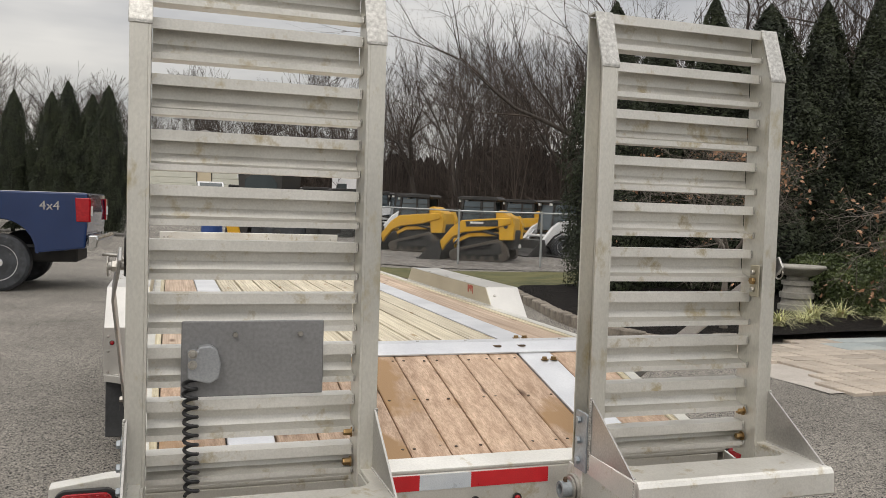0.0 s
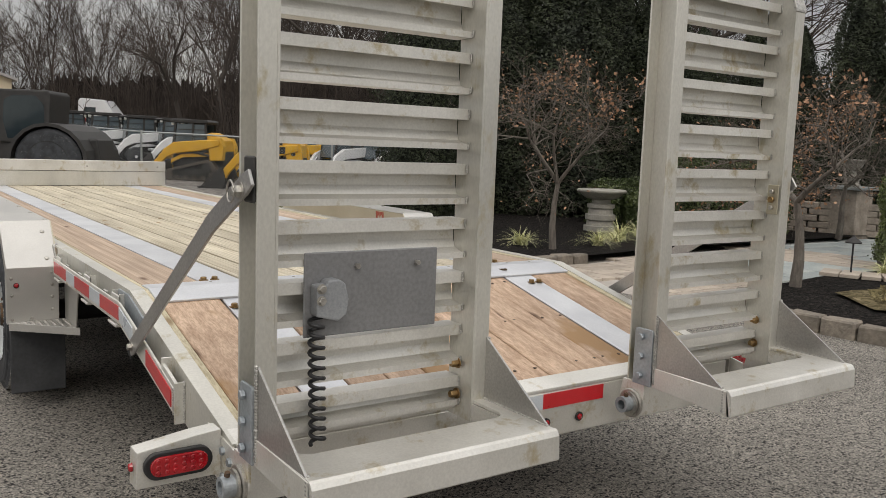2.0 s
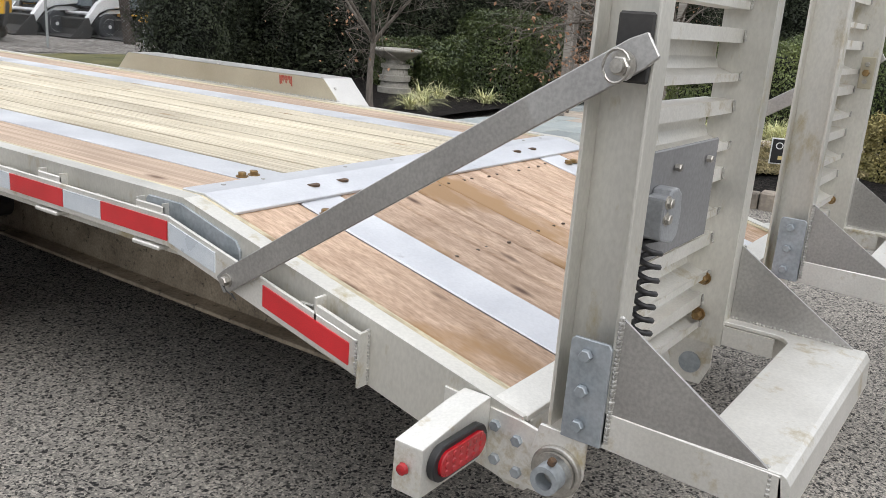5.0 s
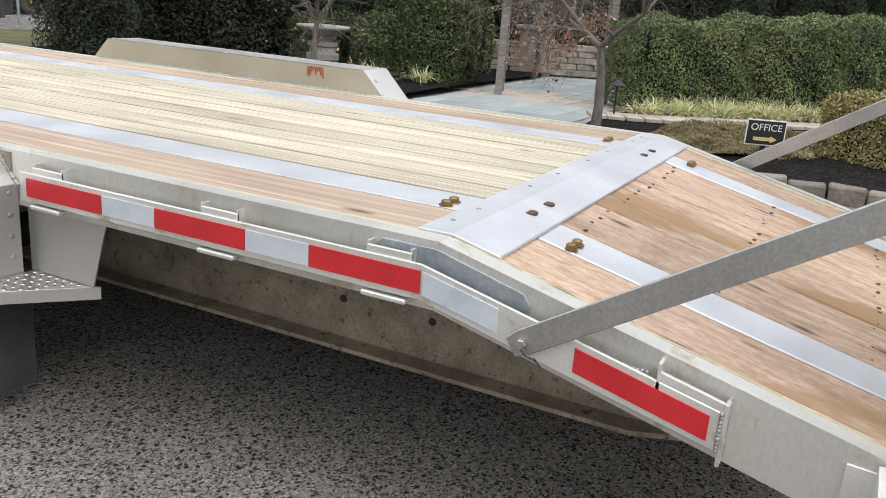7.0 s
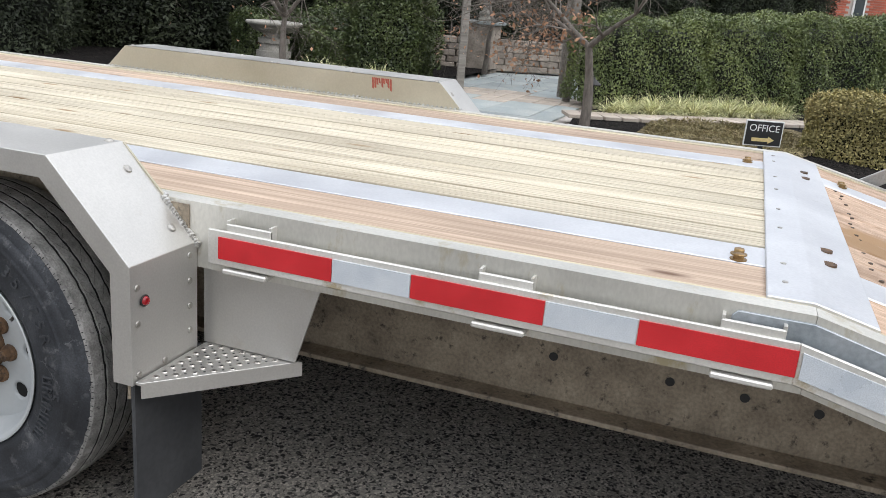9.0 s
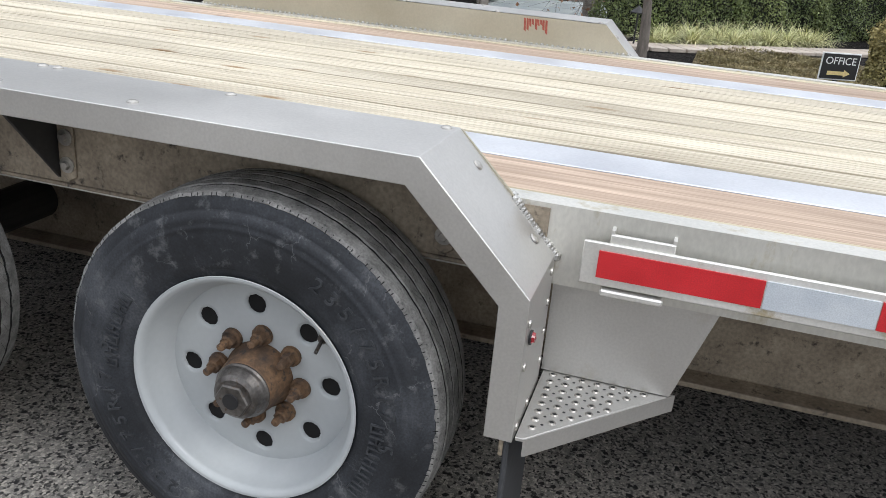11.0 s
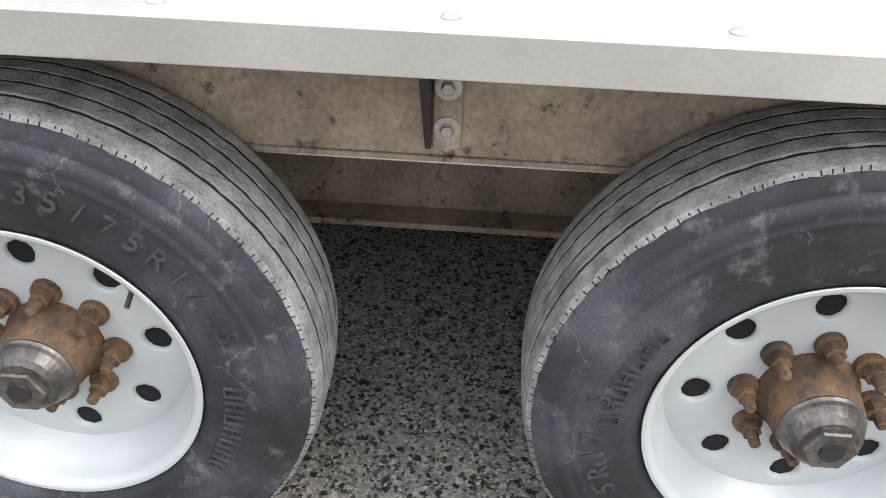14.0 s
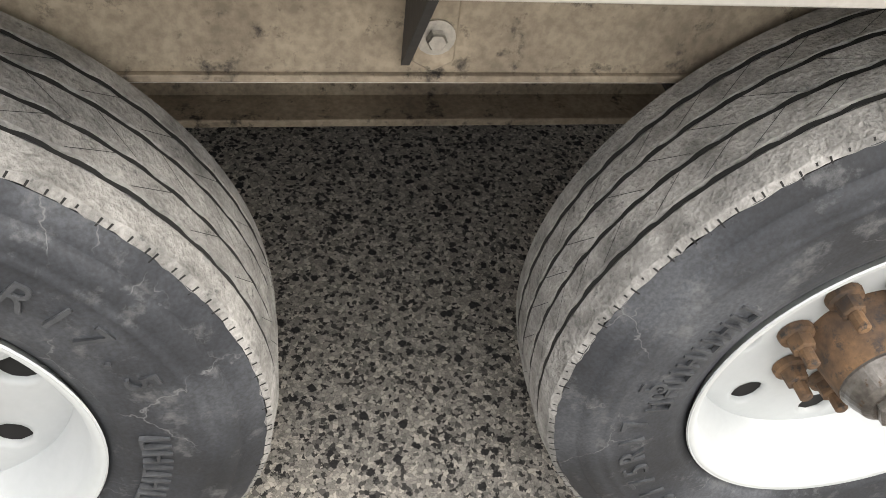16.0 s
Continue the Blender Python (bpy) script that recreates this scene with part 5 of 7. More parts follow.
# ---- tail lamps ----
def tail_lamp(s):
    q = [(s * 1.035, 0.452), (s * 1.035, 0.575), (s * 1.10, 0.570), (s * 1.252, 0.548), (s * 1.255, 0.452)]
    lb = part("tail_lamp", prism(q, 2.575, 2.637, "y", 0.003, 2), ALU, trailer, "aluminium lamp box with oval red lamp")
    def oval(w, h, d0, d1, seg=32):
        b = bmesh.new()
        n = []
        for i in range(seg):
            a = 2 * math.pi * i / seg
            cx = (w - h) * (1 if math.cos(a) > 0 else -1)
            n.append((s * 1.150 + cx + h * math.cos(a), 0.508 + h * math.sin(a)))
        return prism(n, d0, d1, "y", 0.002)
    part("gasket", oval(0.088, 0.036, 2.560, 2.576), BLACK, lb, "black rubber gasket")
    part("lens", oval(0.074, 0.026, 2.553, 2.562), LENS_R, lb, "red oval lens")
    dots = bmesh.new()
    for i in range(6):
        for j in (-1, 0, 1):
            into(dots, lathe([(2.5535, 0.007), (2.5515, 0.005), (2.551, 0.0001)], 8, "y"), Matrix.Translation((s * 1.150 - 0.055 + 0.022 * i, 0, 0.508 + 0.0145 * j)))
    part("reflector_cells", dots, LENS_R, lb)
    part("side_marker", moved(lathe([(0, 0.012), (s * 0.008, 0.010), (s * 0.010, 0.004)], 14, "x"), Matrix.Translation((s * 1.255, 2.612, 0.50))), LENS_R, lb, "small red marker")
    for y, z in ((2.605, 0.525), (2.60, 0.455), (2.555, 0.51), (2.55, 0.445)):
        tpart("end_bolt", hexbolt((s * RAIL_X, y + 0.01, z - 0.005), (s, 0, 0), 0.012, 0.010, 0.0), GALV)
    for x, z in ((1.10, 0.562), (1.225, 0.548)):
        part("lamp_screw", moved(lathe([(0, 0.006), (0.003, 0.004)], 10, "z"), Matrix.Translation((s * x, 2.615, z))), BLACK, lb)
    lb.location.y = 0.055
    a, b = sorted((s * (RAIL_X - 0.004), s * (RAIL_X + 0.004)))
    tpart("end_plate", prism([(2.50, 0.415), (2.50, 0.535), (TAIL, dz(TAIL)), (2.74, dz(2.74) - 0.03), (2.74, dz(2.74) - 0.15), (2.60, 0.415)], a, b, "x", 0.001), ALU)


for s in (-1, 1):
    tail_lamp(s)

# front kick board
kb = tpart("kick_board", box(-1.03, 1.03, FRONT - 0.055, FRONT - 0.015, DECK + 0.002, 0.945, 0.004), ALU_WEB, "stained aluminium bulkhead plate")
tpart("kick_rail", box(-1.03, 1.03, FRONT - 0.06, FRONT - 0.01, 0.950, 1.062, 0.004), ALU, "aluminium bulkhead rail")
for x in (-0.98, -0.94, 0.2, 0.94):
    tpart("kick_bolt", hexbolt((x, FRONT - 0.06, 1.0), (0, -1, 0), 0.01, 0.008, 0.0), STEEL)
# tongue beyond the deck
b = bmesh.new()
for s in (-1, 1):
    prism([(s * 0.53 - 0.05, FRONT), (s * 0.53 + 0.05, FRONT), (s * 0.06 + 0.05, FRONT + 1.5), (s * 0.06 - 0.05, FRONT + 1.5)], 0.40, 0.55, "z", bm=b)
tpart("tongue", b, ALU_DIRTY_SHADED, "A-frame tongue")
tpart("jack", rod((0, FRONT + 1.2, 0.0), (0, FRONT + 1.2, 0.75), 0.04, 14), MACH_BLACK, "tongue jack")


# ---- ground ----
def ground_z(x, y):
    """Flat round the trailer, rising slightly towards the garage and dipping to the machine yard."""
    c = lambda v: max(0.0, min(1.0, v))
    return 0.95 * c((y - 26) / 42) * c((15 - x) / 8) - 0.2 * c((y - 13) / 8) * c((x - 2) / 4) * c((44 - y) / 12)


g_xs = [-900, -300, -120, -60, -40] + [-30 + 1.5 * i for i in range(54)] + [60, 80, 120, 300, 900]
g_ys = [-900, -300, -100, -40, -20] + [-10 + 1.5 * i for i in range(61)] + [90, 110, 150, 300, 900]
gv = [(x, y, ground_z(x, y)) for y in g_ys for x in g_xs]
nx = len(g_xs)
gf = [(j * nx + i, j * nx + i + 1, (j + 1) * nx + i + 1, (j + 1) * nx + i) for j in range(len(g_ys) - 1) for i in range(nx - 1)]
ground = raw("ground", gv, gf, ASPHALT)
tagged(ground, "worn grey asphalt yard with exposed aggregate", "ground", kind="structure")


def sheet(name, outline, z, material, label, category, cell=0.35, rough=0.012):
    """A patch of ground laid over the yard: an outline filled with a fine, slightly uneven grid."""
    bm = bmesh.new()
    vs = [bm.verts.new((x, y, 0)) for x, y in outline]
    bm.faces.new(vs)
    xs, ys = [p[0] for p in outline], [p[1] for p in outline]
    for axis, lo, hi in ((0, min(xs), max(xs)), (1, min(ys), max(ys))):
        k = lo + cell
        while k < hi:
            co, no = ((k, 0, 0), (1, 0, 0)) if axis == 0 else ((0, k, 0), (0, 1, 0))
            bmesh.ops.bisect_plane(bm, geom=bm.verts[:] + bm.edges[:] + bm.faces[:], plane_co=co, plane_no=no)
            k += cell
    for v in bm.verts:
        v.co.z = ground_z(v.co.x, v.co.y) + z + rough * noise.noise(v.co * 2.3)
    bmesh.ops.recalc_face_normals(bm, faces=bm.faces)
    me = bpy.data.meshes.new(name)
    bm.to_mesh(me)
    bm.free()
    me.materials.append(material)
    return tagged(new(name, me), label, category, kind="structure")


def smooth_line(pts, n=8):
    out = []
    P = [pts[0]] + list(pts) + [pts[-1]]
    for i in range(1, len(P) - 2):
        for k in range(n):
            t = k / n
            out.append(tuple(0.5 * (2 * P[i][d] + (P[i + 1][d] - P[i - 1][d]) * t + (2 * P[i - 1][d] - 5 * P[i][d] + 4 * P[i + 1][d] - P[i + 2][d]) * t * t + (3 * P[i][d] - P[i - 1][d] - 3 * P[i + 1][d] + P[i + 2][d]) * t ** 3) for d in (0, 1)))
    out.append(tuple(pts[-1]))
    return out


KERB_S = smooth_line([(4.1, -6), (4.25, 0), (4.45, 2.6), (4.35, 4.1), (4.45, 4.8), (5.0, 5.3)])
KERB_N = smooth_line([(5.2, 7.75), (4.3, 7.7), (3.95, 8.2), (3.95, 9.6), (4.25, 11.2), (4.6, 13.0)])
sheet("mulch_bed", KERB_S + [(7.0, 5.55), (7.6, 5.5), (13, 5.4), (22, 2), (22, -6)], 0.10, MULCH, "black mulch bed behind a stone kerb", "mulch bed")
sheet("mulch_bed_far", KERB_N + [(5.2, 14.0), (9, 15.5), (16, 12), (16, 8.1), (7.2, 8.0)], 0.10, MULCH, "black mulch bed under conifers", "mulch bed")
sheet("lawn", [(4.55, 13.1), (3.2, 18.5), (2.6, 20.6), (11.5, 20.0), (11.8, 16), (9, 15.4), (5.2, 14.05)], 0.04, LAWN, "green lawn with pale winter patches", "lawn", 0.5)
sheet("gravel_yard", [(2.2, 23.2), (11.6, 20.1), (30, 19), (40, 48), (4, 48), (1.5, 27)], 0.02, GRAVEL, "pale gravel machine yard", "gravel", 1.5)
sheet("dry_groundcover", [(5.6, 4.75), (7.2, 4.7), (8.0, 3.2), (7.0, 2.7), (5.8, 3.4), (5.1, 4.1)], 0.125, DRYBED, "tan dry groundcover patch", "groundcover", 0.2, 0.03)
path_bed = sheet("path_bed", [(4.2, 5.4), (4.2, 7.6), (7.4, 7.95), (13.5, 8.6), (13.5, 5.0), (7.4, 5.6)], 0.008, MORTAR, "sand joints of a stone path", "path")


def line_walk(pts, step):
    """Evenly spaced points and headings along a line."""
    out, carry = [], 0.0
    for (x0, y0), (x1, y1) in zip(pts, pts[1:]):
        L = math.hypot(x1 - x0, y1 - y0)
        d = carry
        while d < L:
            out.append((x0 + (x1 - x0) * d / L, y0 + (y1 - y0) * d / L, math.degrees(math.atan2(y1 - y0, x1 - x0))))
            d += step
        carry = d - L
    return out


# ---- leaves, twigs, trees ----
rng = np.random.default_rng(7)


def flake_mesh(name, pts, nrm, size, material, aspect=0.6, jitter=0.6, group_name=None):
    """Many small leaf quads at pts, facing roughly along nrm."""
    pts, nrm = np.asarray(pts, float), np.asarray(nrm, float)
    k = len(pts)
    nrm = nrm + rng.normal(0, jitter, (k, 3))
    nrm /= np.linalg.norm(nrm, axis=1, keepdims=True) + 1e-9
    ref = rng.normal(0, 1, (k, 3))
    u = np.cross(nrm, ref)
    u /= np.linalg.norm(u, axis=1, keepdims=True) + 1e-9
    v = np.cross(nrm, u)
    s = (np.asarray(size) * rng.uniform(0.6, 1.3, k))[:, None]
    verts = np.stack([pts - u * s, pts - v * s * aspect + nrm * s * 0.15, pts + u * s, pts + v * s * aspect + nrm * s * 0.15], 1).reshape(-1, 3)
    me = bpy.data.meshes.new(name)
    me.vertices.add(4 * k)
    me.vertices.foreach_set("co", verts.ravel())
    me.loops.add(4 * k)
    me.loops.foreach_set("vertex_index", np.arange(4 * k))
    me.polygons.add(k)
    me.polygons.foreach_set("loop_start", np.arange(k) * 4)
    me.update(calc_edges=True)
    me.materials.append(material)
    return me


def twig_mesh(name, segs, material, sides=4):
    """Tapered sticks (p, q, r0, r1) joined into one mesh."""
    p, q = np.array([s[0] for s in segs]), np.array([s[1] for s in segs])
    r0, r1 = np.array([s[2] for s in segs])[:, None], np.array([s[3] for s in segs])[:, None]
    d = q - p
    d /= np.linalg.norm(d, axis=1, keepdims=True) + 1e-9
    u = np.cross(d, np.array([0.31, 0.17, 0.93]))
    u /= np.linalg.norm(u, axis=1, keepdims=True) + 1e-9
    v = np.cross(d, u)
    rings = []
    for i in range(sides):
        a = 2 * math.pi * i / sides
        o = math.cos(a) * u + math.sin(a) * v
        rings.append((p + o * r0, q + o * r1))
    k = len(segs)
    verts = np.concatenate([np.stack([r[0] for r in rings], 1), np.stack([r[1] for r in rings], 1)], 1).reshape(-1, 3)
    base = np.arange(k)[:, None] * 2 * sides
    quads = np.concatenate([np.stack([base[:, 0] + i, base[:, 0] + (i + 1) % sides, base[:, 0] + sides + (i + 1) % sides, base[:, 0] + sides + i], 1)[:, None] for i in range(sides)], 1).reshape(-1, 4)
    me = bpy.data.meshes.new(name)
    me.vertices.add(len(verts))
    me.vertices.foreach_set("co", verts.ravel())
    me.loops.add(quads.size)
    me.loops.foreach_set("vertex_index", quads.ravel())
    me.polygons.add(len(quads))
    me.polygons.foreach_set("loop_start", np.arange(len(quads)) * 4)
    me.update(calc_edges=True)
    me.materials.append(material)
    return me


def grow(seed, height, spread=0.55, depth=6, r=None, first=0.3, kids=(2, 3), droop=0.0):
    """Sticks of a leafless tree of that height, standing at the origin, and its twig ends."""
    rd = random.Random(seed)
    segs, ends = [], []
    def limb(p, d, L, r, lv):
        n = 3 if lv < 3 else 2
        q = p
        for i in range(n):
            d2 = (d + Vector((rd.gauss(0, 0.10), rd.gauss(0, 0.10), rd.gauss(0, 0.06) - droop * lv * 0.03))).normalized()
            e = q + d2 * (L / n)
            ra, rb = r * (1 - 0.45 * i / n), r * (1 - 0.45 * (i + 1) / n)
            segs.append((tuple(q), tuple(e), ra, rb))
            q, d = e, d2
            if lv >= depth - 1:
                ends.append(tuple(e))
            if 0 < lv < depth and i < n - 1 and rd.random() < 0.75:
                side(q, d, L * rd.uniform(0.5, 0.75), rb * 0.55, lv + 1)
        if lv < depth:
            for _ in range(rd.randint(*kids)):
                side(q, d, L * rd.uniform(0.62, 0.85), r * 0.5, lv + 1)
    def side(p, d, L, r, lv):
        a = Vector((rd.gauss(0, 1), rd.gauss(0, 1), rd.gauss(0, 0.5)))
        a = (a - d * a.dot(d)).normalized()
        k = rd.uniform(spread * 0.6, spread * 1.25)
        limb(p, (d * math.cos(k) + a * math.sin(k) + Vector((0, 0, 0.10))).normalized(), L, r, lv)
    r = r or height * 0.013
    limb(Vector((0, 0, 0)), Vector((0, 0, 1)), height * first, r, 0)
    top = max(s[1][2] for s in segs)
    f = height / top
    segs = [(tuple(np.array(a) * f), tuple(np.array(b) * f), ra, rb) for a, b, ra, rb in segs]
    return segs, [tuple(np.array(e) * f) for e in ends]


# far woods: leafless trees standing close, one mass
wood_kinds = [grow(100 + i, 14.0, 0.42, 5, 0.16, 0.42, (2, 3)) for i in range(5)]
WOODS_SEGS = []
rw = random.Random(5)
def plant(x, y, h, kind, turn):
    segs, _ = wood_kinds[kind]
    c, s = math.cos(turn), math.sin(turn)
    f = h / 14.0
    z0 = ground_z(x, y)
    a = np.array([list(q[0]) + list(q[1]) + [q[2], q[3]] for q in segs])
    P = np.stack([a[:, 0] * c - a[:, 1] * s, a[:, 0] * s + a[:, 1] * c, a[:, 2], a[:, 3] * c - a[:, 4] * s, a[:, 3] * s + a[:, 4] * c, a[:, 5]], 1) * f + np.array([x, y, z0, x, y, z0])
    for row, ra, rb in zip(P, a[:, 6], a[:, 7]):
        WOODS_SEGS.append((row[:3], row[3:], max(ra * f, 0.012), max(rb * f, 0.010)))


for i in range(150):
    a = math.radians(-52 + 78 * (i + rw.uniform(-0.5, 0.5)) / 150)
    d = rw.uniform(46, 78) if math.degrees(a) < -19 else rw.uniform(68, 92)
    if math.degrees(a) > -9:
        d = rw.uniform(84, 105)
    x, y = -1 - d * math.sin(a), d * math.cos(a)
    plant(x, y, rw.uniform(10, 16) * (1.0 if a < 0 else 0.95), rw.randrange(5), rw.uniform(0, 6.28))
woods = new("leafless_woods", twig_mesh("leafless_woods", WOODS_SEGS, TWIG, 3))
tagged(woods, "leafless brown winter woods behind the yard", "woods", kind="stuff")

# undergrowth at the edge of the woods
ug = []
for i in range(5200):
    a = math.radians(rw.uniform(-56, 28))
    d = rw.uniform(42, 62) if math.degrees(a) < -19 else (rw.uniform(68, 80) if math.degrees(a) < -9 else rw.uniform(84, 96))
    x, y = -1 - d * math.sin(a), d * math.cos(a)
    z = ground_z(x, y)
    h = rw.uniform(1.5, 7.5)
    p = Vector((x, y, z))
    q = p + Vector((rw.gauss(0, 0.5), rw.gauss(0, 0.5), h))
    ug.append((p, q, rw.uniform(0.02, 0.06), 0.012))
    for _ in range(5):
        m = p.lerp(q, rw.uniform(0.3, 1.0))
        ug.append((m, m + Vector((rw.gauss(0, 0.8), rw.gauss(0, 0.8), rw.uniform(0.2, 1.6))), 0.02, 0.008))
under = new("undergrowth", twig_mesh("undergrowth", ug, TWIG, 3))
tagged(under, "dense brown leafless undergrowth at the woods", "undergrowth", kind="stuff")
# flat sheet behind the trees; its dark brown paints the shaded depth between trunks
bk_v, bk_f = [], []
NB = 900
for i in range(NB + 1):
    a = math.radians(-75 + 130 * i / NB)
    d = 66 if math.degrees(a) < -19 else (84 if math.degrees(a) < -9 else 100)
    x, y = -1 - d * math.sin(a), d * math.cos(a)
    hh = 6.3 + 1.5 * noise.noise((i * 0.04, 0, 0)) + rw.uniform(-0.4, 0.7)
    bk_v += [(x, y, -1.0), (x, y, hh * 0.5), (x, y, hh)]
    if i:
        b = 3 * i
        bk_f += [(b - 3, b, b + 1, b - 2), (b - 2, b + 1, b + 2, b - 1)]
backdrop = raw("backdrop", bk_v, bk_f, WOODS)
tagged(backdrop, "dark brown sheet painted as the shaded depth of the leafless woods", "backdrop", kind="structure")

# large near bare trees behind the conifers
def bare_tree(x, y, h, seed, r, spread=0.6):
    segs, _ = grow(seed, h, spread, 6, r, 0.24, (2, 3))
    big = [s for s in segs if s[2] > 0.035]
    small = [s for s in segs if s[2] <= 0.035]
    t = thing("bare_tree", "tall leafless tree with spreading dark limbs", "tree", (x, y, ground_z(x, y)), group="bare trees behind the garden")
    share("trunk", twig_mesh("trunk", big, BARK, 7), t)
    share("crown", twig_mesh("crown", small, TWIG, 3), t)


for x, y, h, seed, r in ((16.4, 21.6, 12, 31, 0.24), (18.8, 20.6, 13, 32, 0.30), (21.5, 17.5, 11, 33, 0.22), (24, 14, 12, 34, 0.26), (13.2, 24.5, 11, 35, 0.18), (15.2, 45, 13.5, 36, 0.25), (12, 44, 10, 37, 0.2), (20.5, 43, 12.5, 38, 0.22)):
    bare_tree(x, y, h, seed, r)


# arborvitae: dense upright conifers
def conifer_meshes(seed, h, w):
    g = np.random.default_rng(seed)
    k = int(24000 + 16000 * h * w / 5)
    z = g.beta(1.15, 1.35, k) * h
    ang = g.uniform(0, 2 * np.pi, k)
    prof = np.clip(np.minimum(1.0, (1 - z / h) * 2.2) ** 0.8 * (0.82 + 0.18 * np.minimum(1, z / (0.18 * h))), 0.02, 1)
    lump = 1 + 0.10 * np.sin(ang * 5 + z * 2.3 + seed) + 0.08 * np.sin(ang * 9 - z * 4.1) + 0.07 * np.sin(z * 7 + ang * 3)
    rad = w * prof * lump * g.uniform(0.78, 1.08, k)
    pts = np.stack([rad * np.cos(ang), rad * np.sin(ang), z + 0.05], 1)
    nrm = np.stack([np.cos(ang), np.sin(ang), np.full(k, 0.35)], 1)
    crown = flake_mesh("crown", pts, nrm, 0.030, ARB, 0.42, 0.6)
    # dark cone paints the crown's inner shade; the stub under it is trunk
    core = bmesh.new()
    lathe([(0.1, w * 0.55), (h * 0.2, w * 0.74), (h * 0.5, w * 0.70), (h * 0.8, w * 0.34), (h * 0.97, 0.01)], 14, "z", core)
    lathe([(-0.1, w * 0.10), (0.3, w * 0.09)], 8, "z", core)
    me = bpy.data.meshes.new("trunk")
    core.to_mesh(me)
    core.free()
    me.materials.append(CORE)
    return crown, me


CONIFERS = [conifer_meshes(1, 5.2, 0.78), conifer_meshes(2, 5.8, 0.62), conifer_meshes(3, 4.4, 0.70)]


def conifer(kind, x, y, scale, label, group, squash=1.0):
    t = thing("arborvitae", label, "conifer", (x, y, ground_z(x, y) + 0.05), random.uniform(0, 360), group)
    for name, me in zip(("crown", "trunk"), CONIFERS[kind]):
        o = share(name, me, t)
        o.scale = (scale * squash, scale * squash, scale)


conifer(0, 6.55, 13.3, 0.98, "tall dense dark green arborvitae by the lawn", "arborvitae row")
for i in range(9):
    conifer(1 + (i % 3 == 2), 7.9 + 0.83 * i + random.uniform(-0.1, 0.1), 13.9 - 0.50 * i + random.uniform(-0.25, 0.25), random.uniform(0.84, 0.98) * (1.0 if i % 3 != 2 else 1.25) * (1.0 if i < 5 else 0.72), "tall dark green arborvitae in a screen", "arborvitae row", 1.3)
for i in range(9):
    conifer(1, 13.6 + 0.52 * i, 9.2 - 0.78 * i, random.uniform(0.8, 0.95), "dark green arborvitae behind the hedge", "arborvitae behind the hedge", 1.25)
for i, (x, y) in enumerate(((-9.0, 34.5), (-7.6, 34.0), (-6.3, 33.6), (-5.0, 33.2), (-4.45, 33.0), (-3.6, 32.7), (-3.05, 32.4), (-10.4, 35.0), (-11.8, 35.5))):
    conifer(2 if i % 2 else 0, x, y, (1.15 if i % 2 else 1.02) * random.uniform(0.94, 1.06), "dark green arborvitae beside the drive", "arborvitae by the drive", 0.95)


# clipped hedges and bushes
def hedge(name, label, category, blobs, leaf, material, count, round_=0.35):
    """blobs: (x, y, half-length, half-width, height, heading) rounded boxes."""
    t = thing(name, label, category, (blobs[0][0], blobs[0][1], 0.1))
    P, N = [], []
    core = bmesh.new()
    area = [2 * (b[2] + b[3]) * b[4] * 2 + 4 * b[2] * b[3] for b in blobs]
    for b, ar in zip(blobs, area):
        x, y, hl, hw, h, deg = b
        k = int(count * ar / sum(area))
        # evenly over top and four sides, corners rounded, surface lumpy
        A = np.array([4 * hl * hw, 2 * hl * h, 2 * hl * h, 2 * hw * h, 2 * hw * h])
        face = rng.choice(5, k, p=A / A.sum())
        a1, a2 = rng.uniform(-1, 1, k), rng.uniform(-1, 1, k)
        u, nrm = np.zeros((k, 3)), np.zeros((k, 3))
        top = face == 0
        u[top] = np.stack([a1[top], a2[top], np.ones(top.sum())], 1)
        nrm[top, 2] = 1
        for fc, ax, sg in ((1, 1, -1), (2, 1, 1), (3, 0, -1), (4, 0, 1)):
            m = face == fc
            u[m, ax] = sg
            u[m, 1 - ax] = a1[m]
            u[m, 2] = (a2[m] + 1) / 2
            nrm[m, ax] = sg
        w3 = np.abs(u)
        rnd = 1 - round_ * np.clip(np.sort(w3, 1)[:, 1:2] - 0.55, 0, 1) ** 1.5
        q = u * np.array([hl, hw, h]) * rnd
        lump = 0.05 * np.sin(q[:, 0] * 6 + b[0]) * np.cos(q[:, 1] * 5 + b[1]) + 0.035 * np.sin(q[:, 2] * 9 + q[:, 0] * 7) + rng.normal(0, 0.022, k) - np.abs(rng.normal(0, 0.02, k))
        q = q + nrm * lump[:, None]
        u = nrm
        c, s = math.cos(math.radians(deg)), math.sin(math.radians(deg))
        P.append(np.stack([q[:, 0] * c - q[:, 1] * s + x - blobs[0][0], q[:, 0] * s + q[:, 1] * c + y - blobs[0][1], q[:, 2]], 1))
        N.append(np.stack([u[:, 0] * c - u[:, 1] * s, u[:, 0] * s + u[:, 1] * c, u[:, 2] * 0.8 + 0.3], 1))
        # near-black core box stands for the shade behind the leaves
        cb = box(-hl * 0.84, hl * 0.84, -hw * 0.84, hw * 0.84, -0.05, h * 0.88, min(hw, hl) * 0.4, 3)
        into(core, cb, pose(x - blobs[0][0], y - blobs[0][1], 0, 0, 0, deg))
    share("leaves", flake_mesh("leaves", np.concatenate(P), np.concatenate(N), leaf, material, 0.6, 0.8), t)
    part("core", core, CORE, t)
    return t


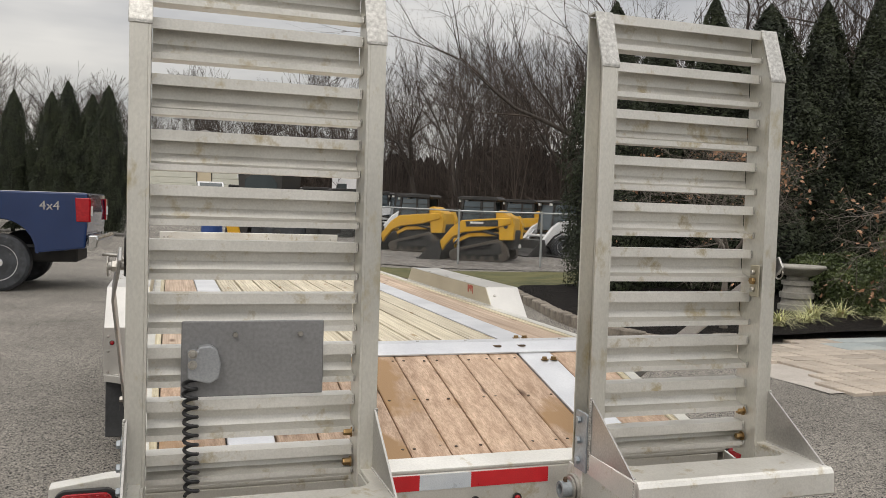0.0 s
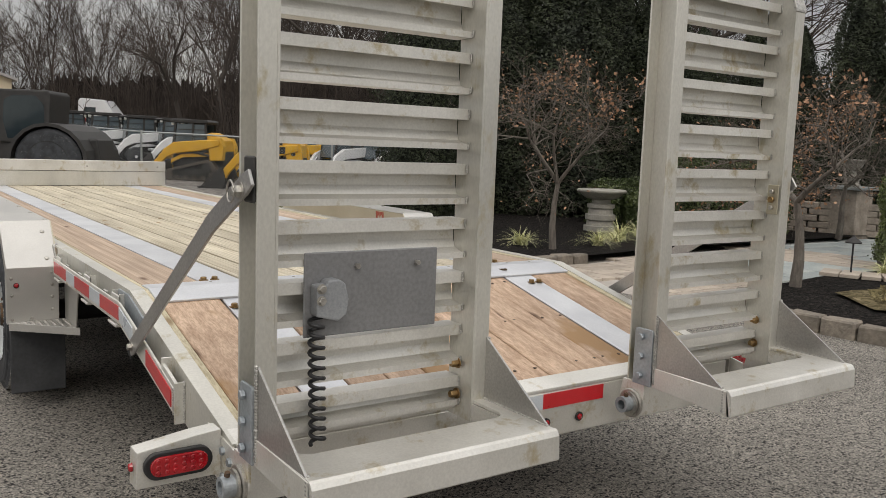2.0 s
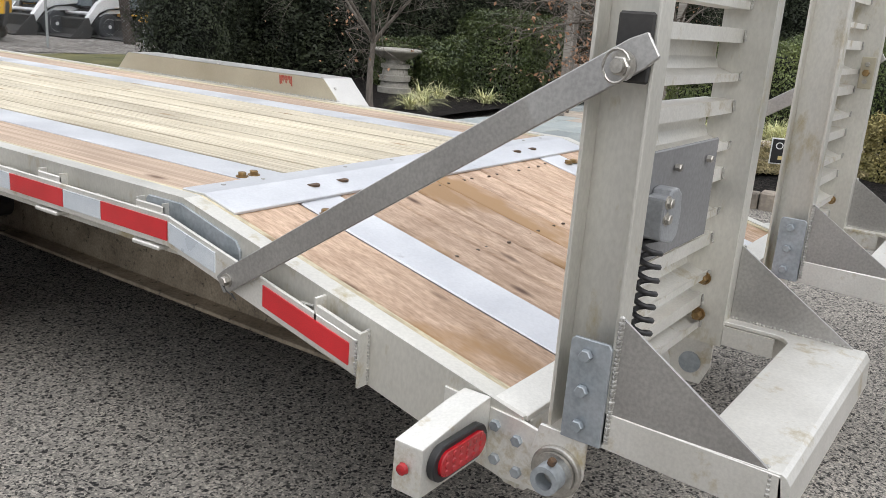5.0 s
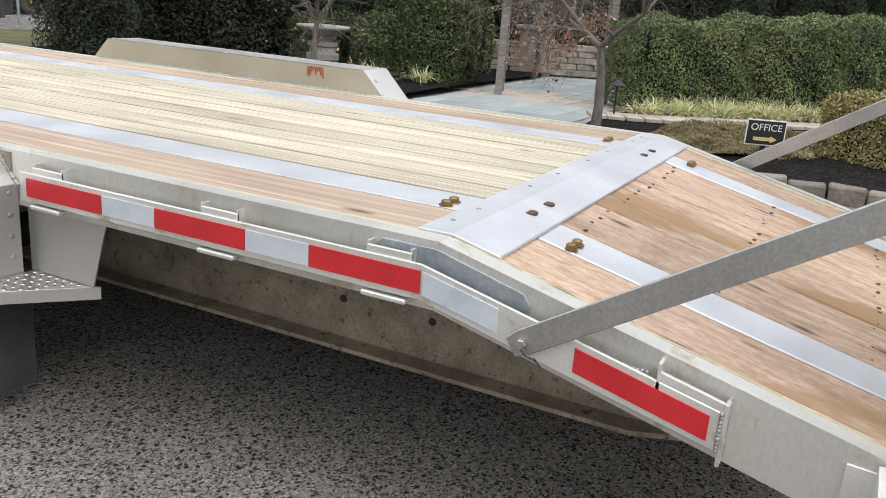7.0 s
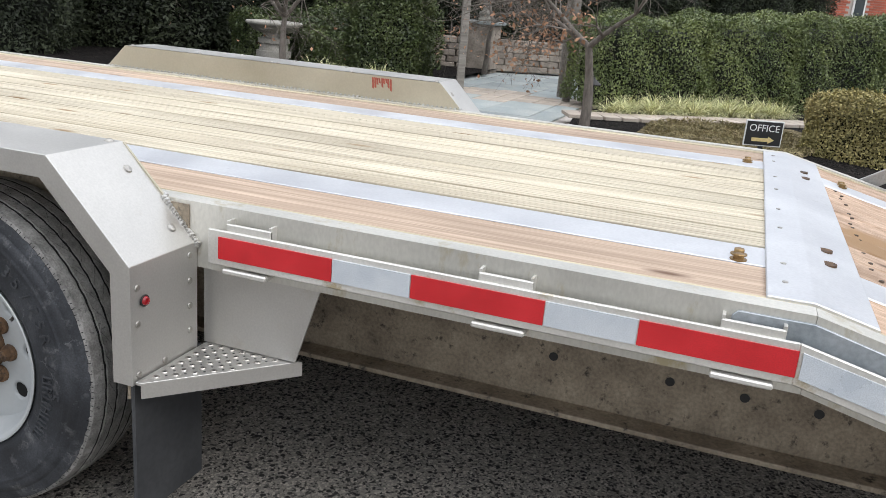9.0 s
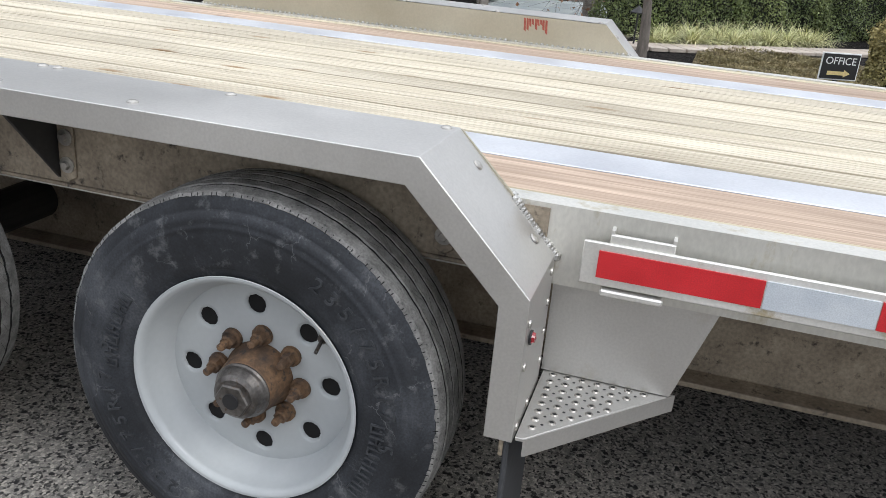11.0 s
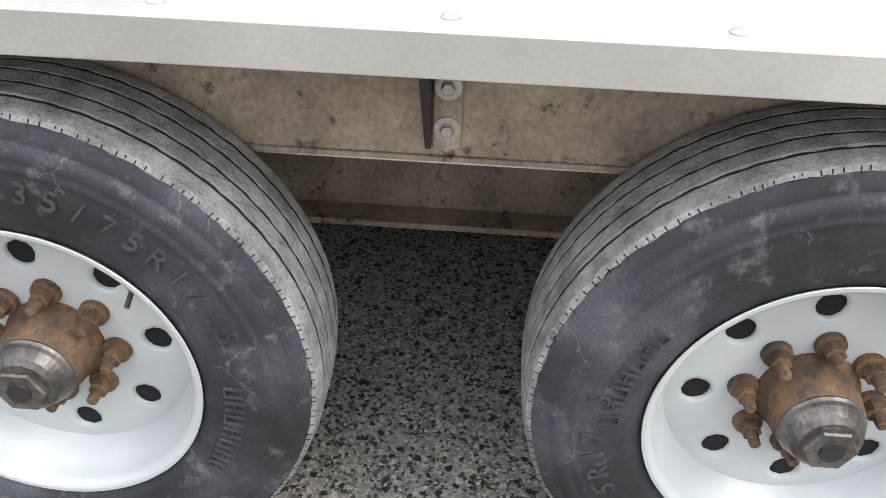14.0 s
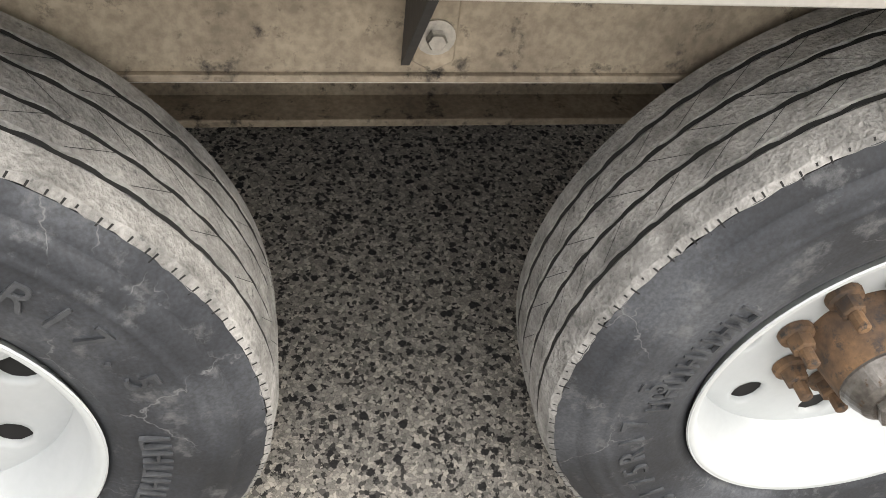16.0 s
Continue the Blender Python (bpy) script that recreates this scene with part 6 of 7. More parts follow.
hedge("hedge", "clipped dark green boxwood hedge beside the path", "hedge", [(9.05, 5.15, 0.85, 0.58, 1.12, -46), (10.05, 4.1, 0.9, 0.6, 1.22, -46), (11.15, 2.95, 1.0, 0.62, 1.32, -46), (12.35, 1.7, 1.05, 0.64, 1.38, -46), (13.6, 0.4, 1.05, 0.64, 1.40, -46)], 0.0165, BOX_LEAF, 200000, 0.15)
hedge("boxwood", "rounded green boxwood by the arbour", "bush", [(9.05, 8.75, 0.55, 0.55, 1.28, 10)], 0.021, SHRUB_LEAF, 32000)
hedge("boxwood", "low green boxwood beside the basin", "bush", [(8.75, 9.7, 0.45, 0.4, 0.65, 30)], 0.021, SHRUB_LEAF, 32000)
hedge("boxwood", "loose dark green shrub behind the urn", "bush", [(9.3, 10.9, 0.6, 0.5, 0.75, -40), (10.2, 10.1, 0.6, 0.5, 0.85, -40)], 0.021, SHRUB_LEAF, 32000)
hedge("boxwood", "dark green shrubs beyond the bed", "bush", [(10.6, 9.3, 0.6, 0.5, 1.05, -30), (11.6, 10.2, 0.9, 0.8, 1.3, -20)], 0.021, SHRUB_LEAF, 32000)
hedge("bronze_bush", "low rounded bronze-green bush by the sign", "bush", [(6.55, 2.45, 0.62, 0.55, 0.56, -30)], 0.014, DRYBUSH, 42000, 0.22)


# small ornamental trees with withered leaves
def ornamental(x, y, h, seed, label, leaves, r, fork=0.85):
    segs, ends = grow(seed, h, 0.95, 5, r, 0.13, (3, 4), 0.6)
    f = fork / segs[2][1][2]
    segs = [(tuple(np.array(a) * f), tuple(np.array(b) * f), ra, rb) for a, b, ra, rb in segs]
    ends = [tuple(np.array(e) * f) for e in ends]
    t = thing("ornamental_tree", label, "tree", (x, y, 0.08), 0, "ornamental trees with brown leaves")
    share("trunk", twig_mesh("trunk", [s for s in segs if s[2] > 0.012], PALE_BARK, 8), t)
    share("branchwork", twig_mesh("branchwork", [s for s in segs if s[2] <= 0.012], PALE_BARK, 3), t)
    e = np.array(ends)
    pick = e[rng.integers(0, len(e), leaves)] + rng.normal(0, 0.045, (leaves, 3))
    clump = np.sin(pick[:, 0] * 3.1 + seed) + np.sin(pick[:, 1] * 2.7) + np.sin(pick[:, 2] * 3.7) > -0.3
    pick = pick[clump]
    share("leaves", flake_mesh("leaves", pick, np.tile((0, 0, 1.0), (len(pick), 1)), 0.026, BROWN_LEAF, 0.6, 1.0), t)


ornamental(5.4, 8.4, 2.9, 51, "small leafless tree with a few withered leaves", 1600, 0.05)
ornamental(5.68, 5.2, 3.3, 54, "small tree holding withered brown leaves by the path", 1700, 0.060)
ornamental(11.3, 8.0, 3.0, 53, "small tree with withered brown leaves beyond the bed", 3000, 0.055)


# low dry stems over the groundcover patch
ga, gr_ = rng.uniform(0, 2 * np.pi, 9000), np.sqrt(rng.uniform(0, 1, 9000))
gx, gy = 6.55 + 1.25 * gr_ * np.cos(ga), 3.85 + 0.85 * gr_ * np.sin(ga)
gz = 0.13 + np.clip(0.012 + 0.02 * np.sin(gx * 9) * np.cos(gy * 11) + rng.normal(0, 0.008, 9000), -0.01, 0.06)
gh = np.stack([np.cos(ga * 7), np.sin(ga * 7), np.full(9000, 0.5)], 1)
stems = new("groundcover_stems", flake_mesh("groundcover_stems", np.stack([gx, gy, gz], 1), gh, 0.026, DRYGRASS, 0.2, 0.7))
tagged(stems, "tangled tan dry groundcover stems in the bed", "groundcover", kind="stuff")


# tufts of variegated grass
def tuft_mesh(seed, n=120, L=0.46):
    g = random.Random(seed)
    V, F = [], []
    for _ in range(n):
        a, lean, l = g.uniform(0, 6.283), g.uniform(0.25, 1.15), L * g.uniform(0.6, 1.1)
        w = 0.008
        bx, by = g.gauss(0, 0.03), g.gauss(0, 0.03)
        pts = []
        for k in range(5):
            f = k / 4
            out, up = l * f * math.sin(lean * (0.4 + 0.9 * f)), l * f * math.cos(lean * (0.35 + 1.15 * f))
            pts.append((bx + out * math.cos(a), by + out * math.sin(a), max(up, -0.02)))
        b = len(V)
        for k, p in enumerate(pts):
            ww = w * (1 - k / 4.2)
            V += [(p[0] - ww * math.sin(a), p[1] + ww * math.cos(a), p[2]), (p[0] + ww * math.sin(a), p[1] - ww * math.cos(a), p[2])]
            if k:
                F.append((b + 2 * k - 2, b + 2 * k - 1, b + 2 * k + 1, b + 2 * k))
    me = bpy.data.meshes.new("blades")
    me.from_pydata(V, [], F)
    me.materials.append(BLADE)
    return me


TUFTS = [tuft_mesh(i) for i in range(3)]
tuft_places = [(6.9, 8.75), (7.35, 9.1), (6.3, 8.5), (7.9, 9.2), (8.1, 8.5), (5.3, 8.9)]
for i in range(16):
    f = i / 15
    tuft_places.append((7.55 + 1.75 * f + random.uniform(-0.12, 0.12), 5.15 - 1.95 * f + random.uniform(-0.12, 0.12)))
for i in range(10):
    f = i / 9
    tuft_places.append((7.95 + 1.5 * f + random.uniform(-0.1, 0.1), 5.2 - 1.75 * f + random.uniform(-0.1, 0.1)))
for i, (x, y) in enumerate(tuft_places):
    o = new("grass_tuft", TUFTS[i % 3])
    o.matrix_world = pose(x, y, 0.10, 0, 0, random.uniform(0, 360)) @ Matrix.Diagonal((1.05, 1.05, random.uniform(0.5, 0.75), 1))
    tagged(o, "arching cream-striped ornamental grass in mulch", "grass tuft", "grass tufts")


# ---- garden furniture ----
def urn(x, y, z, f, name, label):
    t = thing(name, label, "urn", (x, y, z))
    part("bowl", lathe([(0.42 * f, 0.06 * f), (0.46 * f, 0.12 * f), (0.52 * f, 0.20 * f), (0.60 * f, 0.24 * f), (0.66 * f, 0.25 * f), (0.69 * f, 0.32 * f), (0.73 * f, 0.33 * f), (0.74 * f, 0.30 * f), (0.62 * f, 0.20 * f)], 28, "z"), URN, t, "", True)
    part("stem", lathe([(0.0, 0.20 * f), (0.05 * f, 0.20 * f), (0.06 * f, 0.17 * f), (0.16 * f, 0.16 * f), (0.18 * f, 0.19 * f), (0.24 * f, 0.19 * f), (0.27 * f, 0.12 * f), (0.36 * f, 0.07 * f), (0.42 * f, 0.10 * f)], 24, "z"), URN, t, "", True)
    return t


basin = thing("stone_basin", "weathered cast stone basin on a stepped pedestal", "basin", (7.9, 10.05, 0.10))
part("bowl", lathe([(0.50, 0.16), (0.52, 0.24), (0.56, 0.31), (0.60, 0.345), (0.615, 0.385), (0.645, 0.395), (0.66, 0.375), (0.64, 0.31), (0.58, 0.2)], 32, "z"), URN, basin, "", True)
part("pedestal", lathe([(0.0, 0.26), (0.08, 0.26), (0.09, 0.22), (0.17, 0.21), (0.18, 0.24), (0.26, 0.24), (0.27, 0.20), (0.36, 0.19), (0.37, 0.22), (0.43, 0.22), (0.44, 0.15), (0.50, 0.15)], 28, "z"), URN, basin)
urn(12.2, 8.35, 0.92, 0.62, "stone_urn", "pale cast stone urn on the garden wall")

# arbour: two lattice sides and cross beams
arb = thing("garden_arbour", "weathered grey timber posts with lattice panels", "arbour", (9.0, 6.85, 0.05), 20)
for yy in (-0.72, 0.75):
    for xx in (-0.28, 0.28):
        part("post", box(xx - 0.05, xx + 0.05, yy - 0.05, yy + 0.05, -0.05, 2.5, 0.006), POST, arb)
    for k in range(-3, 17):
        z0 = 0.15 + 0.14 * k
        a, b = Vector((-0.23, yy, z0)), Vector((0.23, yy, z0 + 0.46))
        if b.z > 0.25 and a.z < 2.2:
            part("lattice_slat", rod(a, b, 0.011, 4), POST, arb)
            part("lattice_slat", rod((a.x, yy + 0.012, b.z), (b.x, yy + 0.012, a.z), 0.011, 4), POST, arb)
# path light, office sign
pl = thing("path_light", "black metal mushroom path light in mulch", "light", (7.0, 5.38, 0.08))
part("stake", rod((0, 0, -0.05), (0, 0, 0.40), 0.010, 8), BLACK, pl)
part("shade", lathe([(0.38, 0.012), (0.385, 0.085), (0.395, 0.085), (0.44, 0.03), (0.455, 0.012), (0.47, 0.008)], 20, "z"), MACH_BLACK, pl)

sg = thing("office_sign", "black sign with white letters and gold arrow", "sign", (5.25, 3.56, 0.10), 62 - 90 - 40)
sg.scale = (0.91, 0.91, 0.91)
part("post", box(-0.022, 0.022, -0.011, 0.011, -0.05, 0.30, 0.002), BLACK, sg)
part("panel", box(-0.185, 0.185, -0.024, -0.012, 0.17, 0.415, 0.003), SIGN_WHITE, sg)
part("face", box(-0.174, 0.174, -0.0275, -0.0245, 0.181, 0.404, 0.001), SIGN_BLACK, sg)
lt = text_mesh("OFFICE", 0.092, 0.0008)
lt.transform(Matrix.Translation((0, -0.029, 0.340)) @ Matrix.Rotation(math.pi / 2, 4, "X"))
part("lettering", lt, SIGN_WHITE, sg, "white capital lettering")
part("arrow", prism([(-0.11, 0.215), (0.05, 0.215), (0.05, 0.199), (0.112, 0.232), (0.05, 0.265), (0.05, 0.249), (-0.11, 0.249)], -0.0305, -0.028, "y"), SIGN_GOLD, sg, "gold arrow")

# stone steps and low wall behind the arbour
wl_ = thing("garden_wall", "low curved rubble stone garden wall", "wall", (12, 7.5, 0))
rs = random.Random(3)
for row in range(5):
    d = 0.0
    pts = smooth_line([(11.6, 9.6), (12.1, 8.6), (12.9, 7.6), (13.5, 6.2), (13.6, 5.0)], 6)
    for x, y, deg in line_walk(pts, 0.36):
        jx = rs.uniform(0.335, 0.356)
        o = 0.18 if row % 2 else 0.0
        x, y = x + o * math.cos(math.radians(deg)), y + o * math.sin(math.radians(deg))
        b = part("stone", box(-jx / 2, jx / 2, -0.15, 0.15, 0, 0.108, 0.012), WALLSTONE, wl_)
        b.matrix_basis = pose(x - 12 + rs.uniform(-0.01, 0.01), y - 7.5, 0.06 + row * 0.112, 0, 0, deg + (3 if row % 2 else -3))
part("pier", box(-0.05, 0.45, 0.60, 1.10, 0.0, 0.86, 0.02), WALLSTONE, wl_, "stone pier")
part("pier_cap", box(-0.12, 0.52, 0.53, 1.17, 0.862, 0.92, 0.01), BLUESTONE, wl_, "stone cap")

# brick house corner far behind the hedge
bh = thing("brick_house", "red brick house corner with white window", "house", (27, 1.0, 0), 28)
part("wall", box(0, 0.3, -4.0, 1.1, 0, 6.0), MORTAR, bh)
wn_ = part("window", box(-0.05, 0.1, -0.20, 0.22, 1.6, 3.2), SIGN_WHITE, bh, "white framed window")
part("pane", box(-0.065, -0.051, -0.14, 0.16, 1.68, 3.12), DARKGLASS, wn_)


# ---- vehicles and machines ----
def road_wheel(parent, x, y, z, r, w, rim_mat, out=-1, spokes=8, axis="y"):
    """A wheel whose axle runs along the vehicle's y; out is the sign of its outer face."""
    b = lathe([(-w / 2, r * 0.62), (-w / 2, r * 0.90), (-w * 0.38, r), (w * 0.38, r), (w / 2, r * 0.90), (w / 2, r * 0.62)], 32, "y")
    wh = part("wheel", b, RUBBER, parent, "road wheel with black tyre")
    wh.matrix_basis = Matrix.Translation((x, y, z))
    f = out * w / 2
    part("rim", lathe([(f * 0.9, r * 0.63), (f * 1.02, r * 0.62), (f * 0.95, r * 0.56), (f * 0.6, r * 0.52)], 32, "y"), rim_mat, wh)
    for k in range(spokes):
        s = box(-r * 0.055, r * 0.055, min(f * 0.75, f * 0.95), max(f * 0.75, f * 0.95), r * 0.12, r * 0.57, 0.004)
        s.transform(Matrix.Rotation(2 * math.pi * k / spokes, 4, "Y"))
        part("spoke", s, rim_mat, wh)
    part("hub", lathe([(f * 0.7, r * 0.17), (f * 1.05, r * 0.15), (f * 1.1, r * 0.08)], 16, "y"), rim_mat, wh)
    return wh


def pickup(x, y, yaw, paint, label, plow=False):
    """A crew-cab pickup; its nose points along its own -x, the tail gate at x = 0."""
    t = thing("pickup_truck", label, "pickup truck", (x, y, ground_z(x, y)), yaw)
    W = 1.0
    def arch(cx, r=0.50, n=9):
        return [(cx + r * math.cos(math.pi * k / n), 0.62 + r * 0.98 * math.sin(math.pi * k / n)) for k in range(n + 1)]
    # side outline from the tail forward, with wheel arches
    low = [(-0.02, 0.66)] + [(-1.22 + 0.52 * math.cos(math.pi * k / 10), 0.58 + 0.50 * math.sin(math.pi * k / 10)) for k in range(11)] + [(-4.95 + 0.52 * math.cos(math.pi * k / 10), 0.58 + 0.50 * math.sin(math.pi * k / 10)) for k in range(11)] + [(-6.05, 0.62), (-6.1, 1.30), (-5.9, 1.42), (-4.3, 1.50), (-0.0, 1.50), (0.02, 1.2)]
    part("body", prism(low, -W, W, "y", 0.03, 2), paint, t, "painted lower body")
    part("cab", prism([(-2.15, 1.49), (-2.25, 1.95), (-2.6, 2.06), (-3.6, 2.08), (-4.05, 1.98), (-4.65, 1.49)], -W * 0.86, W * 0.86, "y", 0.05, 2), paint, t, "cab")
    for sgn in (-1, 1):
        a, b = sorted((sgn * W * 0.862, sgn * W * 0.872))
        part("side_window", prism([(-2.4, 1.53), (-2.45, 1.9), (-3.25, 1.95), (-3.25, 1.53)], a, b, "y"), DARKGLASS, t)
        part("side_window", prism([(-3.35, 1.53), (-3.35, 1.95), (-3.95, 1.92), (-4.45, 1.53)], a, b, "y"), DARKGLASS, t)
        a, b = sorted((sgn * (W - 0.02), sgn * (W + 0.012)))
        part("tail_light", prism([(0.035, 1.06), (0.035, 1.42), (-0.17, 1.42), (-0.15, 1.06)], a, b, "y", 0.01), LENS_R, t, "red tail light")
        a, b = sorted((sgn * (W - 0.18), sgn * (W - 0.012)))
        part("tail_light", box(0.02, 0.048, a, b, 1.06, 1.42, 0.008), LENS_R, t, "red tail light")
        part("reverse_light", box(0.049, 0.056, a, b, 1.15, 1.30, 0.004), SIGN_WHITE, t)
        for k, wx in enumerate((-1.22, -4.95)):
            rx = [(wx + q * math.cos(math.pi * j / 12), 0.58 + q * math.sin(math.pi * j / 12)) for q, js in ((0.56, range(13)), (0.515, range(12, -1, -1))) for j in js]
            a, b = sorted((sgn * (W - 0.02), sgn * (W + 0.02)))
            part("arch_trim", prism(rx, a, b, "y"), paint, t)
            road_wheel(t, wx, sgn * (W - 0.16), 0.43, 0.43, 0.26, SILVER, sgn, 8)
    part("windscreen", prism([(-4.13, 1.96), (-4.73, 1.50), (-4.745, 1.51), (-4.14, 1.975)], -0.74, 0.74, "y"), DARKGLASS, t)
    bp = part("bumper", prism([(0.02, 0.62), (0.02, 0.86), (0.13, 0.86), (0.16, 0.80), (0.14, 0.68), (0.08, 0.62)], -0.98, 0.98, "y", 0.02, 2), CHROME, t, "chrome rear bumper")
    part("hitch", pipe([(0.1, 0, 0.52), (0.35, 0, 0.50), (0.42, 0, 0.44), (0.55, 0, 0.43)], 0.03, 8), STEEL, t)
    part("hitch_ball", moved(lathe([(0.44, 0.02), (0.50, 0.02), (0.52, 0.035), (0.55, 0.03), (0.565, 0.005)], 14, "z"), Matrix.Translation((0.52, 0, 0))), CHROME, t)
    part("front_bumper", box(-6.22, -6.0, -0.98, 0.98, 0.5, 0.78, 0.03), CHROME, t)
    part("grille", box(-6.13, -6.08, -0.7, 0.7, 0.82, 1.28, 0.02), BLACK, t)
    for sgn in (-1, 1):
        a, b = sorted((sgn * 0.72, sgn * 0.96))
        part("headlight", box(-6.13, -6.05, a, b, 0.9, 1.2, 0.02), SIGN_WHITE, t)
        a, b = sorted((sgn * 1.0, sgn * 1.25))
        part("mirror", box(-4.35, -4.2, a, b, 1.5, 1.75, 0.02), BLACK, t)
    part("chassis", box(-5.9, -0.2, -0.5, 0.5, 0.42, 0.64, 0.02), MACH_BLACK, t)
    if not plow:
        tx = text_mesh("4x4", 0.19, 0.002)
        tx.transform(Matrix.Translation((-0.52, -W - 0.008, 1.29)) @ Matrix.Rotation(math.pi / 2, 4, "X"))
        part("lettering", tx, CHROME, t, "silver lettering on the bed side")
    else:
        part("plow_blade", prism([(-6.75, 0.08), (-6.9, 0.35), (-6.88, 0.62), (-6.8, 0.75), (-6.76, 0.74), (-6.82, 0.4), (-6.7, 0.08)], -1.25, 1.25, "y"), REDP, t, "dark red snow plough blade")
        part("plow_frame", box(-6.75, -6.2, -0.4, 0.4, 0.2, 0.35, 0.02), MACH_BLACK, t)
    return t


pickup(-2.05, 14.62, -3, NAVY, "dark blue pickup truck with chrome bumper on asphalt")
pickup(1.6, 63.5, 90 + 2, WHITEP, "white pickup truck with red plough before garage", True)


def skid(x, y, yaw, paint, label, tracks=True, lettered=False):
    """A compact loader; its bucket points along its own -x."""
    t = thing("compact_loader", label, "loader", (x, y, ground_z(x, y)), yaw)
    for sgn in (-1, 1):
        def flank(y0, y1):
            return sorted((sgn * y0, sgn * y1))
        if tracks:
            a, b = flank(0.52, 0.86)
            tr = part("track", prism([(-0.98, 0.20), (-0.92, 0.07), (-0.80, 0.02), (0.72, 0.02), (0.90, 0.08), (0.98, 0.22), (0.90, 0.50), (0.74, 0.70), (0.58, 0.75), (0.40, 0.70), (-0.80, 0.40), (-0.94, 0.33)], a, b, "y", 0.03, 2), TRACK, t, "muddy rubber track")
            a, b = flank(0.855, 0.864)
            # black panel on the track's side paints its shaded hollow
            part("track_frame", prism([(-0.86, 0.20), (-0.78, 0.09), (0.70, 0.09), (0.84, 0.20), (0.66, 0.62), (0.52, 0.64), (-0.74, 0.33)], a, b, "y"), HOLLOW_SHADE, tr)
            part("sprocket", rod((0.58, sgn * 0.875, 0.48), (0.58, sgn * 0.80, 0.48), 0.17, 18), MACH_BLACK, tr)
            part("idler", rod((-0.74, sgn * 0.875, 0.21), (-0.74, sgn * 0.80, 0.21), 0.13, 16), TRACK, tr)
            part("idler", rod((0.76, sgn * 0.875, 0.20), (0.76, sgn * 0.80, 0.20), 0.11, 16), TRACK, tr)
            for k in range(4):
                part("roller", rod((-0.46 + 0.30 * k, sgn * 0.875, 0.13), (-0.46 + 0.30 * k, sgn * 0.80, 0.13), 0.08, 12), TRACK, tr)
            part("frame_beam", prism([(-0.60, 0.24), (0.62, 0.26), (0.40, 0.44), (-0.20, 0.36)], *flank(0.865, 0.872), "y"), MACH_BLACK, tr)
        else:
            for wx in (-0.45, 0.55):
                road_wheel(t, wx, sgn * 0.70, 0.40, 0.40, 0.28, paint, sgn, 5)
        # flank below the arm, rear tower, bent lift arm
        part("side_panel", prism([(-0.72, 0.62), (-0.62, 0.92), (0.72, 1.02), (0.72, 0.72), (-0.40, 0.50)], *flank(0.50, 0.62), "y", 0.01), MACH_BLACK, t)
        part("tower", prism([(0.66, 0.72), (0.62, 1.30), (0.70, 1.50), (1.02, 1.50), (1.14, 1.20), (1.10, 0.74)], *flank(0.50, 0.80), "y", 0.02, 2), paint, t, "painted rear tower")
        arm = part("lift_arm", prism([(1.02, 1.24), (1.00, 1.44), (0.3, 1.40), (-0.58, 1.32), (-0.90, 1.10), (-1.30, 0.62), (-1.46, 0.26), (-1.26, 0.24), (-1.12, 0.50), (-0.84, 0.80), (-0.52, 0.94), (0.3, 1.04)], *flank(0.66, 0.84), "y", 0.02), paint, t, "painted lift arm")
        part("lower_link", prism([(0.72, 0.86), (0.74, 0.98), (-0.36, 0.92), (-0.72, 0.72), (-0.68, 0.62), (-0.32, 0.80)], *flank(0.64, 0.74), "y", 0.01), paint, t)
        part("ram", rod((0.66, sgn * 0.76, 0.88), (-0.10, sgn * 0.76, 1.04), 0.045, 10), MACH_BLACK, t)
        part("ram_rod", rod((-0.10, sgn * 0.76, 1.04), (-0.50, sgn * 0.76, 1.13), 0.025, 8), CHROME, t)
        part("bucket_ram", rod((-0.86, sgn * 0.60, 0.98), (-1.22, sgn * 0.60, 0.50), 0.035, 8), CHROME, t)
        if lettered:
            part("dark_band", prism([(0.62, 1.16), (0.62, 1.37), (-0.46, 1.29), (-0.42, 1.12)], *flank(0.841, 0.846), "y"), MACH_BLACK, arm)
            part("maker_bar", box(-0.30, 0.14, *flank(0.847, 0.850), 1.225, 1.29), SIGN_WHITE, arm, "plain white bar")
            part("maker_patch", rod((0.86, sgn * 0.80, 1.16), (0.86, sgn * 0.808, 1.16), 0.07, 10), MACH_BLACK, t)
        # cab side: posts, glass, guard bars
        for px, tx in ((-0.78, -0.64), (-0.05, -0.03), (0.46, 0.40)):
            part("cab_post", prism([(px - 0.035, 0.85), (px + 0.035, 0.85), (tx + 0.035, 2.0), (tx - 0.035, 2.0)], *flank(0.44, 0.51), "y"), MACH_BLACK, t)
        part("cab_window", prism([(-0.72, 0.95), (-0.60, 1.94), (0.38, 1.94), (0.42, 0.95)], *flank(0.455, 0.465), "y"), CABGLASS, t)
        for k in range(4):
            part("guard_bar", rod((-0.70 + 0.03 * k, sgn * 0.49, 1.10 + 0.22 * k), (0.42, sgn * 0.49, 1.10 + 0.22 * k), 0.011, 6), MACH_BLACK, t)
        part("work_lamp", box(-0.80, -0.72, *flank(0.34, 0.48), 1.90, 1.99, 0.01), SIGN_WHITE, t)
    part("body", prism([(-0.74, 0.36), (-0.74, 0.88), (0.3, 1.0), (1.06, 1.12), (1.10, 0.95), (1.02, 0.42)], -0.50, 0.50, "y", 0.03), MACH_BLACK, t)
    part("engine_hood", prism([(0.48, 1.05), (0.44, 1.62), (0.60, 1.68), (1.06, 1.42), (1.08, 1.0)], -0.49, 0.49, "y", 0.04, 2), paint, t, "painted engine hood")
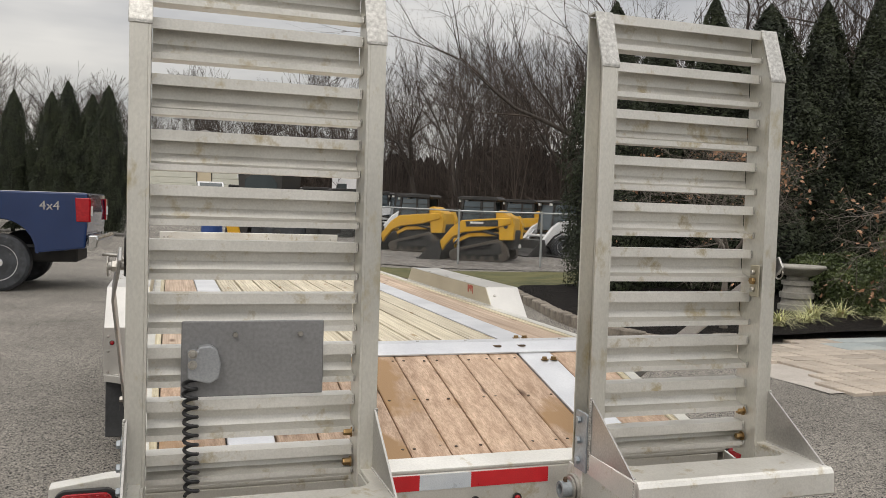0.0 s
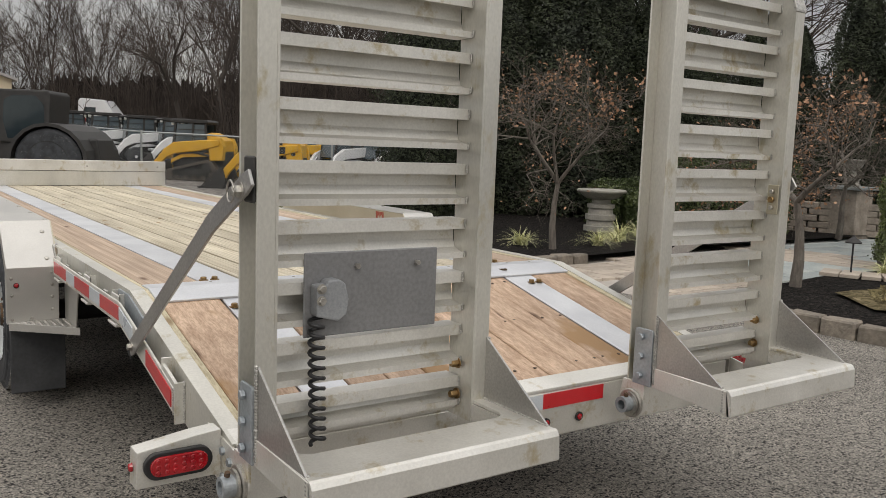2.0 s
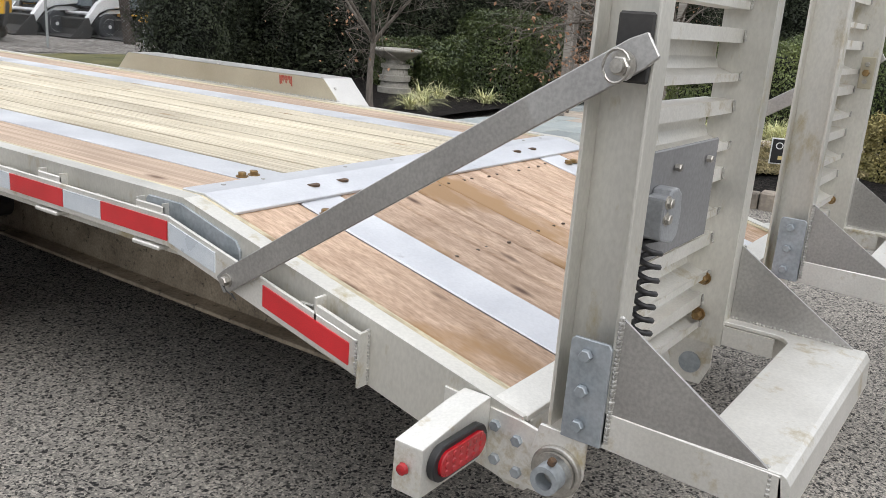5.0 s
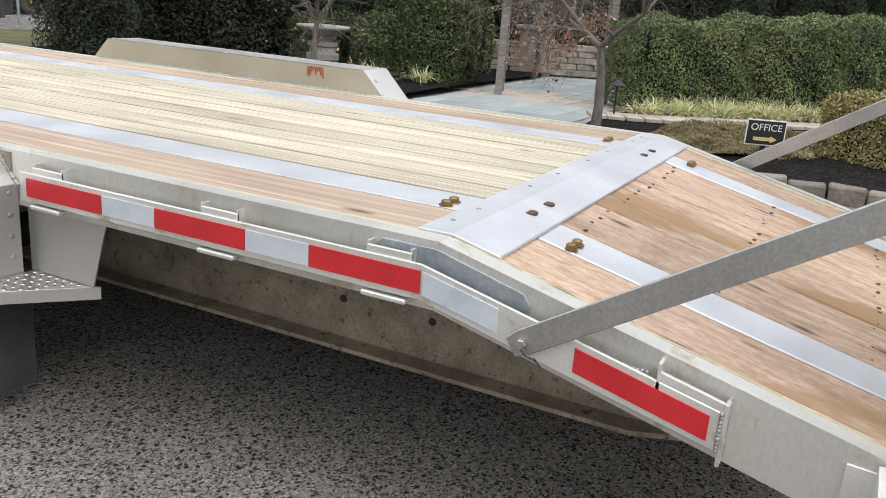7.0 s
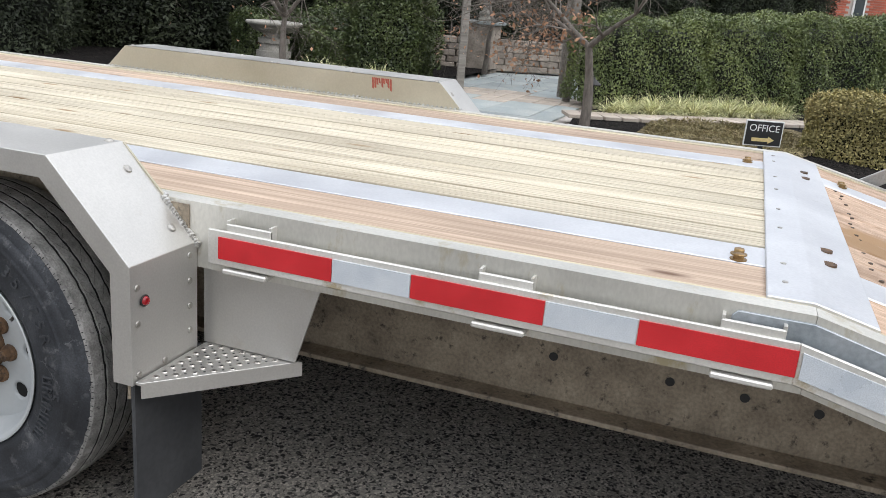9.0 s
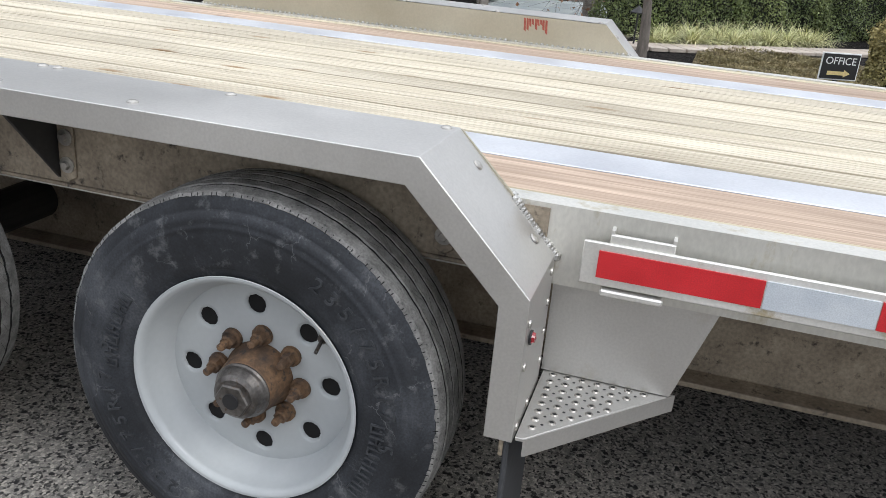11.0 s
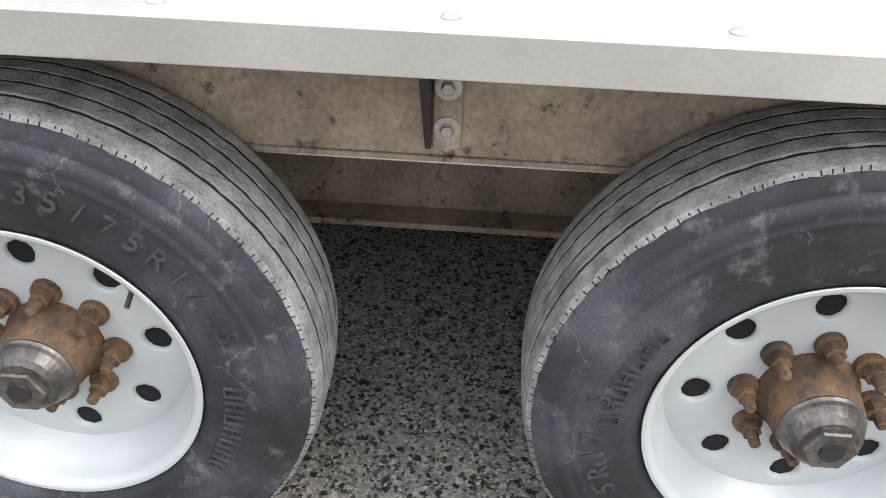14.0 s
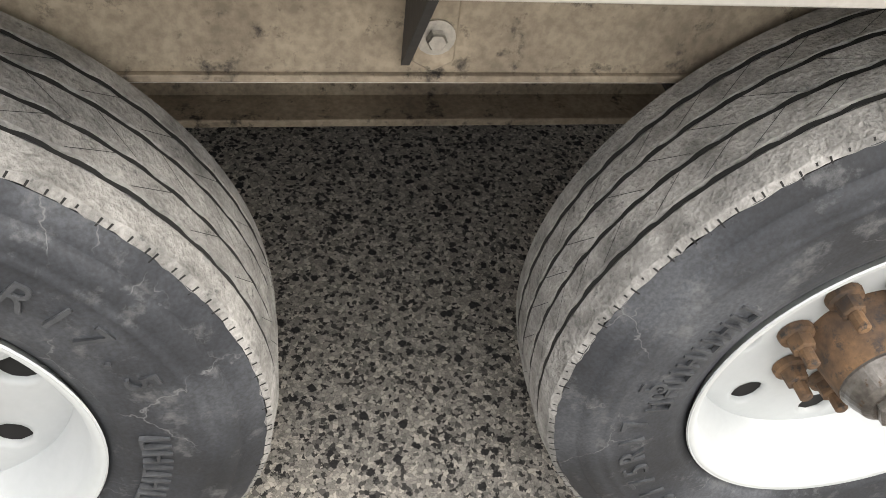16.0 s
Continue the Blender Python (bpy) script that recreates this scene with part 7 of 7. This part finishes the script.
    part("seat", prism([(-0.15, 0.95), (-0.12, 1.15), (0.20, 1.16), (0.28, 1.65), (0.38, 1.64), (0.36, 0.95)], -0.24, 0.24, "y", 0.03), MACH_BLACK, t)
    part("windscreen", prism([(-0.79, 1.0), (-0.645, 1.94), (-0.655, 1.94), (-0.80, 1.0)], -0.43, 0.43, "y"), CABGLASS, t)
    part("roof", prism([(-0.80, 1.99), (-0.82, 2.05), (-0.70, 2.10), (0.46, 2.10), (0.54, 2.02), (0.50, 1.97)], -0.54, 0.54, "y", 0.015), MACH_BLACK, t, "black cab roof")
    part("cross_tube", rod((-1.05, -0.66, 0.78), (-1.05, 0.66, 0.78), 0.06, 10), paint, t)
    part("bucket", prism([(-1.25, 0.03), (-2.05, 0.03), (-2.08, 0.07), (-1.5, 0.12), (-1.38, 0.3), (-1.42, 0.62), (-1.30, 0.66), (-1.2, 0.3)], -0.95, 0.95, "y", 0.01), MACH_BLACK, t, "black bucket")
    for sgn in (-1, 1):
        a, b = sorted((sgn * 0.93, sgn * 0.952))
        part("bucket_cheek", prism([(-1.3, 0.04), (-2.0, 0.04), (-1.46, 0.60), (-1.34, 0.64)], a, b, "y"), MACH_BLACK, t)
    return t


ctl_yaw = math.degrees(math.atan2(-1.6, 2.3))
skid(8.95, 25.65, ctl_yaw, YELLOW, "yellow tracked compact loader behind the fence", True, True)
skid(8.0, 29.7, ctl_yaw - 4, YELLOW, "yellow tracked compact loader with raised arm", True)
skid(12.4, 30.3, ctl_yaw, YELLOW, "yellow compact loader in the yard", True)
for i, (x, y) in enumerate(((13.2, 28.6), (14.4, 27.6), (15.6, 26.6))):
    skid(x, y, ctl_yaw + 40, WHITEP if i < 2 else YELLOW, "white wheeled compact loader parked in a row" if i < 2 else "yellow compact loader parked in a row", False)
for i, (x, y) in enumerate(((5.6, 38.8), (6.8, 37.9), (8.0, 37.0), (9.2, 36.1))):
    skid(x, y, ctl_yaw + 35, WHITEP, "white compact loader in a far row", False)

# wheel loader in front of the trailer
wl2 = thing("wheel_loader", "yellow wheel loader with black cab and large tyre", "loader", (1.6, 21.8, ground_z(1.6, 21.8)), math.degrees(math.atan2(-0.42, 0.70)))
for wx in (0.62,):
    for sgn in (-1, 1):
        road_wheel(wl2, wx, sgn * 0.85, 0.72, 0.72, 0.5, MACH_BLACK, sgn, 6)
part("body", prism([(-1.1, 0.5), (-1.0, 1.1), (0.2, 1.2), (1.5, 1.25), (1.6, 0.6)], -0.55, 0.55, "y", 0.04), MACH_BLACK, wl2)
part("cab", prism([(-0.62, 1.1), (-0.70, 2.22), (-0.62, 2.28), (0.46, 2.28), (0.52, 2.2), (0.45, 1.1)], -0.6, 0.6, "y", 0.04, 2), MACH_BLACK, wl2, "black cab")
for sgn in (-1, 1):
    a, b = sorted((sgn * 0.601, sgn * 0.61))
    part("cab_window", prism([(-0.42, 1.2), (-0.52, 1.6), (-0.48, 2.05), (-0.3, 2.15), (0.2, 2.15), (0.38, 1.95), (0.38, 1.5), (0.15, 1.2)], a, b, "y"), DARKGLASS, wl2)
    a, b = sorted((sgn * 0.42, sgn * 0.60))
    part("lift_arm", prism([(-0.75, 1.75), (-0.95, 1.7), (-1.1, 1.2), (-0.9, 0.5), (-0.55, 0.45), (-0.72, 1.1)], a, b, "y", 0.02), YELLOW, wl2, "yellow lift arm")
    part("lamp", box(-0.74, -0.66, sgn * 0.5 - 0.06, sgn * 0.5 + 0.06, 2.05, 2.17, 0.01), SIGN_WHITE, wl2)
part("cross_bar", rod((-0.9, -0.6, 1.85), (-0.9, 0.6, 1.85), 0.05, 10), MACH_BLACK, wl2)
part("fender", prism([(0.62 + 0.86 * math.cos(math.pi * k / 10), 0.72 + 0.84 * math.sin(math.pi * k / 10)) for k in range(11)] + [(0.62 + 0.78 * math.cos(math.pi * k / 10), 0.72 + 0.77 * math.sin(math.pi * k / 10)) for k in range(10, -1, -1)], -1.12, 1.12, "y"), MACH_BLACK, wl2)
bin_ = part("blue_barrel", lathe([(0, 0.28), (0.3, 0.29), (0.6, 0.29), (0.85, 0.28)], 20, "z"), BLUEP)
bin_.matrix_world = pose(0.2, 24.0, ground_z(0.2, 24))
tagged(bin_, "blue plastic barrel standing on asphalt", "barrel")

# highway tractor far behind
sm_ = thing("semi_truck", "white highway tractor with sleeper cab", "truck", (13.2, 66.5, ground_z(14, 66.5)), 150)
part("sleeper", prism([(-1.2, 1.0), (-1.25, 2.6), (-0.4, 3.75), (1.3, 3.85), (1.45, 3.6), (1.45, 1.0)], -1.2, 1.2, "y", 0.08, 2), WHITEP, sm_)
part("hood", prism([(-3.2, 0.9), (-3.3, 1.5), (-2.9, 1.85), (-1.2, 2.1), (-1.2, 0.9)], -1.0, 1.0, "y", 0.08, 2), WHITEP, sm_)
part("windscreen", prism([(-1.22, 2.08), (-0.95, 2.75), (-0.97, 2.78), (-1.28, 2.12)], -1.0, 1.0, "y"), DARKGLASS, sm_)
for sgn in (-1, 1):
    a, b = sorted((sgn * 1.201, sgn * 1.21))
    part("side_window", prism([(0.2, 2.7), (0.2, 3.2), (1.0, 3.2), (1.1, 2.7)], a, b, "y"), DARKGLASS, sm_)
    part("side_window", prism([(-0.9, 2.0), (-0.7, 2.6), (-0.2, 2.6), (-0.2, 2.0)], a, b, "y"), DARKGLASS, sm_)
    for wx in (-2.4, 2.4, 3.6):
        road_wheel(sm_, wx, sgn * 1.0, 0.5, 0.5, 0.3, WHITEP, sgn, 6)
part("frame", box(-3, 4.5, -0.5, 0.5, 0.6, 0.95), MACH_BLACK, sm_)
rd_ = part("red_flatbed", box(-3.0, 3.0, -1.0, 1.0, 1.2, 1.9, 0.05), REDP)
rd_.matrix_world = pose(10.0, 62.0, ground_z(10, 62), 0, 0, -30)
tagged(rd_, "dull red low machine body in the yard", "machine")

# garage
gr = thing("garage", "cream metal garage with two ivory sectional doors", "garage", (1.65, 68.6, 0.72), 0)
HW, EV, PK = 5.75, 4.35, 6.25
wall_out = [(-HW, 0), (HW, 0), (HW, EV), (0, PK), (-HW, EV)]
part("wall", prism(wall_out, 0.0, 12.0, "y"), SIDING, gr, "cream front wall")
rf = []
for sgn in (-1, 1):
    q = [(0, PK + 0.02), (sgn * (HW + 0.35), EV - 0.10), (sgn * (HW + 0.35), EV + 0.08), (0, PK + 0.22)]
    part("roof", prism(q, -0.4, 12.4, "y"), ROOF, gr, "grey roof slope")
for cx in (-2.55, 2.55):
    dr = part("door", box(cx - 1.95, cx + 1.95, -0.03, 0.04, 0.0, 3.55), DOORW, gr, "ivory sectional door")
    for k in range(8):
        part("panel", box(cx - 1.93, cx + 1.93, -0.06, -0.032, 0.03 + k * 0.44, 0.44 + k * 0.44, 0.02), DOORW, dr)
    for wx in (-1.45, 1.45):
        part("window", box(cx + wx - 0.28, cx + wx + 0.28, -0.075, -0.062, 1.18, 1.36), DARKGLASS, dr)
    for e in (-2.02, 1.95):
        part("door_frame", box(cx + e, cx + e + 0.07, -0.05, -0.001, 0, 3.62), MACH_BLACK, gr)
part("wall_lamp", box(-0.2, 0.2, -0.2, -0.002, 3.55, 3.75, 0.03), MACH_BLACK, gr)
part("gutter", box(-HW - 0.4, -HW - 0.25, -0.45, -0.35, EV - 0.2, EV - 0.02, 0.02), MACH_BLACK, gr)
dp = part("yellow_dumpster", box(-1.0, 1.0, -0.6, 0.6, 0.0, 1.1, 0.05), YELLOW)
dp.matrix_world = pose(-5.6, 66, ground_z(-5.6, 66))
tagged(dp, "small yellow steel skip beside the garage", "skip")

# chain-link fence: posts, rail, woven wire
fn = thing("chain_link_fence", "galvanised chain-link fence round the machine yard", "fence", (0, 0, 0))
FP = [(2.6, 28.2), (4.9, 25.5), (7.35, 23.7), (9.6, 22.7), (11.8, 21.8), (14.5, 21.2)]
FT = 1.62
for x, y in FP:
    z = ground_z(x, y)
    part("post", rod((x, y, z - 0.1), (x, y, z + FT + 0.05), 0.032, 10), WIRE, fn)
for (x0, y0), (x1, y1) in zip(FP, FP[1:]):
    z0, z1 = ground_z(x0, y0), ground_z(x1, y1)
    part("top_rail", rod((x0, y0, z0 + FT), (x1, y1, z1 + FT), 0.022, 8), WIRE, fn)
    L = math.hypot(x1 - x0, y1 - y0)
    sg_ = []
    k, st = 0, 0.085
    while k * st < L + FT:
        for up in (1, -1):
            a, b = k * st - (FT if up > 0 else 0), k * st - (0 if up > 0 else FT)
            za, zb = 0.0, FT
            if a < 0:
                za, a = -a, 0.0
            if b < 0:
                zb, b = FT + b, 0.0
            pts = []
            for s_ in ((k * st - FT, 0.0), (k * st, FT)) if up > 0 else ((k * st, 0.0), (k * st - FT, FT)):
                pts.append(s_)
            (sa, ha), (sb, hb) = pts
            if sa > sb:
                (sa, ha), (sb, hb) = (sb, hb), (sa, ha)
            if sb <= 0 or sa >= L:
                continue
            if sa < 0:
                ha, sa = ha + (hb - ha) * (-sa) / (sb - sa), 0.0
            if sb > L:
                hb, sb = ha + (hb - ha) * (L - sa) / (sb - sa), L
            f0, f1 = sa / L, sb / L
            sg_.append(((x0 + (x1 - x0) * f0, y0 + (y1 - y0) * f0, z0 + ha + 0.02), (x0 + (x1 - x0) * f1, y0 + (y1 - y0) * f1, z0 + hb + 0.0), 0.0016, 0.0016))
        k += 1
    me = twig_mesh("wire_mesh", sg_, WIRE, 3)
    share("wire_mesh", me, fn)

# ---- paving pieces, last ----
kerb_meshes = []
for v in range(5):
    b = box(-0.135, 0.135, -0.075, 0.075, -0.03, 0.135, 0.014, 1)
    for q in b.verts:
        q.co += 0.008 * Vector(noise.noise_vector(q.co * 11 + Vector((v * 7, 0, 0))))
    me = bpy.data.meshes.new("kerb_stone")
    b.to_mesh(me)
    b.free()
    me.materials.append(KERB)
    kerb_meshes.append(me)
kerb = thing("kerb", "rough brown stone block kerb round the beds", "kerb", (4.3, 5, 0), kind="structure")
rk = random.Random(9)
for line in (KERB_S, KERB_N):
    for x, y, deg in line_walk(line, 0.285):
        share("kerb_stone", kerb_meshes[rk.randrange(5)], kerb, pose(x - 4.3, y - 5, rk.uniform(-0.012, 0.01), 0, rk.uniform(-2, 2), deg + rk.uniform(-3, 3)))

slab_meshes = {}
def slab(w, d, material, h=0.05):
    key = (w, d, material.name)
    if key not in slab_meshes:
        b = box(-w / 2 + 0.006, w / 2 - 0.006, -d / 2 + 0.006, d / 2 - 0.006, 0, h, 0.004)
        me = bpy.data.meshes.new("slab")
        b.to_mesh(me)
        b.free()
        me.materials.append(material)
        slab_meshes[key] = me
    return slab_meshes[key]


def in_path(x, y):
    f = max(0, min(1, (x - 4.2) / 3.2))
    lo, hi = 5.45 + 0.2 * f, 7.55 + 0.35 * f
    if x > 8.4:
        lo, hi = 5.5, 8.3
    return lo < y < hi and x < 13.2


y = 5.3
row = 0
while y < 8.5:
    d = (0.46, 0.31, 0.61, 0.46)[row % 4]
    x = 4.35 + 0.21 * (row % 3)
    while x < 13.2:
        w = rk.choice((0.46, 0.61, 0.76, 0.92))
        if in_path(x + w / 2, y + d / 2):
            tan = x + w / 2 < 6.3 or (8.3 < x + w / 2 < 9.5) 
            if not tan:
                share("bluestone_slab", slab(w, d, BLUESTONE), path_bed, pose(x + w / 2, y + d / 2, -0.022 + rk.uniform(0, 0.005)))
            else:
                n = 3
                for i in range(n):
                    for j in range(2):
                        share("paver", slab(round(w / n, 3), round(d / 2, 3), PAVER), path_bed, pose(x + (i + 0.5) * w / n, y + (j + 0.5) * d / 2, -0.022 + rk.uniform(0, 0.005)))
        x += w
    y += d
    row += 1
strip = smooth_line([(6.9, 5.55), (7.2, 4.95), (7.9, 4.1), (8.6, 3.2), (9.6, 2.0)], 6)
edge = thing("paver_edging", "strip of tan concrete pavers edging the bed", "edging", (7, 5, 0.1), kind="structure")
for x, y, deg in line_walk(strip, 0.20):
    share("paver", slab(0.2, 0.42, PAVER, 0.04), edge, pose(x - 7, y - 5, 0.005, 0, 0, deg))
b = box(-0.03, 0.03, -0.1075, 0.1075, 0, 0.065, 0.0)
brick_mesh = bpy.data.meshes.new("brick")
b.to_mesh(brick_mesh)
b.free()
brick_mesh.materials.append(BRICK)
b = box(-0.015, 0.3, -0.02, 0.012, 0, 0.065, 0.0)
end_mesh = bpy.data.meshes.new("brick")
b.to_mesh(end_mesh)
b.free()
end_mesh.materials.append(BRICK)
for row in range(26):
    share("brick", end_mesh, bh, Matrix.Translation((0.0, 1.1, 1.25 + row * 0.075)))
    for k in range(12):
        y, z = 1.1 - 0.1075 - 0.225 * k - (0.1125 if row % 2 else 0), 1.25 + row * 0.075
        if not (-0.31 < y < 0.33 and 1.52 < z < 3.2):
            share("brick", brick_mesh, bh, Matrix.Translation((0.012, y, z)))
